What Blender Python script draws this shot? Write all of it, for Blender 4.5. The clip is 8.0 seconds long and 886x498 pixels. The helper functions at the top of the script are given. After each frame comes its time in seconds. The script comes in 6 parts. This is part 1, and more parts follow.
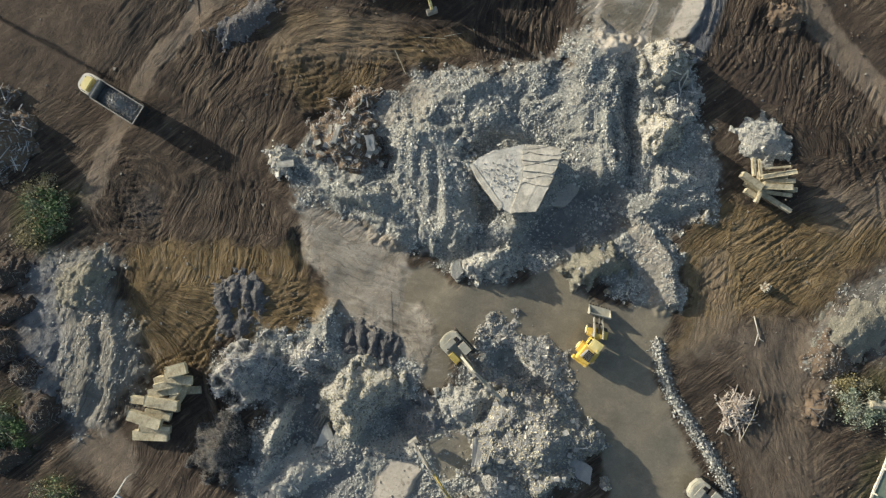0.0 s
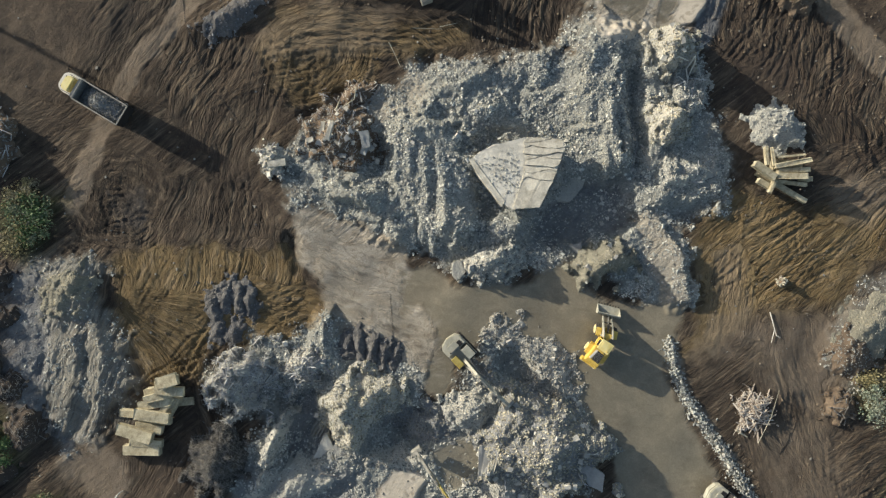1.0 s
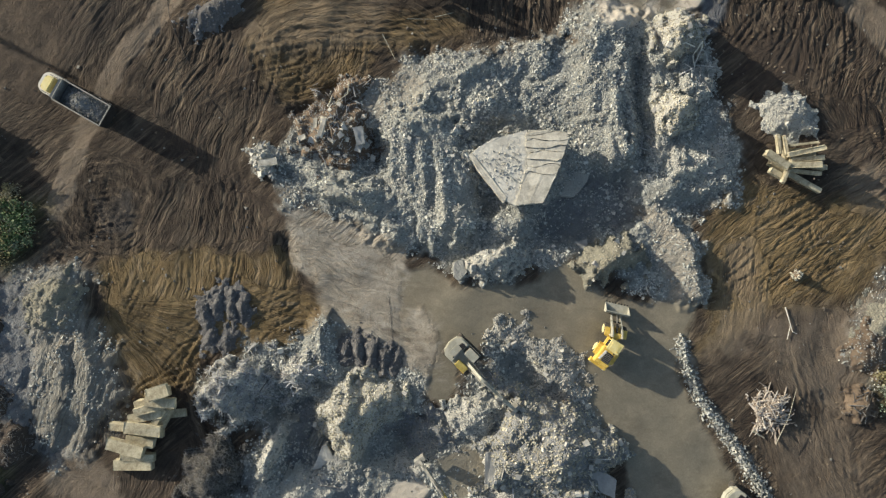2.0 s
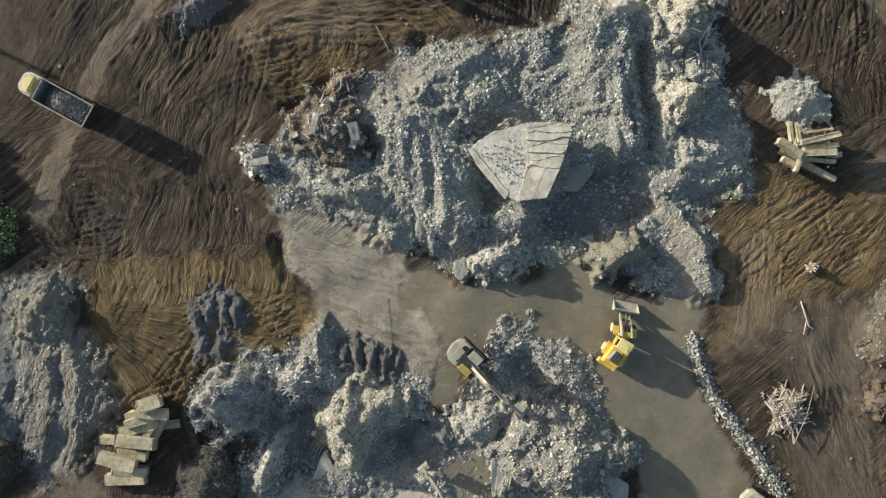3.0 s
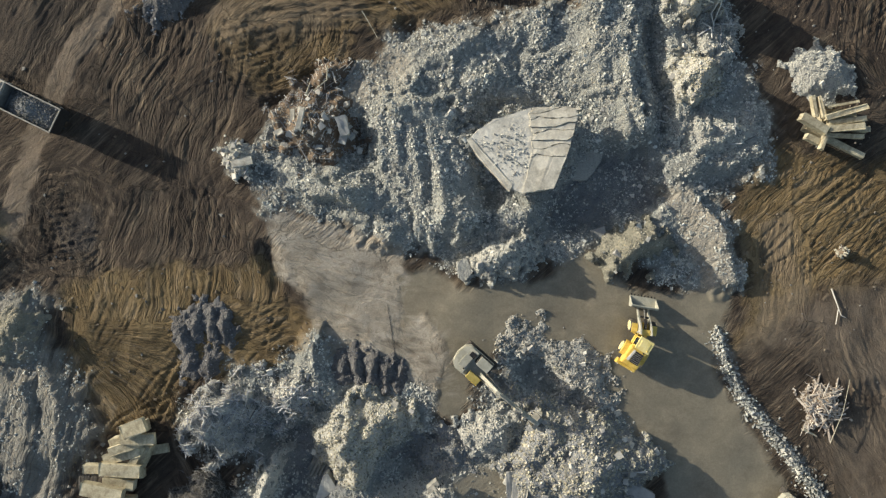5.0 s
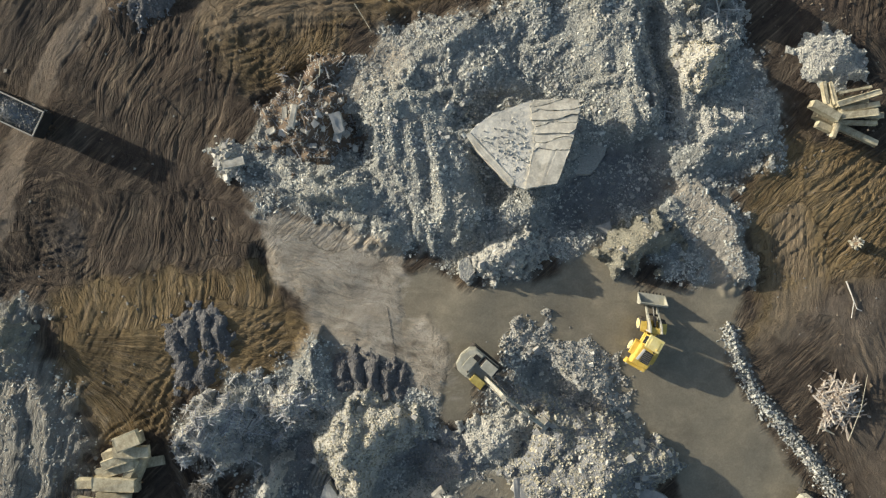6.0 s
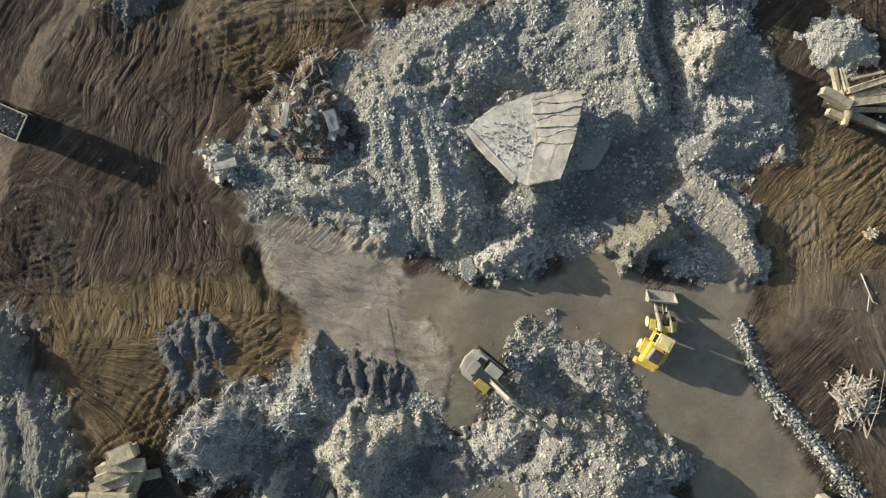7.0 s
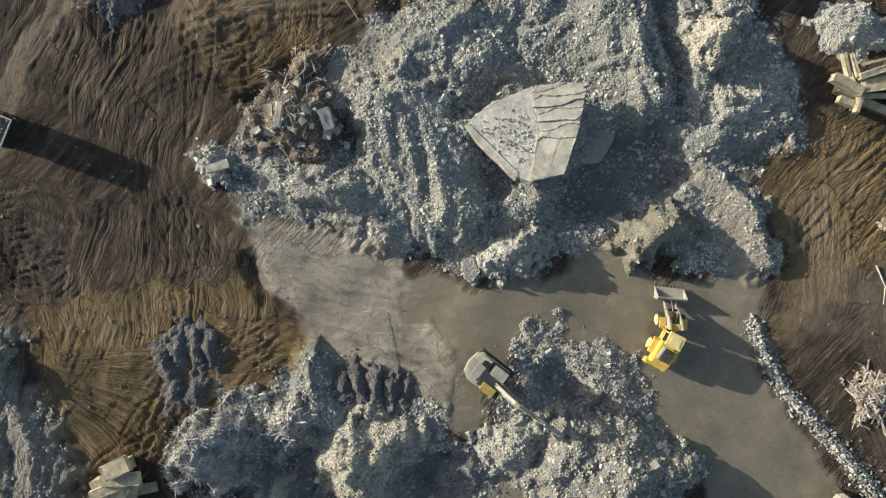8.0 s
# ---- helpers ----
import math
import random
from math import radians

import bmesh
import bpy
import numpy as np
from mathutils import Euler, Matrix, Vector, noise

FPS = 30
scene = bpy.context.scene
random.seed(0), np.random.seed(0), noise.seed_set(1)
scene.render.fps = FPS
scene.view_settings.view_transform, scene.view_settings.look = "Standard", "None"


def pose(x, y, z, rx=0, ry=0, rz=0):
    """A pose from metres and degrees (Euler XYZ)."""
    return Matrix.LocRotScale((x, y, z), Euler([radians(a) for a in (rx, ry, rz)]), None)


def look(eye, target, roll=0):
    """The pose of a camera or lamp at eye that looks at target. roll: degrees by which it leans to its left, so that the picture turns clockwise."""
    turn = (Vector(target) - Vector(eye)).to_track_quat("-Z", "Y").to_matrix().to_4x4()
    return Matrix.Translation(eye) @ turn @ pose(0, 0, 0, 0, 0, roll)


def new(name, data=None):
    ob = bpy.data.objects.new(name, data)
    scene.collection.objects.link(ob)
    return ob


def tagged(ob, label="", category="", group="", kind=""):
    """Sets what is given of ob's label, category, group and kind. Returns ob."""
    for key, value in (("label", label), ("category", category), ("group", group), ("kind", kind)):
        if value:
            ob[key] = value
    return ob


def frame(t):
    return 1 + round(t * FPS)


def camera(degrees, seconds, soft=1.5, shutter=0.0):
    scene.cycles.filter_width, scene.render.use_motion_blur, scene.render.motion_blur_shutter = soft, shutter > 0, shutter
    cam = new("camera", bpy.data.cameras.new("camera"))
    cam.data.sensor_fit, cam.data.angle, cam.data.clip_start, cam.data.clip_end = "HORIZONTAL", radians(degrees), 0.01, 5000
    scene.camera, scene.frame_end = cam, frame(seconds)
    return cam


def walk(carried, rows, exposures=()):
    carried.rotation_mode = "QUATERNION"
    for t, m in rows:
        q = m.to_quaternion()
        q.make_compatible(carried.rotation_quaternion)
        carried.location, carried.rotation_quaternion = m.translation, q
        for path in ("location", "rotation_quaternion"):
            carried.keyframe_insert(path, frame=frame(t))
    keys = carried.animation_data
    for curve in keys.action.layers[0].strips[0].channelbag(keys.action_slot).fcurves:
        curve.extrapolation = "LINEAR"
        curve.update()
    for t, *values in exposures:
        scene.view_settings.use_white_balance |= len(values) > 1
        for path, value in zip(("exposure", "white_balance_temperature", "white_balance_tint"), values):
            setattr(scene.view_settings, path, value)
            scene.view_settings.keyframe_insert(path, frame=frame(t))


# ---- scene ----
cam = camera(70.3, 8.0, soft=1.3)
METRES, EYE, TILT, LEAN, TURN = 19.5, 76.0, -90.0, 0.0, 0.0
ROWS = [
    (0.0, 0.0, 0.0, 0.0, 0.0, 0.0, -0.0),
    (0.5, 0.0019, 0.0837, -0.0072, 0.04, 0.08, 0.61),
    (1.0, 0.0028, 0.1649, -0.0138, 0.08, 0.17, 1.22),
    (1.5, 0.0017, 0.2422, -0.0177, 0.07, 0.21, 1.82),
    (3.0, 0.0001, 0.4558, -0.0178, 0.1, 0.11, 3.57),
    (3.5, -0.0006, 0.5208, -0.0173, 0.14, 0.08, 4.17),
    (4.0, -0.0027, 0.5829, -0.0159, 0.12, 0.05, 4.75),
    (4.5, -0.0026, 0.6422, -0.0136, 0.14, 0.01, 5.33),
    (6.0, -0.0045, 0.8059, -0.0101, 0.18, -0.11, 7.11),
    (6.5, -0.0066, 0.8566, -0.0079, 0.18, -0.15, 7.68),
    (7.0, -0.0091, 0.9055, -0.005, 0.16, -0.21, 8.3),
    (7.5, -0.0098, 0.9528, -0.0044, 0.19, -0.22, 8.88),
    (8.0, -0.0116, 0.9985, -0.0007, 0.19, -0.28, 9.49),
]
walk(cam, [(t, pose(0, 0, EYE, TILT, LEAN, TURN) @ pose(METRES * x, METRES * y, METRES * z, 90 + pitch, roll, yaw)) for t, x, y, z, yaw, pitch, roll in ROWS])

# ---- light ----
SUN_EL, SUN_AZ = 15.5, 151.0            # degrees; azimuth counted from +x towards +y
world = bpy.data.worlds.new("sky_world")
scene.world = world
world.use_nodes = True
wn = world.node_tree.nodes
sky = wn.new("ShaderNodeTexSky")
sky.sky_type, sky.sun_disc = "NISHITA", False
sky.sun_elevation, sky.sun_rotation = radians(SUN_EL), radians(90 - SUN_AZ)
sky.air_density, sky.dust_density, sky.ozone_density = 1.0, 1.5, 1.0
wn["Background"].inputs["Strength"].default_value = 0.135
world.node_tree.links.new(sky.outputs["Color"], wn["Background"].inputs["Color"])
sun_data = bpy.data.lights.new("sun", "SUN")
sun_data.energy, sun_data.angle, sun_data.color = 5.0, radians(0.5), (1.0, 0.94, 0.82)
sun = new("sun", sun_data)
to_sun = Vector((math.cos(radians(SUN_EL)) * math.cos(radians(SUN_AZ)), math.cos(radians(SUN_EL)) * math.sin(radians(SUN_AZ)), math.sin(radians(SUN_EL))))
sun.matrix_world = look(to_sun * 150, (0, 0, 0))
scene.view_settings.exposure = 0.22

# ---- materials ----
def rgb(r, g, b):
    """Linear colour from 0..255 display values."""
    return tuple((c / 255 / 12.92 if c < 10 else ((c / 255 + 0.055) / 1.055) ** 2.4) for c in (r, g, b)) + (1.0,)


class Mat:
    """A small node-tree writer round one principled material."""

    def __init__(self, name, rough=0.9, metal=0.0, spec=0.3):
        self.m = bpy.data.materials.new(name)
        self.m.use_nodes = True
        self.t = self.m.node_tree
        self.b = self.t.nodes["Principled BSDF"]
        self.b.inputs["Roughness"].default_value = rough
        self.b.inputs["Metallic"].default_value = metal
        self.b.inputs["Specular IOR Level"].default_value = spec
        self.geo = self.t.nodes.new("ShaderNodeNewGeometry")

    def node(self, kind, **kw):
        n = self.t.nodes.new(kind)
        for k, v in kw.items():
            n.inputs[k].default_value = v
        return n

    def link(self, a, b):
        self.t.links.new(a, b)

    def noise(self, scale, detail=5.0, rough=0.6, warp=0.0, vec=None):
        n = self.node("ShaderNodeTexNoise", Scale=scale, Detail=detail, Roughness=rough, Distortion=warp)
        self.link(vec or self.geo.outputs["Position"], n.inputs["Vector"])
        return n.outputs["Fac"]

    def pebbles(self):
        """Relief of closely lying broken grains, of two sizes."""
        out = None
        for scale, k in ((6.0, 0.62), (12.0, 0.36)):
            n = self.node("ShaderNodeTexVoronoi", Scale=scale)
            self.link(self.geo.outputs["Position"], n.inputs["Vector"])
            h = self.math("MULTIPLY", self.math("SUBTRACT", 0.9, n.outputs["Distance"]), k)
            out = h if out is None else self.math("ADD", out, h)
        return out

    def coords(self):
        return self.node("ShaderNodeTexCoord").outputs["Object"]

    def ramp(self, fac, lo, hi, a=0.0, b=1.0):
        n = self.node("ShaderNodeMapRange")
        for k, v in (("From Min", lo), ("From Max", hi), ("To Min", a), ("To Max", b)):
            n.inputs[k].default_value = v
        self.link(fac, n.inputs["Value"])
        return n.outputs["Result"]

    def mix(self, fac, a, b, mode="MIX"):
        n = self.t.nodes.new("ShaderNodeMix")
        n.data_type, n.blend_type = "RGBA", mode
        for v, s in ((fac, n.inputs["Factor"]), (a, n.inputs["A"] if False else n.inputs[6]), (b, n.inputs[7])):
            if isinstance(v, (float, int, tuple)):
                s.default_value = v
            else:
                self.link(v, s)
        return n.outputs[2]

    def math(self, op, a, b=0.0):
        n = self.t.nodes.new("ShaderNodeMath")
        n.operation = op
        for v, s in ((a, n.inputs[0]), (b, n.inputs[1])):
            if isinstance(v, (float, int)):
                s.default_value = v
            else:
                self.link(v, s)
        return n.outputs[0]

    def attr(self, name):
        n = self.t.nodes.new("ShaderNodeAttribute")
        n.attribute_name = name
        return n.outputs["Fac"]

    def colour(self, c):
        if isinstance(c, tuple):
            self.b.inputs["Base Color"].default_value = c
        else:
            self.link(c, self.b.inputs["Base Color"])

    def bump(self, h, strength=0.4, dist=0.05):
        n = self.node("ShaderNodeBump", Strength=strength, Distance=dist)
        self.link(h, n.inputs["Height"])
        self.link(n.outputs["Normal"], self.b.inputs["Normal"])


def simple(name, a, b, scale=1.5, rough=0.8, metal=0.0, bump=0.25, dist=0.02, spec=0.3, fine=12.0, local=True):
    """A worn surface: two colours mixed by a coarse and a fine noise, with relief."""
    m = Mat(name, rough, metal, spec)
    v = m.coords() if local else None
    coarse, small = m.noise(scale, 6, 0.65, 0.4, v), m.noise(fine, 4, 0.6, 0.0, v)
    f = m.math("ADD", m.math("MULTIPLY", m.ramp(coarse, 0.35, 0.65), 0.65), m.math("MULTIPLY", m.ramp(small, 0.3, 0.7), 0.35))
    m.colour(m.mix(f, a, b))
    m.link(m.ramp(small, 0.2, 0.8, rough - 0.1, min(1.0, rough + 0.1)), m.b.inputs["Roughness"])
    if bump:
        m.bump(small, bump, dist)
    return m.m


def stones(name, tints, rough=0.92, which="Random Per Island"):
    """Broken pieces: each piece its own tint along the ramp, with grain and dust."""
    m = Mat(name, rough)
    r = m.geo.outputs["Random Per Island"]
    if which == "object":
        r = m.node("ShaderNodeObjectInfo").outputs["Random"]
    n = m.t.nodes.new("ShaderNodeValToRGB")
    n.color_ramp.interpolation = "LINEAR"
    el = n.color_ramp.elements
    while len(el) < len(tints):
        el.new(0.5)
    for i, c in enumerate(tints):
        el[i].position, el[i].color = i / (len(tints) - 1), c
    m.link(r, n.inputs["Fac"])
    grain, dust = m.noise(9, 4, 0.7), m.noise(0.35, 4, 0.6)
    c = m.mix(m.ramp(grain, 0.3, 0.7, 0.0, 0.35), n.outputs["Color"], (0.16, 0.15, 0.14, 1))
    c = m.mix(m.ramp(dust, 0.45, 0.65, 0.0, 0.5), c, rgb(145, 142, 132))
    m.colour(c)
    m.bump(grain, 0.5, 0.04)
    return m.m


# colours of the soils, as dry or wet surfaces; dark and slate also carry shade
SOIL = {
    "brown": (rgb(67, 57, 48), rgb(96, 84, 71)),
    "ochre": (rgb(116, 96, 65), rgb(152, 131, 93)),
    "mud": (rgb(63, 54, 46), rgb(92, 80, 69)),
    "dark": (rgb(48, 42, 37), rgb(72, 64, 56)),
    "tan": (rgb(134, 120, 102), rgb(166, 150, 130)),
    "wet": (rgb(130, 122, 104), rgb(150, 141, 120)),
    "pale": (rgb(158, 149, 132), rgb(198, 188, 170)),
    "grey": (rgb(159, 161, 154), rgb(201, 200, 187)),
    "slate": (rgb(110, 114, 120), rgb(156, 158, 158)),
    "floor": (rgb(178, 168, 150), rgb(218, 208, 190)),
    "green": (rgb(62, 72, 40), rgb(100, 100, 58)),
}


def ground_material():
    m = Mat("soil", 0.95, 0, 0.25)
    big, mid, fine = m.noise(0.09, 5, 0.62, 0.6), m.noise(0.7, 6, 0.68, 0.4), m.noise(5.5, 5, 0.7)
    grit = m.noise(22, 3, 0.7)
    f = m.math("ADD", m.math("MULTIPLY", m.ramp(big, 0.35, 0.65), 0.4), m.math("MULTIPLY", m.ramp(mid, 0.32, 0.68), 0.6))
    c = m.mix(f, *SOIL["brown"])
    for k in ("ochre", "mud", "dark", "tan", "grey", "slate", "pale", "wet", "floor", "green"):
        c = m.mix(m.attr("z_" + k), c, m.mix(f, *SOIL[k]))
    v = m.node("ShaderNodeCombineXYZ")
    m.link(m.math("MULTIPLY", m.attr("rut_s"), 0.10), v.inputs[0])
    m.link(m.math("MULTIPLY", m.attr("rut_t"), 0.85), v.inputs[1])
    swath = m.noise(1.0, 6, 0.7, 0.3, v.outputs[0])
    worn = m.math("MINIMUM", m.math("MULTIPLY", m.attr("rut_a"), 1.6), 1.0)
    c = m.mix(m.math("MULTIPLY", worn, m.ramp(swath, 0.5, 0.66, 0.0, 0.5)), c, m.mix(0.5, c, rgb(168, 150, 124)))
    c = m.mix(m.math("MULTIPLY", worn, m.ramp(swath, 0.5, 0.34, 0.0, 0.6)), c, m.mix(0.6, c, rgb(48, 40, 33)))
    thin = m.node("ShaderNodeCombineXYZ")
    m.link(m.math("MULTIPLY", m.attr("rut_s"), 0.16), thin.inputs[0])
    m.link(m.math("MULTIPLY", m.attr("rut_t"), 1.7), thin.inputs[1])
    scratch = m.noise(1.0, 4, 0.6, 0.9, thin.outputs[0])
    c = m.mix(m.math("MULTIPLY", worn, m.ramp(scratch, 0.54, 0.66, 0.0, 0.75)), c, m.mix(0.4, c, rgb(186, 166, 138)))
    c = m.mix(m.math("MULTIPLY", worn, m.ramp(scratch, 0.46, 0.36, 0.0, 0.8)), c, m.mix(0.6, c, rgb(36, 30, 25)))
    blotch = m.noise(0.22, 6, 0.7, 1.2)
    dry = m.math("SUBTRACT", 1.0, m.math("MAXIMUM", m.attr("z_wet"), m.attr("z_pale")))
    c = m.mix(m.math("MULTIPLY", dry, m.ramp(blotch, 0.52, 0.68, 0.0, 0.5)), c, m.mix(0.4, c, rgb(150, 134, 112)))
    c = m.mix(m.math("MULTIPLY", dry, m.ramp(blotch, 0.47, 0.33, 0.0, 0.55)), c, m.mix(0.5, c, rgb(44, 36, 30)))
    flow = m.node("ShaderNodeMapping")
    flow.inputs["Rotation"].default_value, flow.inputs["Scale"].default_value = (0, 0, radians(25)), (0.34, 0.6, 1)
    m.link(m.geo.outputs["Position"], flow.inputs["Vector"])
    streak = m.noise(1.0, 6, 0.7, 0.5, flow.outputs["Vector"])
    smeared = m.math("MAXIMUM", m.attr("z_pale"), m.attr("z_wet"))
    c = m.mix(m.math("MULTIPLY", smeared, m.ramp(streak, 0.5, 0.66, 0.0, 0.32)), c, rgb(100, 88, 74))
    c = m.mix(m.math("MULTIPLY", m.attr("z_pale"), m.ramp(streak, 0.5, 0.3, 0.0, 0.7)), c, rgb(206, 196, 180))
    c = m.mix(m.math("MULTIPLY", m.attr("z_pale"), m.ramp(mid, 0.54, 0.62, 0.0, 0.5)), c, rgb(112, 101, 84))
    c = m.mix(m.math("MULTIPLY", m.attr("z_wet"), m.ramp(mid, 0.5, 0.7, 0.0, 0.25)), c, rgb(170, 158, 134))
    c = m.mix(m.math("MULTIPLY", m.ramp(fine, 0.25, 0.75, 0.0, 0.55), m.ramp(m.attr("z_floor"), 0, 1, 1.0, 0.3)), c, m.mix(0.55, c, (0.02, 0.016, 0.012, 1)))
    c = m.mix(m.ramp(grit, 0.62, 0.75, 0.0, 0.35), c, rgb(176, 166, 150))
    m.colour(c)
    wet = m.attr("z_wet")
    m.link(m.ramp(wet, 0, 1, 0.95, 0.62), m.b.inputs["Roughness"])
    h = m.math("ADD", m.math("MULTIPLY", fine, 0.8), m.math("ADD", m.math("MULTIPLY", mid, 0.6), m.math("MULTIPLY", grit, 0.25)))
    h = m.math("MULTIPLY", h, m.ramp(m.math("MAXIMUM", wet, m.attr("z_floor")), 0, 1, 1.0, 0.12))
    bare = m.math("SUBTRACT", 1.0, m.math("MAXIMUM", m.attr("z_floor"), m.math("MAXIMUM", m.attr("z_wet"), m.attr("z_pale"))))
    grain = m.math("MULTIPLY", m.math("MULTIPLY", m.pebbles(), bare), m.math("MAXIMUM", m.attr("z_grey"), m.attr("z_slate")))
    h = m.math("MULTIPLY", m.math("ADD", h, m.math("MULTIPLY", grain, 1.7)), 0.17)
    # streaks and tread marks that follow the ruts
    tread = None
    for k, (ks, kt, turn, detail, amount) in enumerate(((0.12, 1.4, 0.0, 3.0, 0.60), (0.2, 2.0, 0.4, 3.0, 0.36), (0.2, 2.4, -0.36, 3.0, 0.30), (0.9, 1.4, 0.1, 3.0, 0.10))):
        v, r = m.node("ShaderNodeCombineXYZ"), m.node("ShaderNodeMapping")
        m.link(m.attr("rut_s"), v.inputs[0])
        m.link(m.attr("rut_t"), v.inputs[1])
        v.inputs[2].default_value = 3.7 * k
        r.vector_type = "TEXTURE"
        r.inputs["Rotation"].default_value, r.inputs["Scale"].default_value = (0, 0, turn), (1 / ks, 1 / kt, 1)
        m.link(v.outputs[0], r.inputs["Vector"])
        n = m.noise(1.0, detail, 0.6, 0.6, r.outputs["Vector"])
        n = m.math("MULTIPLY", m.math("ABSOLUTE", m.math("SUBTRACT", n, 0.5)), -amount * 2.2)
        patch = m.node("ShaderNodeVectorMath")
        patch.operation = "ADD"
        patch.inputs[1].default_value = (31.0 * k, 17.0 * k, 0)
        m.link(m.geo.outputs["Position"], patch.inputs[0])
        n = m.math("MULTIPLY", n, m.ramp(m.noise(0.16, 4, 0.6, 0.8, patch.outputs[0]), 0.40, 0.62, 0.1, 1.3))
        tread = n if tread is None else m.math("ADD", tread, n)
    m.bump(m.math("ADD", h, m.math("MULTIPLY", tread, m.math("MULTIPLY", m.attr("rut_a"), 1.25))), 1.0, 1.0)
    return m.m


M_SOIL = ground_material()
M_RUBBLE = stones("broken_concrete", [rgb(116, 119, 116), rgb(172, 173, 164), rgb(196, 195, 182), rgb(222, 220, 204), rgb(146, 148, 143), rgb(126, 129, 126), rgb(190, 190, 178), rgb(242, 240, 226)])
M_CREAM = stones("cream_rubble", [rgb(132, 128, 112), rgb(184, 178, 154), rgb(206, 199, 172), rgb(172, 166, 144), rgb(122, 119, 106), rgb(190, 183, 158), rgb(238, 232, 210)])
M_STONE = stones("loose_block", [rgb(159, 156, 148), rgb(203, 198, 186), rgb(233, 228, 212), rgb(179, 172, 158)], which="object")
M_DARKSTONE = stones("dark_rubble", [rgb(104, 106, 110), rgb(132, 134, 138), rgb(160, 161, 162), rgb(112, 111, 110)])
M_GREYRUB = stones("grey_rubble", [rgb(111, 110, 103), rgb(139, 137, 128), rgb(177, 173, 160), rgb(123, 121, 114)])
M_CLOD = stones("earth_clod", [rgb(96, 82, 66), rgb(120, 104, 84), rgb(108, 92, 70), rgb(132, 116, 94)])


def grainy(name, a, b):
    """The body of a heap: fines and broken grains of two sizes."""
    m = Mat(name, 0.95)
    f = m.math("ADD", m.math("MULTIPLY", m.ramp(m.noise(0.4, 5, 0.6), 0.35, 0.65), 0.5), m.math("MULTIPLY", m.ramp(m.noise(4.5, 4, 0.7), 0.3, 0.7), 0.5))
    m.colour(m.mix(f, a, b))
    m.bump(m.math("ADD", m.math("MULTIPLY", m.pebbles(), 1.3), m.noise(1.6, 5, 0.7)), 0.9, 0.2)
    return m.m


M_CORE = grainy("rubble_core", rgb(158, 156, 147), rgb(203, 198, 183))
M_OLIVECORE = grainy("earthy_rubble_core", rgb(120, 117, 103), rgb(162, 157, 138))
M_OLIVERUB = stones("earthy_rubble", [rgb(120, 117, 102), rgb(152, 147, 128), rgb(174, 169, 149), rgb(134, 130, 114), rgb(204, 199, 182)])
# darker grains; under the great heap they paint shade into the gaps
M_DARKCORE = grainy("dark_core", rgb(115, 116, 116), rgb(161, 161, 157))
M_ASH = grainy("slate_ash", rgb(88, 86, 84), rgb(128, 125, 120))
M_EARTH = simple("earth_core", rgb(88, 75, 62), rgb(124, 108, 90), 0.6, 0.95, bump=0.8, dist=0.12, fine=4.0, local=False)
M_DARKEARTH = simple("damp_earth", rgb(58, 51, 45), rgb(88, 78, 68), 0.6, 0.95, bump=0.8, dist=0.12, fine=4.0, local=False)
# body of the brush heap, coloured as the shade between its sticks
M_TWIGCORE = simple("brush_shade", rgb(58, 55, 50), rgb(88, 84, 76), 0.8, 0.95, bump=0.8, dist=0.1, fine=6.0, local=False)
M_WOOD = stones("splintered_wood", [rgb(170, 152, 132), rgb(214, 200, 180), rgb(236, 226, 210), rgb(140, 124, 108)], 0.85)
M_TWIG = stones("grey_brushwood", [rgb(92, 89, 84), rgb(124, 120, 112), rgb(152, 147, 138), rgb(76, 72, 68)], 0.9)
M_SCRAP = stones("bent_scrap", [rgb(140, 142, 146), rgb(190, 190, 188), rgb(226, 222, 212), rgb(108, 102, 98)], 0.6)
M_YELLOW = simple("worn_yellow_paint", rgb(196, 160, 54), rgb(232, 202, 112), 1.6, 0.5, bump=0.12, dist=0.01, spec=0.45, fine=9)
M_DULLYELLOW = simple("dusty_yellow_paint", rgb(156, 138, 70), rgb(192, 176, 106), 1.4, 0.6, bump=0.12, dist=0.01)
M_CREAMPAINT = simple("cream_paint", rgb(226, 204, 120), rgb(240, 226, 164), 1.4, 0.45, bump=0.08, dist=0.01, spec=0.45)
M_WHITEPAINT = simple("dusty_white_paint", rgb(206, 200, 184), rgb(228, 224, 212), 1.6, 0.5, bump=0.1, dist=0.01)
M_OLIVE = simple("dusty_grey_paint", rgb(148, 146, 130), rgb(190, 186, 168), 1.2, 0.6, bump=0.15, dist=0.01)
M_STEEL = simple("bare_dusty_steel", rgb(122, 120, 112), rgb(168, 164, 152), 1.8, 0.6, 0.2, bump=0.15, dist=0.01)
M_DARK = simple("dark_greased_metal", rgb(34, 34, 36), rgb(62, 60, 58), 2.5, 0.6, 0.2, bump=0.2, dist=0.01)
M_TYRE = simple("dusty_tyre_rubber", rgb(52, 50, 48), rgb(96, 90, 80), 2.5, 0.9, bump=0.4, dist=0.02)
M_RIM = simple("pale_wheel_rim", rgb(206, 186, 120), rgb(226, 214, 170), 2.5, 0.6, bump=0.1, dist=0.01)
M_CONCRETE = simple("weathered_concrete", rgb(168, 164, 152), rgb(224, 219, 204), 0.6, 0.92, bump=0.8, dist=0.09, fine=2.6, local=False)
M_CLEANCON = simple("smooth_concrete", rgb(142, 136, 122), rgb(222, 216, 198), 0.9, 0.88, bump=0.4, dist=0.04, fine=5.0, local=False)
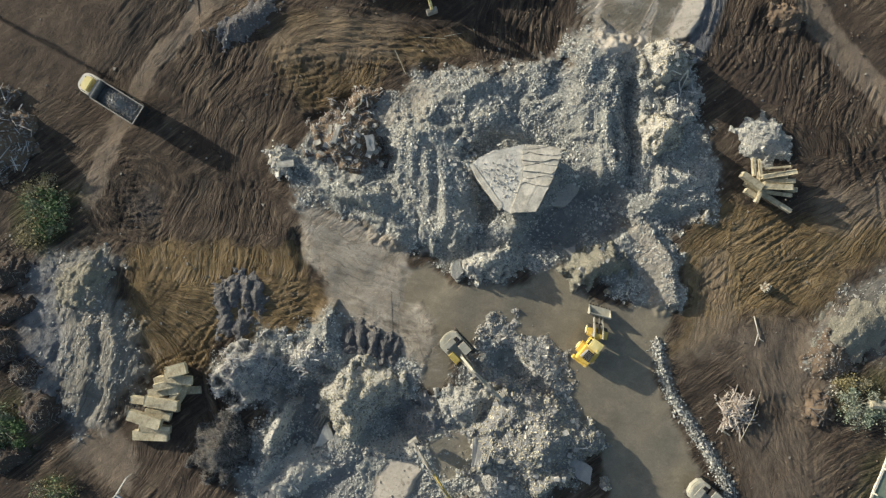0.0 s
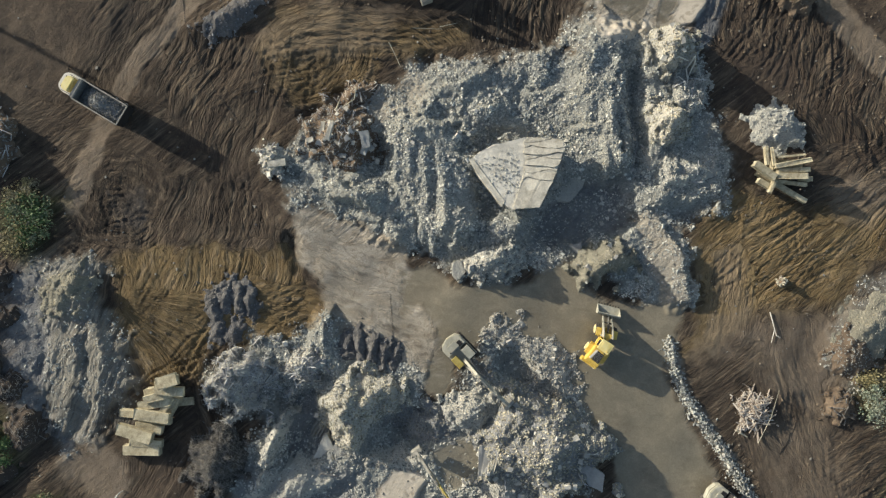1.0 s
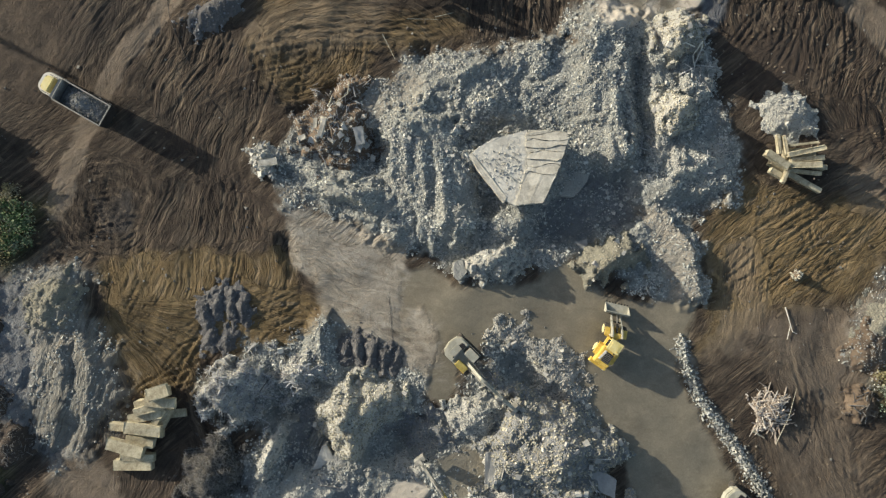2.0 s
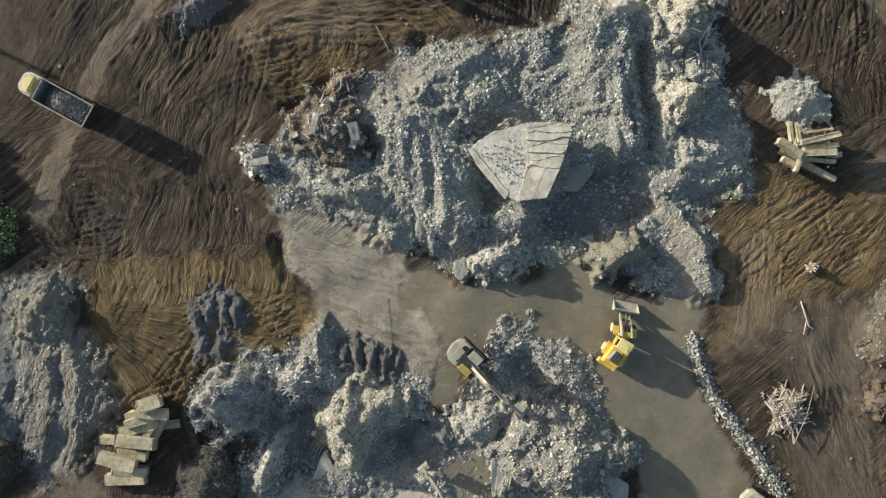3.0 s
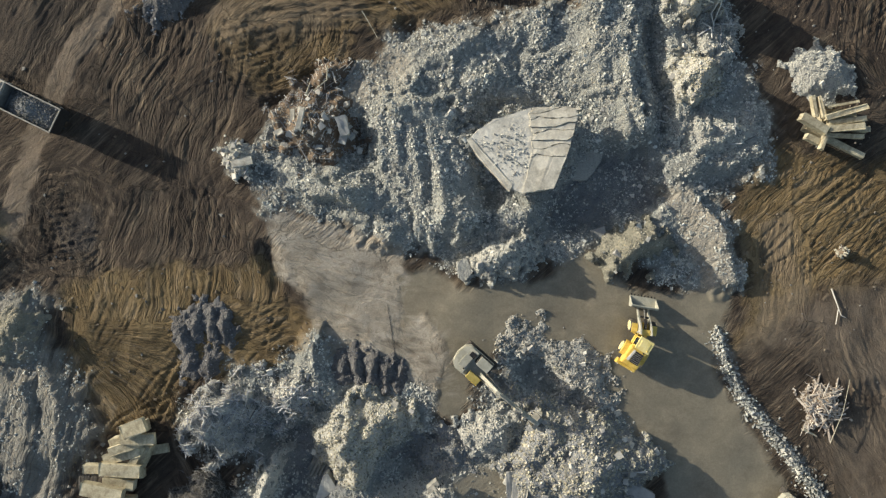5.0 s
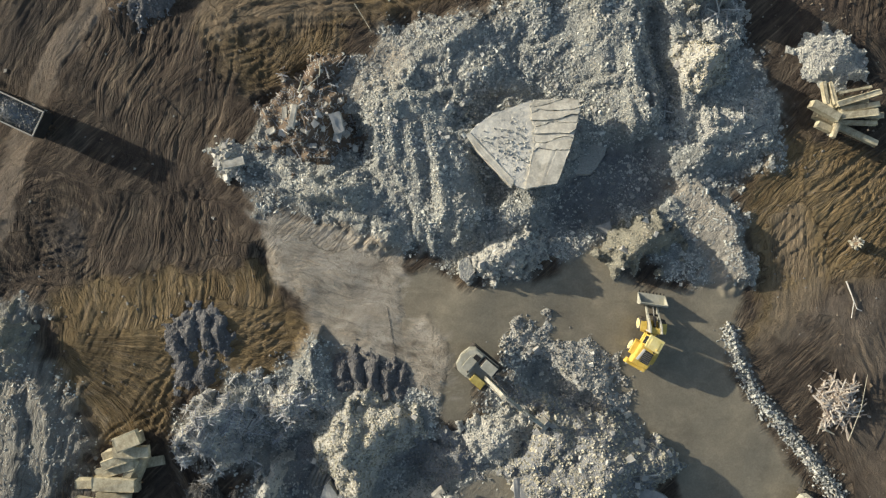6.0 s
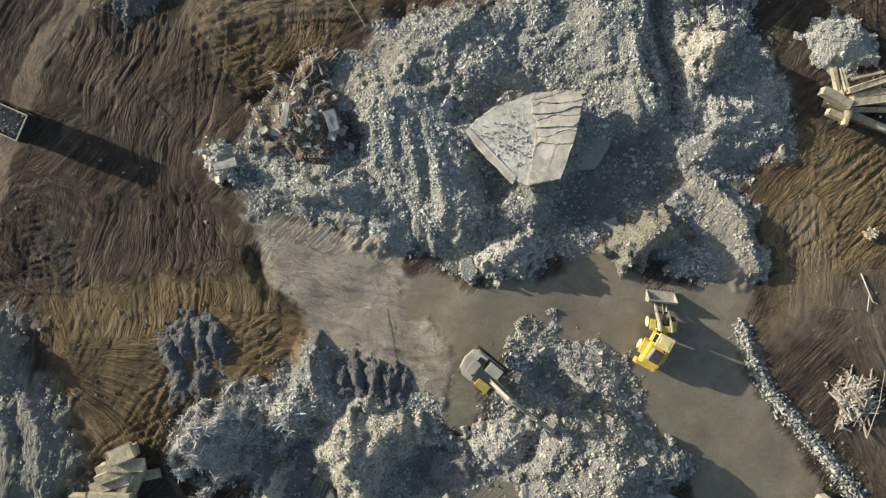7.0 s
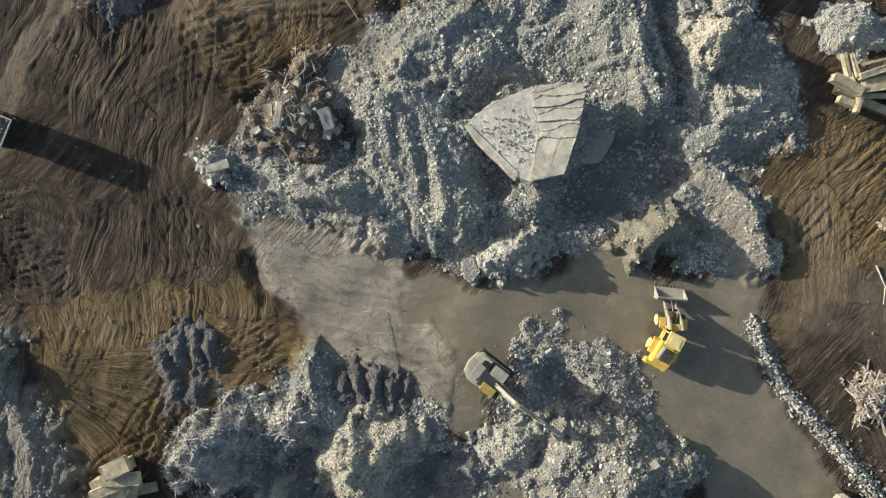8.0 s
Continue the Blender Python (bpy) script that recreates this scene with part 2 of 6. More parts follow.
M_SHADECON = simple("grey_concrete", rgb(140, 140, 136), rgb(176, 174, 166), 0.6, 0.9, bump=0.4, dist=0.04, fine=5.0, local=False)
M_BEAM = simple("cream_weathered_block", rgb(132, 120, 96), rgb(212, 202, 170), 1.1, 0.9, bump=0.5, dist=0.04, fine=6.0)
M_BLUE = simple("faded_blue_sheet", rgb(70, 90, 120), rgb(104, 122, 146), 2.0, 0.7)
M_PAVE = simple("mossy_paving", rgb(104, 118, 102), rgb(136, 146, 126), 1.0, 0.9)
M_KERB = simple("white_kerb", rgb(200, 190, 170), rgb(226, 216, 198), 2.0, 0.85)
M_BARK = simple("pale_bark", rgb(150, 142, 122), rgb(196, 190, 166), 3.0, 0.9, bump=0.5, dist=0.03)
M_BLEACHED = simple("bleached_wood", rgb(196, 188, 170), rgb(236, 230, 216), 3.0, 0.85, bump=0.4, dist=0.02)
M_LEAF = stones("green_leaves", [rgb(56, 84, 38), rgb(76, 108, 52), rgb(96, 126, 66), rgb(64, 90, 46)], 0.7)
M_PALELEAF = stones("grey_green_leaves", [rgb(98, 116, 92), rgb(140, 154, 126), rgb(168, 176, 150), rgb(92, 106, 76)], 0.7)
M_DRY = stones("dry_grass", [rgb(130, 122, 78), rgb(160, 150, 104), rgb(112, 104, 70)], 0.9)


def glass():
    m = Mat("dark_cab_glass", 0.08, 0, 0.6)
    m.colour(rgb(30, 36, 42))
    return m.m


M_GLASS = glass()

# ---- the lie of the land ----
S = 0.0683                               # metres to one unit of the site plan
HIGH = 76.0


def P(u, v, h=0.0):
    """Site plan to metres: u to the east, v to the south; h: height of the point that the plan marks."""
    k = S * (1 - h / HIGH)
    return (u - 784) * k, (441 - v) * k


def smooth(a, b, x):
    t = np.clip((x - a) / (b - a), 0, 1)
    return t * t * (3 - 2 * t)


PERM = np.random.RandomState(7).permutation(512)
GX, GY = np.cos(np.arange(512) * 2.399), np.sin(np.arange(512) * 2.399)


def perlin(x, y, seed=0):
    xi, yi = np.floor(x).astype(int), np.floor(y).astype(int)
    xf, yf = x - xi, y - yi
    u, v = xf * xf * xf * (xf * (xf * 6 - 15) + 10), yf * yf * yf * (yf * (yf * 6 - 15) + 10)

    def corner(a, b):
        k = PERM[(PERM[(xi + a + seed * 37) % 512] + yi + b) % 512]
        return GX[k] * (xf - a) + GY[k] * (yf - b)

    n0 = corner(0, 0) * (1 - u) + corner(1, 0) * u
    n1 = corner(0, 1) * (1 - u) + corner(1, 1) * u
    return (n0 * (1 - v) + n1 * v) * 1.5


def fbm(x, y, octaves=4, seed=0, gain=0.5):
    out, a = 0, 1.0
    for i in range(octaves):
        out = out + a * perlin(x * 2 ** i + 17.3 * i, y * 2 ** i - 9.1 * i, seed + i)
        a *= gain
    return out


def ridged(x, y, seed=0):
    return 1 - 2 * np.abs(perlin(x, y, seed))


def inside(pts, x, y):
    """Signed distance, in metres, to a plan polygon: positive inside."""
    q = [P(*p) for p in pts]
    d, odd = np.full(x.shape, 1e9), np.zeros(x.shape, bool)
    for (ax, ay), (bx, by) in zip(q, q[1:] + q[:1]):
        ex, ey = bx - ax, by - ay
        t = np.clip(((x - ax) * ex + (y - ay) * ey) / (ex * ex + ey * ey + 1e-9), 0, 1)
        d = np.minimum(d, (x - ax - t * ex) ** 2 + (y - ay - t * ey) ** 2)
        odd ^= ((ay > y) != (by > y)) & (x < ex * (y - ay) / (ey + (1e-9 if ey == 0 else 0)) + ax)
    return np.where(odd, 1, -1) * np.sqrt(d)


def along(pts, x, y):
    """Distance from a plan polyline, and the way run along it."""
    q = [P(*p) for p in pts]
    best, run, s0 = np.full(x.shape, 1e9), np.zeros(x.shape), 0.0
    side = np.zeros(x.shape)
    for (ax, ay), (bx, by) in zip(q, q[1:]):
        ex, ey = bx - ax, by - ay
        l = math.hypot(ex, ey)
        t = np.clip(((x - ax) * ex + (y - ay) * ey) / (l * l), 0, 1)
        d = np.hypot(x - ax - t * ex, y - ay - t * ey)
        near = d < best
        best = np.where(near, d, best)
        run = np.where(near, s0 + t * l, run)
        side = np.where(near, np.sign(ex * (y - ay) - ey * (x - ax)), side)
        s0 += l
    return best * side, run


STEP = 0.14
inner_x, inner_y = np.arange(-60, 60.01, STEP), np.arange(-36, 36.01, STEP)
far = np.array([1, 3, 7, 15, 30, 60, 120, 250, 500, 1000, 2200.0])
gx = np.concatenate([inner_x[0] - far[::-1], inner_x, inner_x[-1] + far])
gy = np.concatenate([inner_y[0] - far[::-1], inner_y, inner_y[-1] + far])
X, Y = np.meshgrid(gx, gy)
EDGE = 1.1 * fbm(X * 0.25, Y * 0.25, 4, 3) + 0.5 * perlin(X * 1.3, Y * 1.3, 9)

ZONES = {k: np.zeros(X.shape) for k in SOIL}


def zone(kind, pts, soft=1.2, amount=1.0, ragged=1.0):
    m = amount * smooth(-soft, soft, inside(pts, X, Y) + EDGE * ragged)
    ZONES[kind] = np.maximum(ZONES[kind], m)
    return m


def lane(kind, pts, width, soft=0.8, amount=1.0):
    d, _ = along(pts, X, Y)
    m = amount * smooth(-soft, soft, width / 2 - np.abs(d) + EDGE * 0.4)
    ZONES[kind] = np.maximum(ZONES[kind], m)
    return m


zone("tan", [(-90, -60), (350, -60), (330, 30), (250, 110), (190, 160), (130, 190), (70, 190), (-90, 160)], 2.5, 0.05)
lane("tan", [(430, -50), (385, 0), (330, 60), (285, 110), (250, 160), (215, 240), (185, 320), (172, 350)], 2.3, 0.22, 0.75)
lane("tan", [(1400, -60), (1440, 10), (1500, 90), (1570, 170), (1640, 240)], 3.4, 0.3, 0.8)
zone("tan", [(150, 760), (235, 745), (255, 800), (240, 850), (190, 850), (135, 800)], 0.9, 0.7)
lane("mud", [(300, 232), (420, 302), (545, 388)], 2.8, 0.9, 0.8)
zone("ochre", [(245, 440), (310, 425), (400, 428), (470, 438), (530, 440), (550, 500), (580, 520), (580, 590), (520, 610), (430, 600), (390, 600), (370, 640), (300, 660), (255, 600), (232, 540)], 1.0)
zone("ochre", [(480, 90), (520, 30), (600, 25), (700, 50), (840, 60), (840, 95), (790, 105), (700, 112), (665, 165), (640, 195), (600, 200), (540, 185), (495, 130)], 1.4, 0.8)
zone("ochre", [(1205, 400), (1255, 345), (1310, 350), (1400, 380), (1480, 390), (1640, 340), (1640, 430), (1500, 490), (1455, 560), (1380, 560), (1300, 560), (1240, 620), (1185, 625), (1215, 540), (1200, 460)], 1.3)
zone("mud", [(1245, -60), (1400, -60), (1640, 120), (1640, 320), (1480, 350), (1400, 380), (1310, 340), (1290, 200), (1215, 120)], 1.6)
zone("mud", [(1200, 640), (1350, 560), (1450, 560), (1435, 700), (1640, 750), (1640, 940), (1290, 940), (1250, 780)], 1.6, 0.35)
zone("mud", [(840, -60), (1040, -60), (1020, 40), (990, 105), (850, 122), (835, 60)], 1.0, 1.0)
zone("mud", [(520, -60), (845, -60), (845, 55), (760, 50), (620, 25), (520, 10)], 1.2, 0.9)
zone("mud", [(-90, 560), (60, 560), (100, 700), (130, 760), (60, 850), (200, 870), (200, 940), (-90, 940)], 2.0, 0.8)
zone("mud", [(250, 840), (330, 780), (440, 760), (440, 940), (230, 940)], 1.2, 0.8)
zone("dark", [(180, 140), (290, -30), (362, -30), (275, 95), (225, 155)], 0.9, 0.8)
zone("dark", [(330, 160), (470, 170), (520, 260), (500, 340), (470, 420), (300, 400), (200, 300), (300, 250)], 3.0, 0.32)
zone("tan", [(1270, 600), (1330, 570), (1460, 570), (1470, 700), (1440, 740), (1330, 690)], 2.5, 0.6)
zone("tan", [(1290, 740), (1440, 740), (1470, 890), (1330, 900)], 2.5, 0.4)
# shade along the northern edge, put into the soil colour
zone("dark", [(540, -60), (850, -60), (850, 52), (760, 46), (620, 18)], 1.0, 0.8)
zone("dark", [(850, -60), (1000, -60), (985, 60), (940, 100), (850, 105)], 1.2, 0.55)
zone("dark", [(-90, 290), (40, 300), (80, 460), (70, 620), (90, 730), (40, 800), (-90, 800)], 2.0, 0.9)
zone("tan", [(1440, 350), (1568, 310), (1640, 300), (1640, 400), (1500, 412), (1450, 392)], 1.2, 0.6)
zone("mud", [(-90, 300), (60, 300), (110, 450), (75, 560), (95, 700), (60, 860), (-90, 860)], 2.0, 1.0)
zone("tan", [(480, 65), (600, 20), (720, 45), (700, 105), (560, 130), (500, 120)], 1.2, 0.45)
zone("pale", [(640, 195), (700, 165), (752, 148), (745, 215), (690, 240)], 1.0, 0.55)
zone("grey", [(560, 235), (640, 190), (700, 175), (745, 140), (850, 128), (1000, 112), (1040, 30), (1075, -20), (1190, 60), (1215, 110), (1230, 200), (1270, 300), (1250, 380), (1200, 420), (1195, 540), (1130, 540), (1000, 470), (930, 485), (860, 500), (800, 480), (720, 440), (640, 400), (545, 350), (520, 300), (500, 270)], 1.5, 1.0, 1.7)
zone("grey", [(400, 620), (470, 600), (560, 570), (600, 550), (700, 580), (765, 640), (740, 690), (800, 710), (850, 590), (910, 580), (1000, 670), (1055, 740), (1010, 850), (850, 940), (440, 940), (430, 800), (480, 720), (410, 690)], 1.5, 1.0, 1.7)
zone("grey", [(1440, 600), (1500, 520), (1640, 430), (1640, 620), (1500, 640), (1470, 690)], 1.5, 0.4, 1.7)
zone("grey", [(110, 450), (200, 440), (230, 520), (265, 620), (262, 690), (210, 745), (130, 755), (95, 690), (70, 600), (70, 490)], 1.5, 0.6, 1.7)
zone("slate", [(1245, -60), (1300, -60), (1285, 10), (1245, 110), (1212, 110), (1215, 75)], 0.5, 0.9, 0.4)
zone("slate", [(440, 790), (520, 800), (640, 800), (640, 850), (600, 910), (430, 910)], 1.2, 0.7)
# slate colour deepens the shade in the hollow between the heaps
zone("slate", [(520, 690), (590, 690), (605, 770), (590, 800), (505, 800), (515, 740)], 1.2, 0.7)
zone("slate", [(225, 335), (285, 330), (280, 395), (225, 405)], 0.8, 0.15)
zone("slate", [(60, 470), (110, 450), (135, 560), (112, 700), (150, 750), (95, 740), (50, 600)], 1.2, 0.8)
zone("slate", [(60, 520), (110, 560), (100, 690), (60, 620)], 1.4, 0.7)
# pit in the great slab's shadow, its shade also painted in slate
zone("slate", [(930, 400), (1000, 330), (1100, 330), (1110, 400), (1010, 450), (940, 450)], 1.2, 0.7)
zone("pale", [(540, 375), (570, 368), (640, 398), (722, 440), (722, 470), (730, 510), (775, 560), (780, 640), (745, 610), (700, 575), (600, 550), (582, 520), (575, 490), (545, 462), (535, 420)], 0.5, 1.0, 0.5)
zone("pale", [(596, 560), (690, 565), (765, 610), (778, 650), (735, 640), (700, 622), (612, 618)], 0.6, 0.95, 0.4)
zone("pale", [(1045, -60), (1235, -60), (1240, 30), (1215, 90), (1150, 85), (1050, 90), (1040, 60)], 0.8, 1.0)
zone("pale", [(664, 842), (690, 814), (728, 810), (752, 832), (738, 850), (724, 884), (716, 940), (645, 940)], 0.25, 1.0, 0.3)
zone("pale", [(1100, 385), (1150, 392), (1195, 465), (1200, 545), (1150, 545), (1128, 470)], 0.5, 0.7, 0.4)
zone("wet", [(1080, -40), (1158, -40), (1158, 0), (1134, 46), (1120, 72), (1106, 52), (1078, 44), (1062, 40)], 0.25, 0.9, 0.25)
zone("wet", [(1172, -40), (1225, -40), (1208, 0), (1186, 40), (1182, 64), (1154, 84), (1156, 46), (1168, 4)], 0.25, 0.9, 0.25)
zone("wet", [(712, 480), (760, 465), (800, 500), (900, 508), (1000, 465), (1020, 520), (1070, 540), (1190, 545), (1175, 610), (1150, 640), (1190, 740), (1245, 850), (1270, 940), (1090, 940), (1060, 800), (1000, 690), (960, 640), (910, 590), (850, 585), (800, 640), (780, 690), (745, 690), (755, 640), (775, 600), (740, 540), (712, 550)], 0.6, 1.0, 0.55)
for pts in ([(1054, 58), (1075, 50), (1104, 54), (1122, 72), (1112, 98), (1070, 104), (1050, 94)], [(1132, 56), (1146, 46), (1155, 50), (1150, 76), (1132, 96), (1124, 82)], [(1212, 2), (1236, -40), (1262, -40), (1246, 18), (1236, 46), (1222, 68), (1206, 74), (1180, 64), (1188, 42)],
            [(1066, -14), (1078, -20), (1064, 16), (1052, 44), (1044, 40)], [(1160, 0), (1168, 4), (1152, 42), (1140, 54), (1136, 46)], [(668, 842), (692, 816), (726, 812), (750, 832), (736, 850), (722, 884), (716, 940), (650, 940)]):
    zone("floor", pts, 0.3, 0.9, 0.35)
zone("wet", [(752, 780), (800, 758), (842, 765), (836, 826), (812, 846), (775, 846)], 0.5, 0.9, 0.4)
lane("pale", [(1160, 610), (1168, 650), (1186, 700), (1222, 752), (1256, 805), (1282, 856), (1300, 900)], 1.3, 0.5, 0.7)
zone("green", [(50, 350), (110, 330), (150, 340), (130, 420), (90, 450), (50, 420)], 1.5, 0.7)
zone("green", [(-60, 700), (40, 700), (80, 760), (60, 800), (-60, 800)], 1.5, 0.8)
zone("green", [(100, 840), (150, 830), (140, 890), (90, 890)], 1.0, 0.6)
zone("green", [(1480, 660), (1640, 650), (1640, 760), (1480, 740)], 1.5, 0.6)
zone("green", [(1490, 940), (1530, 830), (1568, 770), (1640, 700), (1640, 940)], 1.2, 0.5)

BASE = 0.6 - 0.022 * np.clip(X, -60, 60) * 0.9 - 0.012 * np.clip(Y, -36, 36)
RUT_S, RUT_T, RUT_A = X * 0.8 + Y * 0.6, Y * 0.8 - X * 0.6, np.full(X.shape, 0.7)
rough_ground = 1 - 0.985 * np.maximum(np.maximum(ZONES["wet"], ZONES["floor"]), 0.35 * ZONES["pale"])
Z = BASE + 0.35 * fbm(X * 0.06, Y * 0.06, 3, 1) + rough_ground * (0.11 * fbm(X * 0.3, Y * 0.3, 2, 5) + 0.022 * fbm(X * 1.4, Y * 1.4, 3, 6))
near = smooth(90, 60, np.abs(X)) * smooth(60, 40, np.abs(Y))


def ruts(pts, angle, gap, depth, curve=0.0, centre=None, radial=False, soft=1.5, seed=0, long=0.1, wander=0.8):
    """Wheel and track ruts in a plan polygon: ridges that run at the angle, bend, or ring or leave a centre."""
    global Z
    m = smooth(-soft, soft, inside(pts, X, Y) + EDGE)
    if centre:
        cx, cy = P(*centre)
        r, a = np.hypot(X - cx, Y - cy), np.arctan2(Y - cy, X - cx)
        s, t = (r, a * 14) if radial else (a * 14, r)
    else:
        a = radians(angle)
        x0, y0 = P(*pts[0])
        s, t = (X - x0) * math.cos(a) + (Y - y0) * math.sin(a), -(X - x0) * math.sin(a) + (Y - y0) * math.cos(a)
        t = t + curve * s * s
    t = t + wander * perlin(X * 0.12, Y * 0.12, seed + 3) + 0.25 * wander * perlin(X * 0.5, Y * 0.5, seed + 4)
    h = ridged(s * long * 0.3, t / gap * 0.75, seed) + 0.7 * ridged(s * long * 0.5, t / gap * 1.5 + 5.2, seed + 1) - 0.9
    worked = smooth(-0.3, 0.4, fbm(X * 0.17, Y * 0.17, 3, seed + 40))
    Z = Z + near * m * rough_ground * depth * 0.34 * h * (0.12 + 0.9 * worked)
    k = m > 0.5
    RUT_S[k], RUT_T[k] = s[k], t[k]
    RUT_A[k] = np.minimum(1.5, depth / 0.16) * (m[k] - 0.5) * 2


ruts([(470, 100), (520, 20), (600, 15), (850, 50), (850, 100), (700, 110), (600, 110), (500, 170)], 0, 0.8, 0.22, centre=(640, 330), seed=1, long=0.08)
ruts([(300, 60), (500, 60), (540, 200), (500, 250), (420, 330), (300, 180)], 62, 0.75, 0.17, curve=0.012, seed=2)
ruts([(200, 300), (480, 330), (530, 420), (250, 440), (190, 400)], 75, 0.8, 0.17, curve=-0.01, seed=3)
ruts([(240, 430), (400, 430), (540, 440), (580, 520), (420, 520), (250, 540)], 80, 0.7, 0.14, seed=4, long=0.2)
ruts([(235, 500), (420, 500), (400, 600), (370, 660), (255, 660)], 40, 0.75, 0.17, centre=(225, 500), radial=True, seed=5)
ruts([(460, 490), (585, 490), (585, 600), (480, 600)], 5, 0.7, 0.14, seed=6)
ruts([(500, 90), (700, 100), (660, 200), (520, 210)], 300, 1.0, 0.25, centre=(560, 100), seed=7, long=0.14)
ruts([(840, -60), (1030, -60), (1000, 110), (830, 110)], 78, 0.8, 0.26, seed=8)
ruts([(1250, -60), (1420, -60), (1460, 90), (1300, 150), (1240, 100)], 70, 0.8, 0.3, centre=(1480, 60), seed=9, long=0.12)
ruts([(1370, 60), (1460, 60), (1560, 140), (1640, 320), (1380, 220)], 70, 0.75, 0.36, curve=0.006, seed=10, long=0.1)
ruts([(1390, 220), (1560, 230), (1640, 330), (1450, 330), (1380, 280)], 115, 0.8, 0.34, seed=11)
ruts([(1210, 390), (1640, 330), (1640, 430), (1500, 490), (1300, 560), (1200, 560)], 32, 0.9, 0.26, curve=-0.006, seed=12)
ruts([(1300, 300), (1640, 250), (1640, 360), (1400, 420), (1300, 430)], 30, 0.8, 0.2, seed=13)
ruts([(1230, 450), (1300, 450), (1330, 600), (1200, 620)], 75, 0.8, 0.1, seed=14)
ruts([(1330, 560), (1440, 560), (1420, 700), (1560, 940), (1330, 940), (1280, 760)], 100, 0.75, 0.07, curve=0.004, seed=15)
ruts([(1420, 740), (1640, 740), (1640, 900), (1440, 900)], 20, 0.7, 0.14, centre=(1600, 980), seed=16)
ruts([(110, 460), (260, 460), (260, 750), (100, 750)], 68, 0.85, 0.3, seed=17, long=0.1)
ruts([(200, 240), (330, 300), (280, 420), (180, 430)], 50, 0.8, 0.2, centre=(250, 350), seed=18, long=0.12)
ruts([(230, 760), (440, 760), (440, 940), (230, 940)], 50, 0.7, 0.12, seed=19, long=0.3)
ruts([(120, 0), (350, 0), (300, 180), (120, 180)], 52, 0.9, 0.12, seed=20, long=0.06)
ruts([(540, 380), (760, 480), (760, 640), (560, 560)], -20, 0.9, 0.1, seed=21, long=0.06)
ruts([(350, 600), (430, 600), (440, 760), (370, 760)], 110, 0.6, 0.18, seed=22)


def wheel_tracks(number, pts, angle, spread=10, length=18, bend=0.02, depth=0.13, gauge=0.9, width=0.2, seed=0):
    """Bundles of pressed ruts with raised rims, laid at random about one direction inside a plan polygon."""
    global Z
    rng = np.random.RandomState(seed)
    q = np.array([P(*p) for p in pts])
    for _ in range(int(number * 0.45)):
        cx, cy = rng.dirichlet(np.ones(len(q)) * 0.8) @ q
        a0, k = radians(angle + rng.normal(0, spread)), rng.normal(0, bend)
        l = length * rng.uniform(0.45, 1.1)
        i0, i1 = np.searchsorted(gx, (cx - l * 0.6 - 4, cx + l * 0.6 + 4))
        j0, j1 = np.searchsorted(gy, (cy - l * 0.6 - 4, cy + l * 0.6 + 4))
        x, y = X[j0:j1, i0:i1] - cx, Y[j0:j1, i0:i1] - cy
        s, t = x * math.cos(a0) + y * math.sin(a0), -x * math.sin(a0) + y * math.cos(a0)
        t = t - k * s * s + 0.22 * perlin(s * 0.3 + cx, s * 0 + cy, 7)
        firm = rough_ground[j0:j1, i0:i1] * (1 - 0.7 * ZONES["grey"][j0:j1, i0:i1])
        lines = rng.randint(2, 7)
        step = gauge * rng.uniform(0.7, 1.5)
        for n in range(lines):
            side = (n - lines / 2) * step + rng.normal(0, 0.12)
            w = width * rng.uniform(0.7, 1.3)
            mid, half = rng.normal(0, l * 0.12), l * rng.uniform(0.25, 0.5)
            fade = firm * smooth(half, half * 0.5, np.abs(s - mid))
            d = (t - side) / w
            h = -np.exp(-d ** 4) + 0.9 * np.exp(-((d + 1.6) / 0.55) ** 2) + 0.45 * np.exp(-((d - 1.7) / 0.6) ** 2)
            Z[j0:j1, i0:i1] += depth * rng.uniform(0.08, 0.4) * fade * h * (1 + 0.5 * perlin(s * 0.9, t * 0.5 + n, 8))


wheel_tracks(26, [(470, 100), (600, 20), (850, 60), (700, 100)], -4, 8, 22, 0.008, 0.12, seed=1)
wheel_tracks(22, [(300, 60), (480, 60), (520, 220), (330, 200)], 58, 20, 18, 0.015, 0.1, seed=2)
wheel_tracks(16, [(200, 300), (480, 330), (520, 420), (200, 420)], 70, 28, 16, 0.02, 0.1, seed=3)
wheel_tracks(10, [(310, 230), (420, 300), (540, 390)], -29, 5, 26, 0.004, 0.08, seed=33)
wheel_tracks(22, [(250, 440), (540, 450), (560, 580), (270, 640)], 55, 22, 11, 0.03, 0.12, seed=4)
wheel_tracks(14, [(240, 520), (380, 520), (380, 650), (260, 650)], 38, 12, 10, 0.02, 0.18, seed=5)
wheel_tracks(10, [(470, 500), (580, 500), (580, 590), (480, 590)], 3, 10, 9, 0.02, 0.11, seed=6)
wheel_tracks(18, [(850, -40), (1010, -40), (990, 100), (840, 90)], 76, 8, 14, 0.01, 0.16, seed=7)
wheel_tracks(24, [(1260, 0), (1420, 0), (1450, 120), (1270, 140)], 66, 18, 13, 0.03, 0.13, seed=8)
wheel_tracks(26, [(1380, 60), (1560, 150), (1568, 330), (1400, 260)], 72, 14, 12, 0.02, 0.16, seed=9)
wheel_tracks(14, [(1290, 130), (1560, 180), (1560, 220), (1300, 200)], -6, 14, 16, 0.01, 0.06, seed=10)
wheel_tracks(34, [(1220, 400), (1568, 330), (1560, 440), (1280, 560)], 36, 24, 11, 0.03, 0.1, seed=11)
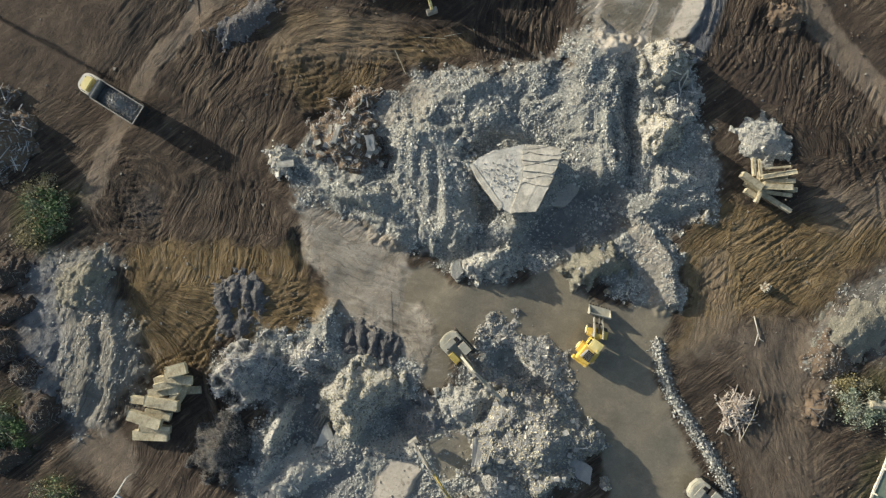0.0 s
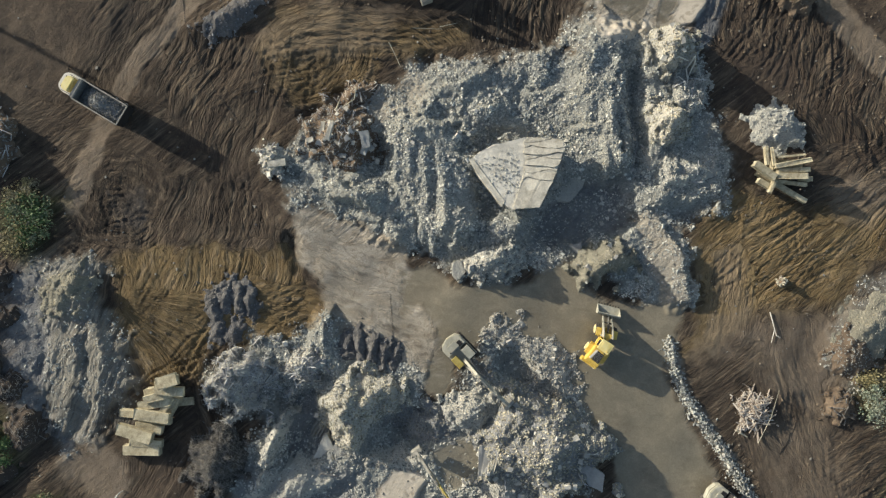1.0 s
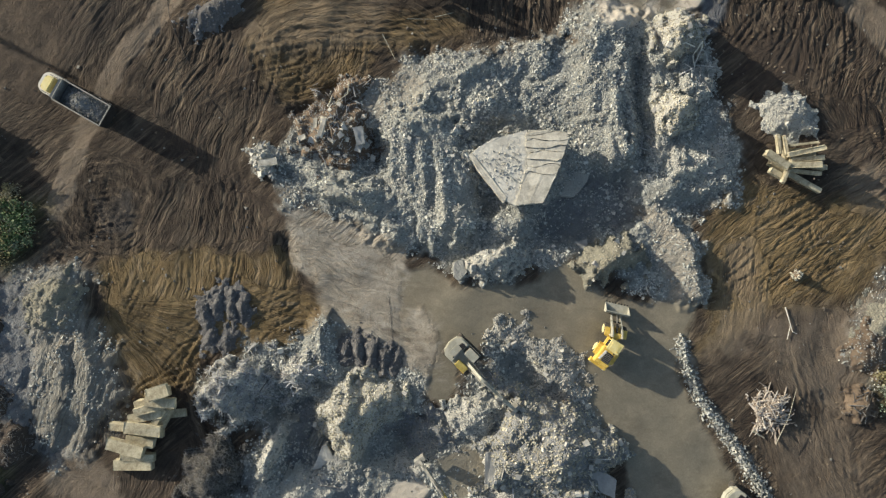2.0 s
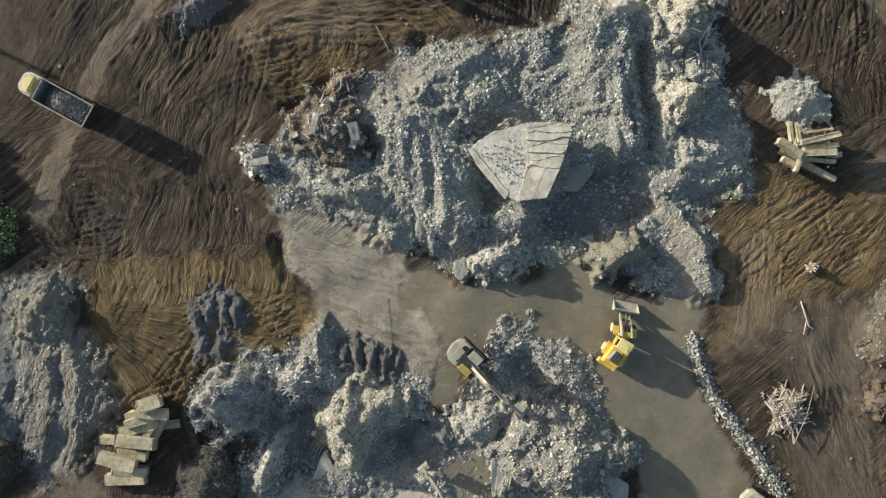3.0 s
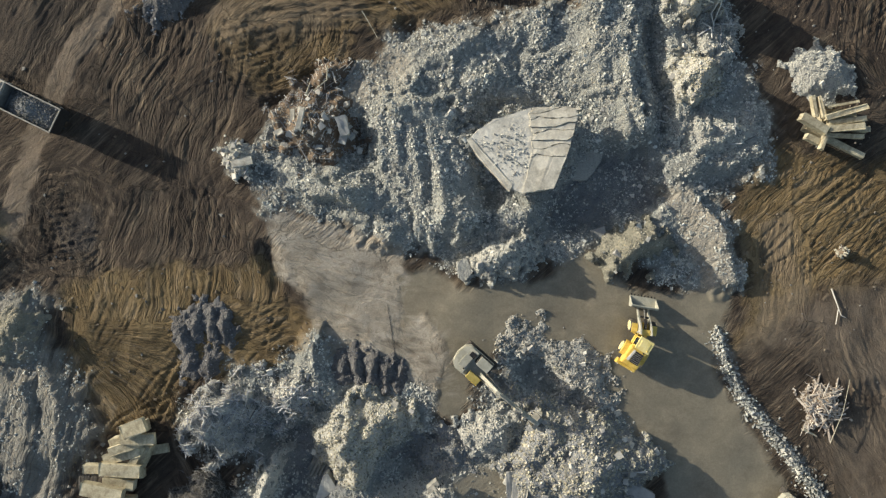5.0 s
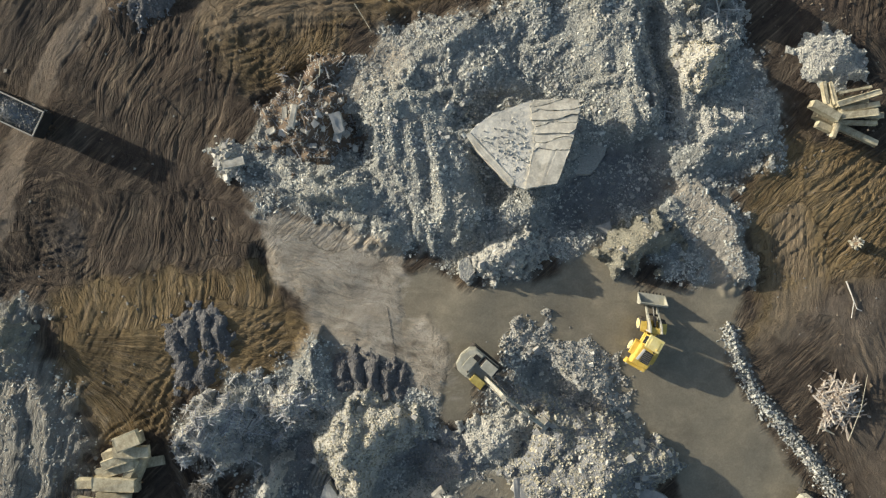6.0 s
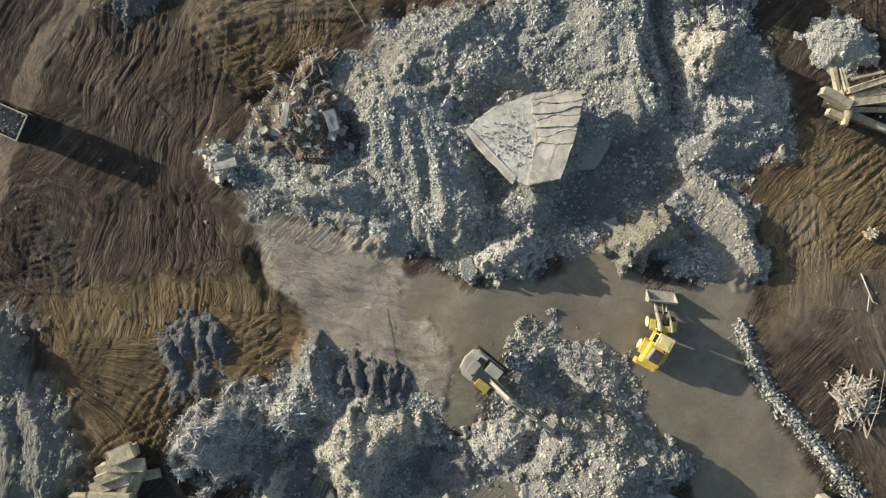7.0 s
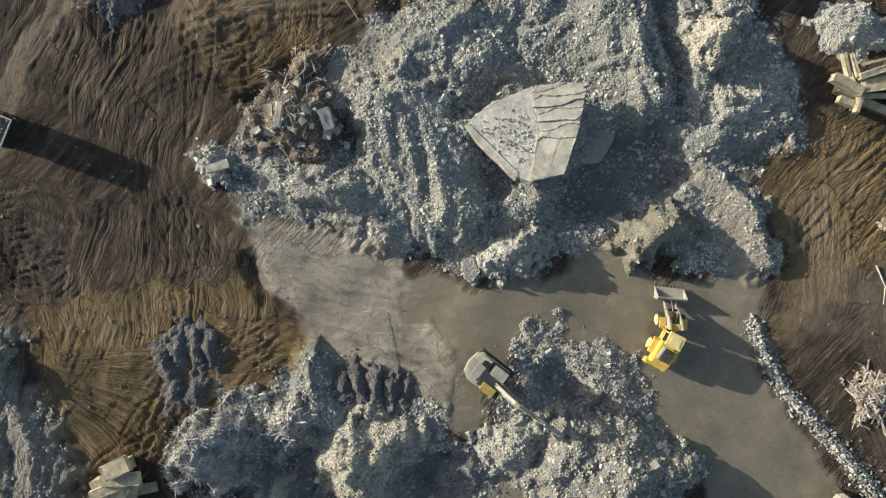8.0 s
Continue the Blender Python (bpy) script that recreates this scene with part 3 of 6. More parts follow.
wheel_tracks(12, [(1240, 370), (1320, 360), (1310, 560), (1230, 560)], 82, 12, 12, 0.02, 0.08, seed=12)
wheel_tracks(26, [(1330, 570), (1440, 570), (1500, 882), (1340, 882)], 102, 14, 12, 0.02, 0.1, seed=13)
wheel_tracks(16, [(1420, 760), (1568, 760), (1568, 882), (1440, 882)], 28, 14, 10, 0.03, 0.10, seed=14)
wheel_tracks(10, [(120, 460), (230, 460), (240, 740), (120, 740)], 70, 8, 14, 0.01, 0.12, seed=15)
wheel_tracks(12, [(150, 0), (330, 0), (280, 150), (150, 170)], 52, 5, 20, 0.004, 0.06, seed=16)
wheel_tracks(12, [(560, 400), (740, 480), (760, 600), (590, 540)], -22, 12, 16, 0.01, 0.06, seed=17)
wheel_tracks(14, [(510, 120), (660, 120), (640, 195), (550, 205)], -50, 60, 7, 0.06, 0.14, gauge=0.8, width=0.22, seed=34)
wheel_tracks(10, [(200, 310), (300, 310), (280, 420), (200, 420)], 30, 50, 6, 0.06, 0.15, gauge=0.8, seed=35)
wheel_tracks(9, [(370, 600), (430, 620), (440, 760), (380, 760)], 108, 6, 10, 0.01, 0.13, seed=18)

def ridge(pts, width, height, ragged=0.35, seed=0, steep=1.0):
    """A windrow or bank in the ground along a plan line."""
    global Z
    d, run = along(pts, X, Y)
    w = width / 2 * (1 + ragged * perlin(run * 0.25, d * 0 + seed, seed))
    p = np.clip(1 - np.abs(d + 0.5 * perlin(run * 0.3, d * 0 + 4.5, seed + 1)) / w, 0, 1) ** steep
    Z = Z + height * p * (1 + ragged * perlin(run * 0.2, d * 0 + 8.1, seed + 2))


def terrace(pts, height, soft=1.5):
    """Raises or lowers the ground inside a plan polygon, with sloping sides."""
    global Z
    Z = Z + height * smooth(-soft, soft, inside(pts, X, Y) + 0.7 * EDGE)



def incline(pts, foot, crest, height, soft=0.8):
    """A slope inside a plan polygon that climbs from its foot to its crest and breaks off beyond."""
    global Z
    (ax, ay), (bx, by) = P(*foot), P(*crest)
    f = ((X - ax) * (bx - ax) + (Y - ay) * (by - ay)) / ((bx - ax) ** 2 + (by - ay) ** 2)
    Z = Z + height * np.clip(f, 0, 1) * smooth(-soft, soft, inside(pts, X, Y) + 1.1 * EDGE)


incline([(745, 250), (745, 160), (850, 122), (985, 112), (968, 165), (905, 215), (835, 262), (770, 272)], (735, 210), (950, 150), 1.0, 1.4)
incline([(955, 125), (1030, 75), (1165, 85), (1178, 260), (1150, 325), (1040, 328), (1005, 270), (962, 200)], (945, 200), (1088, 185), 1.1, 1.6)
terrace([(1190, 150), (1215, 150), (1225, 200), (1195, 205)], -0.8, 0.8)
incline([(682, 200), (835, 235), (850, 400), (800, 440), (708, 436), (690, 300)], (680, 310), (740, 305), 1.6, 1.6)
incline([(560, 330), (690, 300), (700, 430), (640, 400)], (560, 330), (700, 380), 0.8, 1.2)
incline([(95, 450), (215, 440), (262, 640), (215, 740), (130, 750), (90, 640)], (85, 610), (205, 590), 0.5, 1.6)
incline([(1110, 385), (1150, 385), (1200, 470), (1198, 545), (1160, 540)], (1105, 420), (1190, 470), 0.5, 0.9)
terrace([(868, 612), (905, 618), (935, 655), (905, 675), (872, 650)], -1.1, 1.0)
# unseen bank beyond the northern edge, added for the shadow it casts southwards
terrace([(540, -260), (880, -260), (870, -62), (770, -40), (640, -28), (560, -45)], 2.8, 2.0)
terrace([(955, 385), (1000, 325), (1090, 322), (1108, 400), (1010, 452), (945, 430)], -2.0, 1.5)
terrace([(1122, 232), (1250, 262), (1262, 335), (1245, 385), (1120, 385), (1102, 340)], 0.55, 2.2)
terrace([(470, 700), (560, 680), (590, 760), (480, 800)], -1.0, 1.6)
terrace([(500, 120), (620, 120), (655, 195), (560, 215)], -0.3, 1.6)

# windrows and hollows of the broken-up ground in the middle of the site
ridge([(735, 255), (733, 330), (736, 430)], 1.8, 0.25, seed=31)
ridge([(778, 290), (786, 340), (790, 420)], 2.2, 0.3, seed=32)
ridge([(735, 220), (820, 190), (900, 230), (960, 200)], 4.0, 0.7, seed=33)
ridge([(1086, 140), (1086, 230), (1091, 325)], 1.8, 0.7, seed=35)
ridge([(1062, 210), (1066, 330)], 1.6, 0.5, seed=55)
ridge([(1110, 150), (1115, 250), (1110, 320)], 2.4, -1.0, seed=36)
ridge([(790, 400), (850, 420), (910, 400)], 4.5, 1.0, seed=38)
ridge([(560, 310), (640, 350), (700, 390)], 5.0, 0.6, seed=39)
ridge([(1150, 330), (1210, 350), (1240, 380)], 5.0, 0.25, seed=40)
ridge([(150, 480), (135, 560), (120, 650)], 3.0, 0.3, seed=42)
ridge([(190, 480), (215, 560), (220, 640), (190, 720)], 3.0, 0.3, seed=43)
ridge([(498, 725), (490, 770), (468, 830)], 3.4, 0.9, seed=44)
terrace([(510, 690), (560, 670), (600, 720), (560, 800), (510, 800)], -0.8, 1.2)
ridge([(590, 560), (575, 600), (600, 650)], 4.0, 1.1, seed=48)
ridge([(1340, 10), (1400, 10), (1425, 40)], 5.0, 0.6, seed=49)
ridge([(380, 60), (430, 40), (470, 20)], 5.0, 0.7, seed=50)
ridge([(530, 420), (545, 470), (560, 480)], 2.6, -0.4, seed=51)
ridge([(1450, 620), (1520, 560), (1600, 520)], 6.0, 0.8, seed=53)
ridge([(60, 820), (130, 760), (190, 700)], 4.0, -0.8, seed=54)
for flat in ([(1215, 545), (1310, 550), (1265, 640), (1180, 640)], [(310, 225), (330, 215), (560, 375), (540, 400)], [(-60, -60), (340, -60), (200, 150), (80, 190), (-60, 150)],
             [(560, -60), (850, -60), (850, 50), (620, 20)], [(1290, 110), (1400, 120), (1400, 200), (1300, 200)], [(1400, -60), (1480, -60), (1640, 200), (1640, 280)]):
    RUT_A *= 1 - 0.75 * smooth(-1.2, 1.2, inside(flat, X, Y) + EDGE)
RUT_A *= 1 - 0.8 * ZONES["tan"]
zone("tan", [(1235, 450), (1285, 450), (1300, 540), (1225, 560)], 1.2, 0.45)
zone("tan", [(1225, 560), (1300, 556), (1262, 630), (1195, 630)], 0.9, 0.5)
rub = np.maximum(ZONES["grey"], 0.6 * ZONES["slate"]) * (1 - np.maximum(ZONES["wet"], np.maximum(ZONES["floor"], ZONES["pale"])))
packed = np.maximum(smooth(-1.5, 1.5, inside([(950, 90), (1060, 40), (1110, 90), (1096, 330), (1040, 330), (960, 250)], X, Y)), smooth(-1.5, 1.5, inside([(684, 220), (800, 210), (806, 440), (700, 440)], X, Y)))
Z = Z + near * rub * (1 - 0.8 * packed) * (0.25 * fbm(X * 0.3, Y * 0.3, 4, 61) + 0.10 * ridged(X * 0.8, Y * 0.8, 62) + 0.09 * perlin(X * 1.5, Y * 1.5, 63) + 0.04 * perlin(X * 2.8, Y * 2.8, 64))


def hollow(pts, near_slope=0.36, far_slope=0.7, sign=-1, ragged=0.5):
    """A dip in the ground inside a plan polygon that falls away from its western side and climbs again beyond."""
    global Z
    q = [P(*p) for p in pts]
    xs, ys = [p[0] for p in q], [p[1] for p in q]
    i0, i1 = np.searchsorted(gx, (min(xs) - 1, max(xs) + 1))
    j0, j1 = np.searchsorted(gy, (min(ys) - 1, max(ys) + 1))
    x, y = X[j0:j1, i0:i1], Y[j0:j1, i0:i1]
    x = x + ragged * (0.9 * perlin(x * 0.55, y * 0.55, 21) + 0.5 * perlin(x * 1.7, y * 1.7, 22))
    y = y + ragged * (0.9 * perlin(x * 0.55, y * 0.55, 23) + 0.5 * perlin(x * 1.7, y * 1.7, 24))
    dx, dy = math.cos(radians(SUN_AZ)), math.sin(radians(SUN_AZ))
    fore, back, odd = np.full(x.shape, 99.0), np.full(x.shape, 99.0), np.zeros(x.shape, bool)
    for (ax, ay), (bx, by) in zip(q, q[1:] + q[:1]):
        ex, ey = bx - ax, by - ay
        det = dx * ey - dy * ex
        if abs(det) < 1e-9:
            continue
        t = ((ax - x) * ey - (ay - y) * ex) / det
        f = ((ax - x) * dy - (ay - y) * dx) / det
        hit = (f >= 0) & (f < 1)
        fore = np.where(hit & (t > 0), np.minimum(fore, t), fore)
        back = np.where(hit & (t <= 0), np.minimum(back, -t), back)
        odd ^= hit & (t > 0)
    Z[j0:j1, i0:i1] += sign * np.where(odd, np.minimum(near_slope * fore, far_slope * back), 0)


def bank(pts, rise=0.35, fall=0.8, ragged=0.5):
    """A bank inside a plan polygon that climbs from its western side and breaks off beyond."""
    hollow(pts, rise, fall, 1, ragged)


bank([(702, 215), (735, 225), (738, 300), (736, 350), (726, 442), (696, 440), (688, 330), (682, 260)], 0.3, 0.24)
bank([(744, 268), (768, 268), (771, 330), (765, 396), (750, 396), (744, 330)], 0.4, 0.4, 0.3)
bank([(779, 288), (800, 298), (802, 402), (780, 408), (775, 340)], 0.4, 0.3, 0.3)
bank([(700, 228), (800, 214), (850, 198), (892, 215), (800, 252), (745, 264)], 0.28, 0.3)
bank([(868, 385), (906, 385), (922, 412), (926, 452), (880, 456), (848, 440)], 0.34, 0.7)
bank([(955, 150), (1000, 95), (1050, 55), (1104, 88), (1085, 150), (1079, 200), (1096, 326), (1045, 326), (1000, 285), (962, 230)], 0.13, 1.0)
bank([(1045, 250), (1058, 250), (1060, 330), (1046, 332)], 0.55, 0.9, 0.25)
bank([(1066, 240), (1078, 240), (1082, 332), (1068, 332)], 0.55, 0.9, 0.25)
bank([(745, 150), (800, 118), (888, 116), (884, 160), (830, 182), (760, 204)], 0.2, 0.5)
bank([(556, 300), (640, 330), (692, 332), (692, 384), (600, 352), (556, 334)], 0.24, 0.5)
bank([(1120, 390), (1142, 390), (1196, 465), (1196, 540), (1165, 540), (1135, 450)], 0.2, 0.8, 0.3)
bank([(1000, 110), (1060, 100), (1040, 180), (1000, 200)], 0.2, 0.5)

bank([(1150, 298), (1216, 298), (1238, 330), (1200, 352), (1150, 342)], 0.32, 0.5)
bank([(1118, 348), (1172, 346), (1164, 380), (1118, 386)], 0.3, 0.6)
bank([(1205, 345), (1250, 338), (1256, 362), (1210, 366)], 0.3, 0.6)

bank([(112, 462), (190, 452), (212, 520), (196, 548), (130, 540)], 0.2, 0.5)
bank([(150, 560), (185, 556), (192, 640), (165, 720), (140, 740), (148, 640)], 0.14, 0.24)
bank([(196, 560), (226, 556), (240, 640), (215, 720), (190, 736), (196, 640)], 0.12, 0.3)

# slopes added under the pale floors, so that they catch more sun
bank([(664, 842), (692, 814), (728, 810), (754, 832), (738, 850), (724, 884), (716, 940), (645, 940)], 0.13, 0.8, 0.2)
bank([(1188, 40), (1214, 0), (1262, -40), (1248, 18), (1238, 46), (1222, 70), (1180, 66)], 0.13, 0.8, 0.2)
bank([(1050, 60), (1104, 54), (1122, 72), (1112, 98), (1050, 96)], 0.1, 0.6, 0.2)

bank([(985, 60), (1040, 20), (1100, 60), (1098, 112), (1040, 150), (988, 140)], 0.22, 0.24)
bank([(958, 172), (1040, 150), (1076, 182), (1072, 262), (1000, 252)], 0.2, 0.24)
bank([(462, 802), (498, 715), (526, 720), (502, 802)], 0.2, 0.4)

# the shaded sides of banks, spoil ridges and dug-out places
hollow([(726, 352), (748, 360), (747, 400), (752, 442), (728, 442), (722, 400)], 0.4, 0.8)
hollow([(733, 285), (742, 285), (744, 352), (736, 356)], 0.35, 0.8, ragged=0.25)
hollow([(766, 268), (778, 268), (780, 330), (775, 395), (765, 395), (770, 330)], 0.35, 0.8, ragged=0.3)
hollow([(764, 408), (802, 402), (804, 440), (765, 442)], 0.42, 0.8)
hollow([(800, 282), (834, 300), (872, 362), (862, 422), (812, 442), (806, 380), (797, 330)], 0.2, 0.4)
hollow([(800, 252), (870, 232), (908, 240), (880, 262), (832, 286), (800, 284)], 0.28, 0.7)
hollow([(886, 160), (940, 148), (952, 185), (952, 236), (905, 240), (882, 212)], 0.3, 0.25)
hollow([(1094, 112), (1128, 126), (1132, 200), (1130, 322), (1098, 312), (1078, 200), (1083, 150)], 0.4, 0.6)
hollow([(1035, 200), (1045, 200), (1050, 240), (1000, 245), (985, 238), (1030, 225)], 0.4, 0.6, ragged=0.3)
hollow([(1056, 250), (1064, 250), (1068, 330), (1060, 330)], 0.6, 0.8, ragged=0.25)
hollow([(1076, 240), (1084, 240), (1088, 330), (1080, 330)], 0.6, 0.8, ragged=0.25)
hollow([(642, 232), (690, 242), (714, 290), (702, 324), (650, 324), (638, 280)], 0.42, 0.7)
hollow([(1104, 298), (1150, 284), (1166, 320), (1150, 346), (1108, 342)], 0.36, 0.6)
hollow([(1162, 364), (1238, 360), (1247, 386), (1200, 406), (1162, 396)], 0.38, 0.7)
hollow([(604, 165), (630, 160), (634, 200), (590, 205)], 0.45, 0.8, ragged=0.3)
hollow([(535, 200), (600, 190), (590, 215), (540, 222)], 0.35, 0.6, ragged=0.3)
hollow([(740, 108), (780, 104), (785, 130), (750, 145)], 0.4, 0.7, ragged=0.3)
hollow([(522, 300), (556, 296), (560, 325), (530, 330)], 0.4, 0.6)
hollow([(600, 355), (650, 350), (645, 395), (610, 395)], 0.33, 0.45)
hollow([(655, 388), (690, 388), (695, 425), (665, 428)], 0.36, 0.6)
hollow([(108, 560), (146, 552), (142, 640), (128, 735), (100, 720), (92, 640)], 0.28, 0.2)
hollow([(184, 560), (196, 560), (196, 650), (170, 735), (160, 735), (184, 650)], 0.3, 0.3)
hollow([(430, 640), (505, 622), (525, 655), (592, 680), (572, 716), (520, 716), (470, 706), (434, 686)], 0.3, 0.32)
hollow([(640, 704), (700, 688), (766, 722), (762, 786), (700, 802), (650, 786), (626, 745)], 0.46, 0.5)
hollow([(520, 720), (578, 718), (607, 765), (590, 802), (498, 802), (510, 750)], 0.24, 0.3)
hollow([(440, 852), (500, 800), (562, 798), (520, 832), (458, 890)], 0.36, 0.5)
hollow([(505, 870), (570, 828), (642, 806), (640, 848), (560, 900)], 0.36, 0.5)
hollow([(560, 640), (600, 640), (606, 660), (570, 672)], 0.36, 0.6)
hollow([(898, 652), (962, 662), (978, 702), (902, 712), (878, 690)], 0.36, 0.5)
hollow([(958, 768), (1010, 758), (1042, 790), (1002, 832), (958, 832)], 0.36, 0.5)
hollow([(828, 700), (872, 705), (872, 742), (838, 746)], 0.34, 0.5)
hollow([(852, 330), (872, 362), (882, 372), (868, 420), (845, 440), (838, 380)], 0.4, 0.8)


def grid_value(arr, x, y):
    """Bilinear value of a ground array at places inside the fine part."""
    i0, j0 = len(far), len(far)
    fx, fy = np.clip((np.asarray(x) - inner_x[0]) / STEP, 0, len(inner_x) - 1.001), np.clip((np.asarray(y) - inner_y[0]) / STEP, 0, len(inner_y) - 1.001)
    i, j = fx.astype(int), fy.astype(int)
    a, b = fx - i, fy - j
    i, j = i + i0, j + j0
    return (arr[j, i] * (1 - a) + arr[j, i + 1] * a) * (1 - b) + (arr[j + 1, i] * (1 - a) + arr[j + 1, i + 1] * a) * b


def ground_z(x, y):
    return float(grid_value(Z, np.array([x]), np.array([y]))[0])


def quick_mesh(name, verts, quads, material, smooth_faces=False):
    me = bpy.data.meshes.new(name)
    me.vertices.add(len(verts))
    me.vertices.foreach_set("co", np.ascontiguousarray(verts, np.float32).ravel())
    me.loops.add(quads.size)
    me.loops.foreach_set("vertex_index", np.ascontiguousarray(quads, np.int32).ravel())
    me.polygons.add(len(quads))
    me.polygons.foreach_set("loop_start", np.arange(0, quads.size, 4, dtype=np.int32))
    me.update(calc_edges=True)
    me.polygons.foreach_set("use_smooth", np.full(len(quads), smooth_faces))
    me.materials.append(material)
    return me


def sheet_quads(rows, cols):
    k = np.arange(rows * cols).reshape(rows, cols)
    return np.stack([k[:-1, :-1], k[:-1, 1:], k[1:, 1:], k[1:, :-1]], -1).reshape(-1, 4)


def ground_sheet():
    me = quick_mesh("ground", np.stack([X, Y, Z], -1).reshape(-1, 3), sheet_quads(*X.shape), M_SOIL, True)
    for k, m in (("rut_s", RUT_S), ("rut_t", RUT_T), ("rut_a", RUT_A * near * rough_ground * (1 - 0.8 * rub))):
        me.attributes.new(k, "FLOAT", "POINT").data.foreach_set("value", m.astype(np.float32).ravel())
    for k, m in ZONES.items():
        if k != "brown":
            me.attributes.new("z_" + k, "FLOAT", "POINT").data.foreach_set("value", m.astype(np.float32).ravel())
    return tagged(new("ground", me), "churned brown and ochre earth with wheel ruts and grey rubble fines", "ground", kind="structure")


GROUND = ground_sheet()

# ---- rubble ----
RNG = np.random.RandomState(11)
CUBE = np.array([(x, y, z) for z in (-1, 1) for y in (-1, 1) for x in (-1, 1)], float)
CUBE_Q = np.array([(0, 2, 3, 1), (4, 5, 7, 6), (0, 1, 5, 4), (2, 6, 7, 3), (0, 4, 6, 2), (1, 3, 7, 5)])
LUMPS = [CUBE * 0.5 * RNG.uniform(0.62, 1.15, (8, 3)) for _ in range(24)]


def turns(n, tilt=3.14):
    """n rotation matrices."""
    a, b, c = RNG.uniform(0, 6.283, n), RNG.uniform(-tilt, tilt, n), RNG.uniform(-tilt, tilt, n)
    ca, sa, cb, sb, cc, sc = np.cos(a), np.sin(a), np.cos(b), np.sin(b), np.cos(c), np.sin(c)
    o, l = np.zeros(n), np.ones(n)
    rz = np.stack([ca, -sa, o, sa, ca, o, o, o, l], -1).reshape(-1, 3, 3)
    ry = np.stack([cb, o, sb, o, l, o, -sb, o, cb], -1).reshape(-1, 3, 3)
    rx = np.stack([l, o, o, o, cc, -sc, o, sc, cc], -1).reshape(-1, 3, 3)
    return rz @ ry @ rx


def heap_of_pieces(name, pos, size, material, shape=(1.2, 0.62, 0.55), tilt=3.14, spread=0.35):
    """Many broken pieces in one mesh."""
    n = len(pos)
    t = np.array(LUMPS)[RNG.randint(0, len(LUMPS), n)]
    s = size[:, None, None] * np.array(shape)[None, None] * RNG.uniform(1 - spread, 1 + spread, (n, 1, 3))
    v = np.einsum("nij,nkj->nki", turns(n, tilt), t * s) + pos[:, None]
    q = CUBE_Q[None] + 8 * np.arange(n)[:, None, None]
    return quick_mesh(name, v.reshape(-1, 3), q.reshape(-1, 4), material)


def sizes(n, lo, hi, power=2.0):
    return lo + (hi - lo) * RNG.uniform(0, 1, n) ** power


def scatter(name, density, lo, hi, material, label, category, number, shape=(1, 1, 0.75), power=2.0, sunk=0.06, tilt=3.14):
    """Loose pieces strewn over the ground where the density array is high."""
    x, y = RNG.uniform(inner_x[0] + 1, inner_x[-1] - 1, number), RNG.uniform(inner_y[0] + 1, inner_y[-1] - 1, number)
    keep = RNG.uniform(0, 1, number) < grid_value(density, x, y)
    x, y = x[keep], y[keep]
    s = sizes(len(x), lo, hi, power)
    pos = np.stack([x, y, grid_value(Z, x, y) - s * sunk], -1)
    return tagged(new(name, heap_of_pieces(name, pos, s, material, shape, tilt)), label, category, kind="stuff")


patchy = smooth(-0.35, 0.45, fbm(X * 0.3, Y * 0.3, 4, 71))
slope = smooth(-2, 2, inside([(60, 440), (220, 420), (280, 640), (230, 770), (100, 770)], X, Y))
east = smooth(-2, 2, inside([(1420, 420), (1640, 400), (1640, 720), (1420, 700)], X, Y))
dug = smooth(-1, 1, inside([(868, 612), (905, 618), (935, 655), (905, 675), (872, 650)], X, Y) + 0.5 * EDGE)
fines = smooth(-2, 2, inside([(500, 290), (600, 280), (690, 330), (705, 430), (640, 405), (545, 355)], X, Y) + EDGE)
strewn = (1 - 0.9 * dug) * (1 - 0.6 * fines) * ZONES["grey"] * (1 - np.maximum(ZONES["wet"], np.maximum(ZONES["floor"], ZONES["pale"]))) * (1 - 0.7 * east) * (0.12 + 0.68 * patchy ** 1.2) * (1 - 0.8 * slope) * (1 - ZONES["slate"])
scatter("rubble", strewn, 0.10, 0.26, M_RUBBLE, "grey broken concrete rubble strewn over the ground", "rubble", 780000, (1.15, 0.75, 0.6), 1.6, 0.15, 0.8)
scatter("concrete_chunks", 0.2 * strewn, 0.24, 0.42, M_RUBBLE, "larger pale chunks of broken concrete among finer rubble", "rubble", 300000, (1.1, 0.8, 0.6), 2.0, 0.1, 0.8)
halo = 0.5 * smooth(0.4, 0.7, ZONES["grey"]) * (1 - 0.8 * ZONES["wet"]) * 0.06 + 0.002 * rough_ground
scatter("loose_stones", halo, 0.08, 0.28, M_GREYRUB, "small pale stones lying about on the earth", "stones", 200000)
clods = np.maximum(ZONES["mud"], ZONES["ochre"]) * smooth(-0.1, 0.5, fbm(X * 0.4, Y * 0.4, 3, 73)) * (1 - ZONES["wet"]) * (1 - rub)
scatter("earth_clods", 0.05 * clods, 0.08, 0.28, M_CLOD, "brown clods of torn-up earth", "clods", 200000)


def part(name, data, material, parent, label=""):
    """Links a bmesh or mesh as one mesh object under its thing or part."""
    if isinstance(data, bmesh.types.BMesh):
        me = bpy.data.meshes.new(name)
        data.to_mesh(me)
        data.free()
        me.materials.append(material)
    else:
        me = data
    ob = new(name, me)
    ob.parent = parent
    return tagged(ob, label)


STONES = [quick_mesh("stone", LUMPS[i] * (1.0, 0.85, 0.6), CUBE_Q, M_STONE) for i in range(10)]


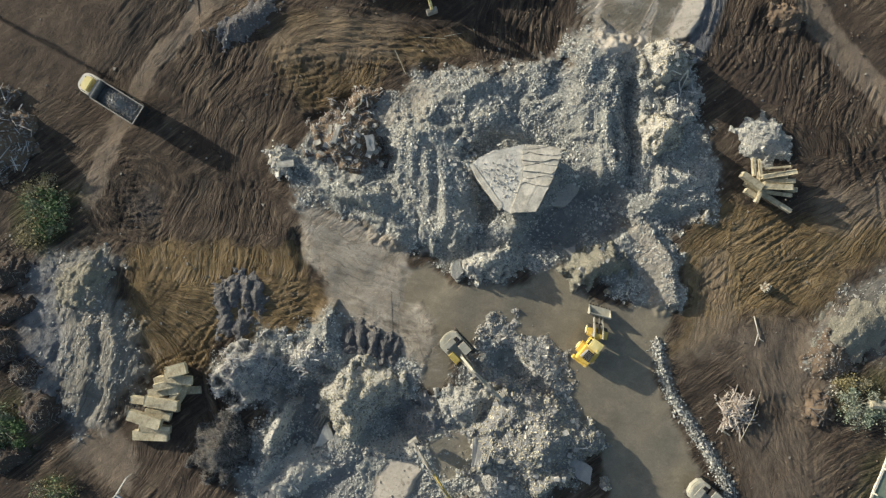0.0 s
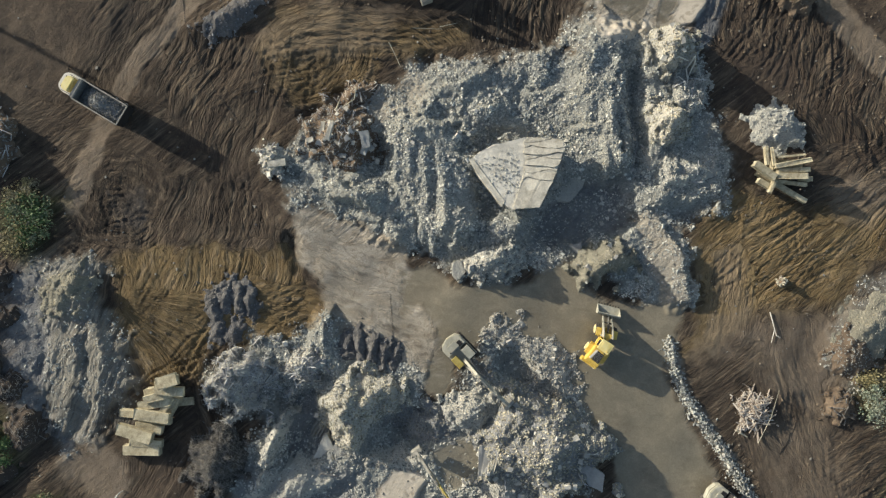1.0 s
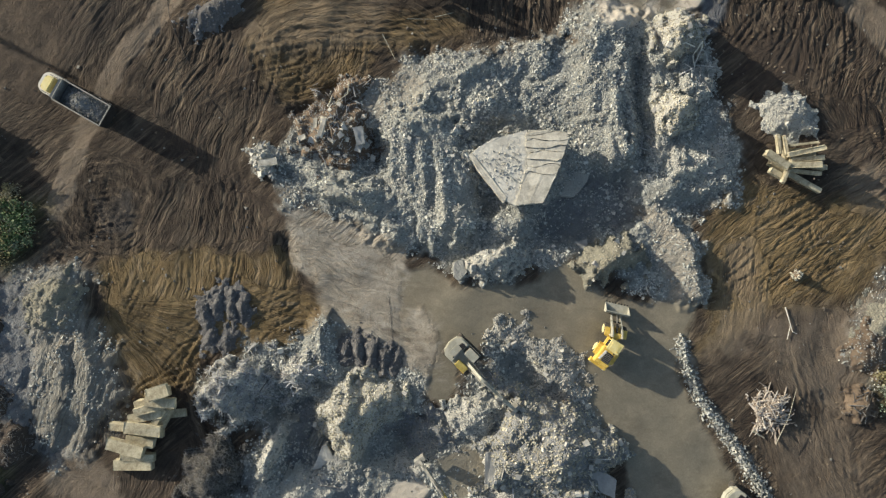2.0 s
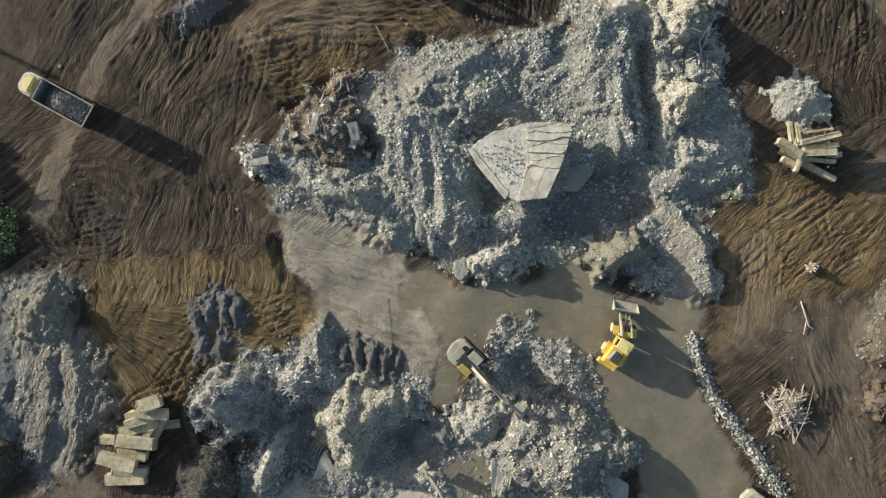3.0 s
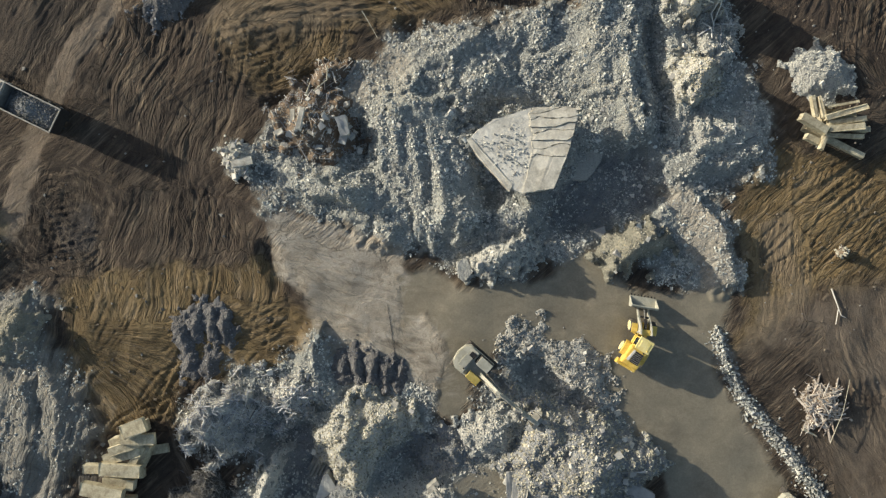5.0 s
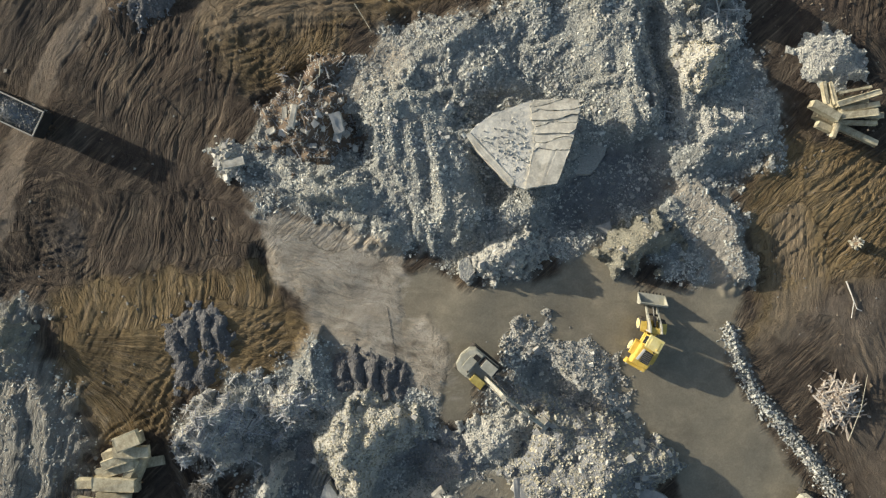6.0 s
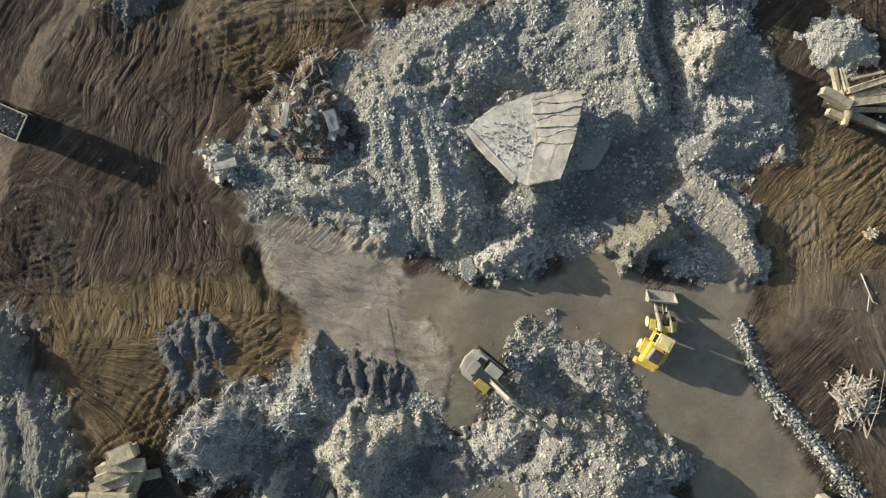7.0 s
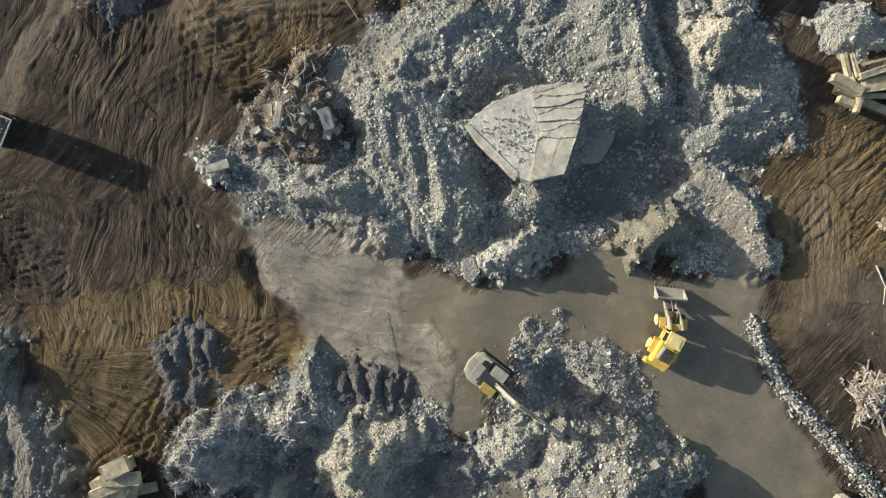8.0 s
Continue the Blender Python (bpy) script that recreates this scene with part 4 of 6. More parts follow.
def lay_stones(parent, origin, places, rng=RNG, lo=0.3, hi=0.75, name="stone"):
    """Larger blocks, each an object of its own, on the given places."""
    for x, y, z in places:
        ob = new(name, STONES[rng.randint(len(STONES))])
        ob.parent = parent
        s = lo + (hi - lo) * rng.uniform() ** 2
        ob.matrix_basis = Matrix.LocRotScale((x - origin[0], y - origin[1], z - origin[2] + 0.1 * s), Euler((rng.uniform(-0.5, 0.5), rng.uniform(-0.5, 0.5), rng.uniform(0, 6.28))), (s, s * rng.uniform(0.7, 1.1), s * rng.uniform(0.7, 1.2)))


def lone_chunks(number):
    """The larger chunks in the middle of the broken ground, each a piece of its own."""
    rng = np.random.RandomState(29)
    (x0, y1), (x1, y0) = P(700, 130), P(1240, 450)
    places = []
    while len(places) < number:
        x, y = rng.uniform(x0, x1), rng.uniform(y0, y1)
        if rng.uniform() < float(grid_value(strewn, np.array([x]), np.array([y]))[0]):
            places.append((x, y, ground_z(x, y)))
    lay_stones(GROUND, (0, 0, 0), places, rng, 0.26, 0.5, "concrete_chunk")


lone_chunks(300)
PILES = []


def top_z(x, y):
    """Height of the ground or of the heap that covers it."""
    z = ground_z(x, y)
    return z + max([0.0] + [float(level(np.array([x - cx]), np.array([y - cy]))[0]) for cx, cy, reach, level in PILES if max(abs(x - cx), abs(y - cy)) < reach])


def pile(name, label, category, u, v, ru, rv, height, rot=0.0, core=M_CORE, pieces=M_RUBBLE, per=34, lo=0.1, hi=0.34, blocks=0, sticks=0, stick_mat=None, stick_len=1.6, peak=1.25, lean=(0.0, 0.0), rough=0.38, seed=0, group="", tilt=1.0, crater=0.0, hollow=(0.0, 0.0), wide=0.45):
    """A heap on the ground: a lumpy core, its cover of broken pieces, larger blocks and sticks."""
    cx, cy = P(u, v)
    rx, ry = ru * S, rv * S
    step = max(0.12, min(0.22, min(rx, ry) / 14))
    reach = max(rx, ry) * 1.3
    ax = np.arange(-reach, reach + step, step)
    x, y = np.meshgrid(ax, ax)
    ca, sa = math.cos(radians(rot)), math.sin(radians(rot))

    def level(x, y):
        a, b = x * ca + y * sa, -x * sa + y * ca
        r = np.hypot((a - lean[0] * rx * np.clip(1 - np.hypot(a / rx, b / ry), 0, 1)) / rx, (b - lean[1] * ry * np.clip(1 - np.hypot(a / rx, b / ry), 0, 1)) / ry)
        r = r * (1 + rough * fbm((x + cx) * 0.9 / max(1, min(rx, ry) / 2), (y + cy) * 0.9 / max(1, min(rx, ry) / 2), 3, seed + 80))
        h = height * (1 - np.clip(r, 0, 3) ** peak)
        h = h - crater * height * np.exp(-(((a / rx - hollow[0]) ** 2 + (b / ry - hollow[1]) ** 2) / wide ** 2) * (1 + 0.5 * fbm(x * 0.5, y * 0.5, 2, seed + 95)))
        h = h * (1 + 0.14 * fbm(x * 0.28 + seed, y * 0.28, 2, seed + 85)) + (0.05 * np.clip(height, 0, 1.5) + 0.06) * fbm(x * 1.3, y * 1.3 + seed, 2, seed + 90)
        return np.clip(h, -0.5, None)

    PILES.append((cx, cy, reach, level))
    h = level(x, y)
    z0 = ground_z(cx, cy)
    z = grid_value(Z, x + cx, y + cy) - z0 + h
    verts, quads = np.stack([x, y, z], -1).reshape(-1, 3), sheet_quads(*x.shape)
    quads = quads[(h.reshape(-1)[quads] > -0.05).any(1)]
    used, inv = np.unique(quads, return_inverse=True)
    thing = new(name)
    thing.location = (cx, cy, z0)
    tagged(thing, label, category, group)
    part("core", quick_mesh("core", verts[used], inv.reshape(-1, 4), core, True), core, thing)
    rng = np.random.RandomState(seed + 5)

    def on_top(n, margin=0.0):
        px, py = rng.uniform(-reach, reach, n), rng.uniform(-reach, reach, n)
        ph = level(px, py)
        k = ph > margin
        px, py, ph = px[k], py[k], ph[k]
        return np.stack([px, py, grid_value(Z, px + cx, py + cy) - z0 + ph], -1)

    if per:
        pos = on_top(int(per * 4 * reach * reach), -0.12)
        s = sizes(len(pos), 0.95 * lo, 0.88 * hi, 1.7)
        pos[:, 2] -= 0.12 * s
        tagged(part("rubble_cover", heap_of_pieces("rubble_cover", pos, s, pieces, tilt=1.2), pieces, thing), kind="stuff")
    if blocks:
        pos = on_top(blocks * 3, 0.05)[:blocks] + np.array([cx, cy, z0])
        lay_stones(thing, (cx, cy, z0), pos, rng)
    if sticks:
        pos = on_top(sticks * 2, 0.0)[:sticks]
        pos[:, 2] += 0.12
        me = heap_of_pieces("tangle", pos, sizes(len(pos), stick_len * 0.45, stick_len, 1.5), stick_mat, (0.07, 1.1, 0.06), 0.45 * tilt, 0.5)
        tagged(part("tangle", me, stick_mat, thing), kind="stuff")
    return thing


G = "rubble piles on the site"
RP, CR = "rubble_pile", "rubble pile"
pile(RP, "tall pale heap of broken concrete casting a long shadow", CR, 1178, 116, 46, 44, 4.2, 0, pieces=M_CREAM, blocks=16, sticks=40, stick_mat=M_SCRAP, seed=1, group=G, lean=(-0.1, 0.1), peak=1.5)
pile(RP, "cream heap of crushed concrete beside a taller heap", CR, 1164, 240, 42, 36, 3.0, 0, pieces=M_CREAM, blocks=8, seed=2, group=G, lean=(-0.05, 0.15), peak=1.5)
pile(RP, "grey heap of mixed rubble and scrap", CR, 1205, 180, 34, 56, 1.5, 0, pieces=M_RUBBLE, sticks=50, stick_mat=M_SCRAP, seed=3, group=G)
pile(RP, "low grey heap of broken concrete on dark mud", CR, 1350, 248, 50, 40, 1.4, -25, pieces=M_RUBBLE, rough=0.3, per=50, blocks=4, lo=0.08, hi=0.24, seed=4, group=G)
pile(RP, "flat grey heap of rubble and bent scrap", CR, 1185, 318, 72, 36, 0.4, -10, sticks=30, stick_mat=M_SCRAP, seed=5, group=G)
pile(RP, "mixed demolition heap with white panels and brown earth", CR, 618, 252, 66, 54, 2.0, -20, lean=(0.1, 0.1), core=M_EARTH, blocks=34, sticks=170, stick_mat=M_SCRAP, stick_len=1.0, per=20, pieces=M_GREYRUB, seed=6, group=G)
pile("debris_heap", "small heap of white broken slabs at the edge of the rubble", "debris heap", 503, 288, 24, 26, 1.5, 0, blocks=14, sticks=14, stick_mat=M_SCRAP, seed=7)
pile(RP, "pale heap of broken concrete at the edge of the wet road", CR, 872, 468, 66, 30, 2.3, 8, blocks=16, seed=8, group=G, lean=(-0.2, 0.35))
pile(RP, "cream heap of gravelly rubble beside the wet road", CR, 1056, 480, 60, 42, 3.4, 8, core=M_OLIVECORE, pieces=M_OLIVERUB, blocks=4, lo=0.08, hi=0.28, seed=9, group=G, lean=(-0.1, 0.3), peak=1.6, crater=0.85, hollow=(0.15, -0.45), wide=0.5)
pile("scrap_heap", "ring-shaped heap of tangled pale metal scrap", "scrap heap", 455, 655, 60, 56, 2.9, 0, core=M_CORE, pieces=M_RUBBLE, per=14, sticks=1300, stick_mat=M_SCRAP, stick_len=1.05, seed=10, peak=3.0, crater=0.85, hollow=(0.5, -0.25), wide=0.8, rough=0.45)
pile(RP, "small heap of broken pale slabs beside the scrap", CR, 549, 630, 36, 32, 2.2, 0, blocks=14, sticks=170, stick_mat=M_SCRAP, seed=11, group=G)
pile(RP, "tall cream and grey heap of crushed rubble", CR, 652, 712, 86, 80, 3.4, -8, pieces=M_CREAM, blocks=8, per=42, lo=0.1, hi=0.34, seed=12, group=G, peak=1.9, crater=1.1, hollow=(0.42, -0.36), wide=0.66, rough=0.3)
pile(RP, "low heap of dark rubble between two taller heaps", CR, 745, 735, 54, 36, 0.7, 0, pieces=M_GREYRUB, core=M_DARKCORE, seed=13, group=G)
pile(RP, "great heap of broken concrete with white lumps", CR, 940, 770, 118, 92, 3.9, -20, core=M_DARKCORE, pieces=M_CREAM, blocks=60, sticks=50, stick_mat=M_SCRAP, per=28, lo=0.1, hi=0.4, seed=14, group=G, peak=1.5)
pile(RP, "broad heap of coarse rubble under the excavator's arm", CR, 930, 645, 92, 58, 0.6, -42, pieces=M_GREYRUB, blocks=20, per=26, lo=0.11, hi=0.4, crater=2.2, hollow=(-0.3, -0.32), wide=0.4, seed=15, group=G, peak=1.8)
pile(RP, "rubble bank in front of the excavator", CR, 825, 715, 58, 38, 1.5, 0, blocks=6, seed=16, group=G)
pile("debris_heap", "dark tangled heap of pale scrap and broken boards", "debris heap", 12, 250, 66, 70, 3.2, 0, core=M_EARTH, pieces=M_GREYRUB, per=16, sticks=220, stick_mat=M_SCRAP, seed=17)
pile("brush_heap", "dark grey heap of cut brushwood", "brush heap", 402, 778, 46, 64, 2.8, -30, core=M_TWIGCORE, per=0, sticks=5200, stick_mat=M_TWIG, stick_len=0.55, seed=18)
pile("timber_heap", "heap of splintered pale timber and planks on dark mud", "timber heap", 1302, 726, 27, 32, 1.0, 0, core=M_EARTH, pieces=M_WOOD, per=45, sticks=170, stick_mat=M_WOOD, stick_len=1.7, seed=19, rough=0.5)
pile(RP, "broad heap of pale gravel on the eastern edge", CR, 1525, 585, 80, 48, 0.8, 25, core=M_OLIVECORE, pieces=M_OLIVERUB, lo=0.06, hi=0.22, per=22, seed=20, group=G)
pile(RP, "low grey heap of gravel among ruts", CR, 1470, 640, 40, 44, 0.9, 30, core=M_EARTH, pieces=M_GREYRUB, per=12, seed=21, group=G)
for u, v, ru, rv, h, seed in ((22, 612, 28, 30, 1.6, 101), (26, 482, 44, 26, 1.3, 102), (36, 545, 44, 20, 1.2, 103), (86, 722, 34, 34, 1.4, 104), (24, 806, 50, 20, 1.2, 105), (60, 655, 26, 22, 1.0, 106)):
    pile("earth_mound", "dark mound of earth and dead brushwood", "earth mound", u, v, ru, rv, h, 20, core=M_DARKEARTH, pieces=M_CLOD, per=5, lo=0.08, hi=0.25, sticks=160, stick_mat=M_TWIG, stick_len=0.7, seed=seed, group="dark mounds at the western edge")
pile("earth_mound", "brown earth mound beside the dirt track", "earth mound", 1392, 30, 34, 26, 1.2, -10, core=M_EARTH, pieces=M_CLOD, per=6, lo=0.1, hi=0.35, seed=22)
pile("earth_mound", "low mound of pinkish earth and roots", "earth mound", 1450, 722, 30, 28, 1.3, 0, core=M_EARTH, pieces=M_CLOD, per=8, sticks=30, stick_mat=M_TWIG, seed=23)
pile("stump", "small pale tree stump with broken roots on ochre earth", "stump", 1352, 510, 9, 8, 1.2, 0, core=M_EARTH, pieces=M_CREAM, per=40, lo=0.2, hi=0.45, sticks=8, stick_mat=M_WOOD, stick_len=0.9, seed=24)
pile(RP, "grey heap of gravel on a slope", CR, 158, 500, 50, 30, 0.7, 30, core=M_OLIVECORE, pieces=M_OLIVERUB, per=22, lo=0.07, hi=0.24, rough=0.6, seed=25, group=G)
pile(RP, "pale grey spoil heap beside a brown rut field", CR, 440, 42, 62, 24, 0.4, 33, core=M_ASH, pieces=M_DARKSTONE, per=7, seed=28, group=G)
pile(RP, "low grey heap of rubble in shade", CR, 520, 830, 70, 40, 0.5, 20, per=16, sticks=30, stick_mat=M_SCRAP, seed=29, group=G)
pile(RP, "pale bank of gravel beside the brush heap", CR, 496, 754, 15, 56, 1.6, -24, peak=1.1, rough=0.5, per=30, pieces=M_RUBBLE, seed=30, group=G)
pile(RP, "broken rubble around the buried excavator", CR, 690, 790, 52, 18, 0.5, 0, per=18, pieces=M_GREYRUB, seed=31, group=G)
pile(RP, "earthy rubble heap under a worn bank", CR, 640, 180, 40, 20, 1.3, 20, core=M_EARTH, per=8, sticks=30, stick_mat=M_WOOD, seed=32, group=G)
pile(RP, "heap of coarse broken pieces on dark ground", CR, 872, 852, 36, 40, 1.3, 0, blocks=14, per=14, sticks=40, stick_mat=M_SCRAP, seed=33, group=G)
for k, (u, v, ru, rv, h, rot) in enumerate(((398, 530, 11, 34, 1.3, 8), (418, 512, 12, 30, 1.7, -4), (440, 520, 12, 36, 1.8, 6), (458, 522, 12, 34, 1.6, 10), (405, 570, 11, 28, 1.3, -6), (432, 574, 11, 26, 1.3, -8))):
    pile("ash_heap", "narrow blue-grey heap of tipped ash on ochre earth", "ash heap", u, v, 1.25 * ru, rv, 0.45 * h, rot, peak=1.0, rough=0.5, core=M_ASH, pieces=M_DARKSTONE, per=9, lo=0.08, hi=0.2, seed=40 + k, group="ash heaps on the ochre earth")
for k, (u, v, ru, rv, h, rot) in enumerate(((620, 600, 11, 30, 1.6, -6), (640, 598, 11, 32, 2.0, 6), (662, 606, 11, 30, 2.0, -8), (682, 612, 11, 26, 1.7, -12), (700, 618, 9, 22, 1.2, -14))):
    pile("ash_heap", "narrow dark heap of tipped ash beside pale ground", "ash heap", u, v, 1.2 * ru, 1.05 * rv, 0.45 * h, rot, peak=1.0, rough=0.5, core=M_ASH, pieces=M_DARKSTONE, per=9, lo=0.08, hi=0.2, seed=50 + k, group="ash heaps on the pale ground")


def stone_row():
    """The row of pale stones along the wet road."""
    rng = np.random.RandomState(91)
    line = [(1160, 600), (1168, 650), (1186, 700), (1222, 752), (1256, 805), (1282, 856), (1300, 900)]
    q = np.array([P(*p) for p in line])
    seg = np.hypot(*(q[1:] - q[:-1]).T)
    cum = np.concatenate([[0], np.cumsum(seg)])
    thing = new("stone_row")
    ox, oy = q[3]
    oz = ground_z(ox, oy)
    thing.location = (ox, oy, oz)
    tagged(thing, "low row of pale broken stones along the wet road", "stone row")

    def strew(n, spread):
        t = rng.uniform(0, cum[-1], n)
        x, y = np.interp(t, cum, q[:, 0]), np.interp(t, cum, q[:, 1])
        w = 0.78 * spread * (0.5 + 0.7 * np.interp(t, cum, np.linspace(0.35, 1, len(cum))))
        x, y = x + rng.normal(0, 1, n) * w, y + rng.normal(0, 0.5, n) * w
        d = np.exp(-((x - np.interp(t, cum, q[:, 0])) / w) ** 2)
        return np.stack([x, y, grid_value(Z, x, y) + 0.45 * d * rng.uniform(0, 1, n)], -1)

    pos = strew(2400, 0.6) - np.array([ox, oy, oz])
    tagged(part("rubble_cover", heap_of_pieces("rubble_cover", pos, sizes(len(pos), 0.09, 0.3), M_RUBBLE), M_RUBBLE, thing), kind="stuff")
    lay_stones(thing, (ox, oy, oz), strew(60, 0.42), rng, 0.22, 0.44)


stone_row()

# ---- machines ----
def box(bm, c, s, rot=(0, 0, 0), bevel=0.04, taper=(1, 1)):
    """A bevelled box; taper: its top's size against its foot's."""
    r = bmesh.ops.create_cube(bm, size=1.0)
    for v in r["verts"]:
        k = taper if v.co.z > 0 else (1, 1)
        v.co = Vector((v.co.x * s[0] * k[0], v.co.y * s[1] * k[1], v.co.z * s[2]))
    m = Matrix.Translation(c) @ Euler([radians(a) for a in rot]).to_matrix().to_4x4()
    bmesh.ops.transform(bm, matrix=m, verts=r["verts"])
    if bevel:
        edges = list({e for v in r["verts"] for e in v.link_edges})
        bmesh.ops.bevel(bm, geom=edges, offset=bevel, segments=2, affect="EDGES", profile=0.6)
    return bm


def rod(bm, a, b, r, n=12, r2=None):
    a, b = Vector(a), Vector(b)
    m = Matrix.Translation((a + b) / 2) @ (b - a).to_track_quat("Z", "Y").to_matrix().to_4x4()
    bmesh.ops.create_cone(bm, cap_ends=True, segments=n, radius1=r, radius2=r if r2 is None else r2, depth=(b - a).length, matrix=m)
    return bm


def plate(bm, pts, lo, hi):
    """An upright prism on a plan outline; lo and hi: numbers, or functions of x and y."""
    f = lambda k, p: k(*p) if callable(k) else k
    low = [bm.verts.new((p[0], p[1], f(lo, p))) for p in pts]
    top = [bm.verts.new((p[0], p[1], f(hi, p))) for p in pts]
    bm.faces.new(top)
    bm.faces.new(low[::-1])
    for i in range(len(pts)):
        j = (i + 1) % len(pts)
        bm.faces.new((low[i], low[j], top[j], top[i]))
    bmesh.ops.recalc_face_normals(bm, faces=bm.faces[:])
    return bm


def profile(bm, pts, x0, x1):
    """A side outline in y and z, drawn out from x0 to x1."""
    a = [bm.verts.new((x0, y, z)) for y, z in pts]
    b = [bm.verts.new((x1, y, z)) for y, z in pts]
    bm.faces.new(a)
    bm.faces.new(b[::-1])
    for i in range(len(pts)):
        j = (i + 1) % len(pts)
        bm.faces.new((a[j], a[i], b[i], b[j]))
    bmesh.ops.recalc_face_normals(bm, faces=bm.faces[:])
    return bm


def wheel(parent, x, y, r, w, rim_mat):
    """A lugged tyre with its rim, lying across x."""
    bm = bmesh.new()
    n, rings = 28, ((-0.5, 0.72), (-0.5, 0.9), (-0.36, 1.0), (0.36, 1.0), (0.5, 0.9), (0.5, 0.72))
    grid = [[bm.verts.new((w * a, r * b * math.cos(6.2832 * i / n), r * b * math.sin(6.2832 * i / n))) for a, b in rings] for i in range(n)]
    for i in range(n):
        g, h = grid[i], grid[(i + 1) % n]
        for k in range(5):
            bm.faces.new((g[k], h[k], h[k + 1], g[k + 1]))
        bm.faces.new((g[5], h[5], h[0], g[0]))
    for i in range(18):
        t = 6.2832 * i / 18
        box(bm, (w * 0.22 * (1 if i % 2 else -1), r * 1.01 * math.cos(t), r * 1.01 * math.sin(t)), (w * 0.5, 0.09, 0.07), (math.degrees(t) - 90, 0, 0), 0)
    bmesh.ops.recalc_face_normals(bm, faces=bm.faces[:])
    tyre = part("wheel", bm, M_TYRE, parent)
    tyre.location = (x, y, r)
    bm = bmesh.new()
    rod(bm, (-w * 0.44, 0, 0), (w * 0.44, 0, 0), r * 0.76, 24)
    rod(bm, (-w * 0.56, 0, 0), (w * 0.56, 0, 0), r * 0.24, 16)
    part("rim", bm, rim_mat, tyre, "pale dusty rim")
    return tyre


def stand(name, u, v, heading, label, category, group="", lift=0.0):
    """An empty on the ground for a machine that faces the heading (degrees from east)."""
    x, y = P(u, v)
    ob = new(name)
    ob.matrix_basis = pose(x, y, ground_z(x, y) + lift, 0, 0, heading - 90)
    return tagged(ob, label, category, group)


def wheel_loader():
    t = stand("wheel_loader", 1045, 603, 53, "yellow wheel loader with a grey bucket on the wet road", "wheel loader")
    for x in (-1.15, 1.15):
        wheel(t, x, -1.65, 0.85, 0.66, M_RIM)
    bm = box(bmesh.new(), (0, -1.7, 1.05), (1.3, 3.3, 0.6), bevel=0.06)
    part("rear_chassis", bm, M_DARK, t)
    bm = profile(bmesh.new(), [(-3.5, 1.2), (-3.4, 2.3), (-3.1, 2.6), (-0.9, 2.75), (-0.9, 1.2)], -0.95, 0.95)
    bmesh.ops.bevel(bm, geom=bm.edges[:], offset=0.08, segments=2, affect="EDGES")
    hood = part("engine_hood", bm, M_YELLOW, t)
    part("grille", box(bmesh.new(), (0.16, -2.15, 2.71), (1.05, 1.5, 0.05), (3.5, 0, 0), 0.02), M_DARK, hood, "dark engine grille")
    for i in range(6):
        part("slat", box(bmesh.new(), (0.16, -2.75 + 0.22 * i, 2.72 + 0.013 * i), (0.95, 0.05, 0.06), bevel=0), M_STEEL, hood)
    part("hood_panel", box(bmesh.new(), (-0.55, -2.1, 2.70), (0.28, 1.5, 0.06), (3.5, 0, -8), 0.02), M_WHITEPAINT, hood, "dusty pale panel")
    part("exhaust_pipe", rod(rod(bmesh.new(), (0.5, -1.2, 2.6), (0.5, -1.2, 3.0), 0.07), (0.5, -1.2, 3.0), (0.5, -1.3, 3.08), 0.07), M_DARK, hood)
    bm = box(bmesh.new(), (0, -3.62, 1.15), (2.5, 0.42, 0.75), bevel=0.12)
    box(bm, (-1.0, -3.4, 1.2), (0.45, 0.5, 0.7), bevel=0.1)
    box(bm, (1.0, -3.4, 1.2), (0.45, 0.5, 0.7), bevel=0.1)
    part("counterweight", bm, M_YELLOW, t)
    for x in (-0.95, 0.95):
        part("tail_light", box(bmesh.new(), (x, -3.85, 1.3), (0.22, 0.06, 0.16), bevel=0.02), M_WHITEPAINT, t)
    for s in (-1, 1):
        bm = profile(bmesh.new(), [(-2.6, 1.62), (-2.35, 1.86), (-0.95, 1.9), (-0.7, 1.65), (-0.75, 1.58), (-2.55, 1.56)], s * 0.82, s * 1.5)
        part("rear_fender", bm, M_YELLOW, t)
    bm = box(bmesh.new(), (0, -0.35, 1.55), (1.9, 1.5, 0.35), bevel=0.05)
    part("platform", bm, M_YELLOW, t)
    cab = part("cab", box(bmesh.new(), (0, -0.3, 2.4), (1.6, 1.35, 1.5), bevel=0.05, taper=(0.92, 0.9)), M_YELLOW, t)
    part("windscreen", box(bmesh.new(), (0, 0.36, 2.55), (1.1, 0.06, 1.05), (4, 0, 0), 0.02), M_GLASS, cab)
    for s in (-1, 1):
        part("side_window", box(bmesh.new(), (s * 0.785, -0.3, 2.55), (0.05, 1.0, 1.0), (0, -s * 2.5, 0), 0.02), M_GLASS, cab)
    part("rear_window", box(bmesh.new(), (0, -0.96, 2.6), (1.05, 0.05, 0.9), (-4, 0, 0), 0.02), M_GLASS, cab)
    bm = box(bmesh.new(), (0, -0.3, 3.22), (1.75, 1.6, 0.16), bevel=0.06)
    box(bm, (0, -0.35, 3.31), (1.1, 1.0, 0.06), bevel=0.02)
    part("cab_roof", bm, M_CREAMPAINT, cab, "sun-bleached yellow roof")
    part("beacon", rod(bmesh.new(), (0.5, -0.8, 3.3), (0.5, -0.8, 3.5), 0.08), M_YELLOW, cab)
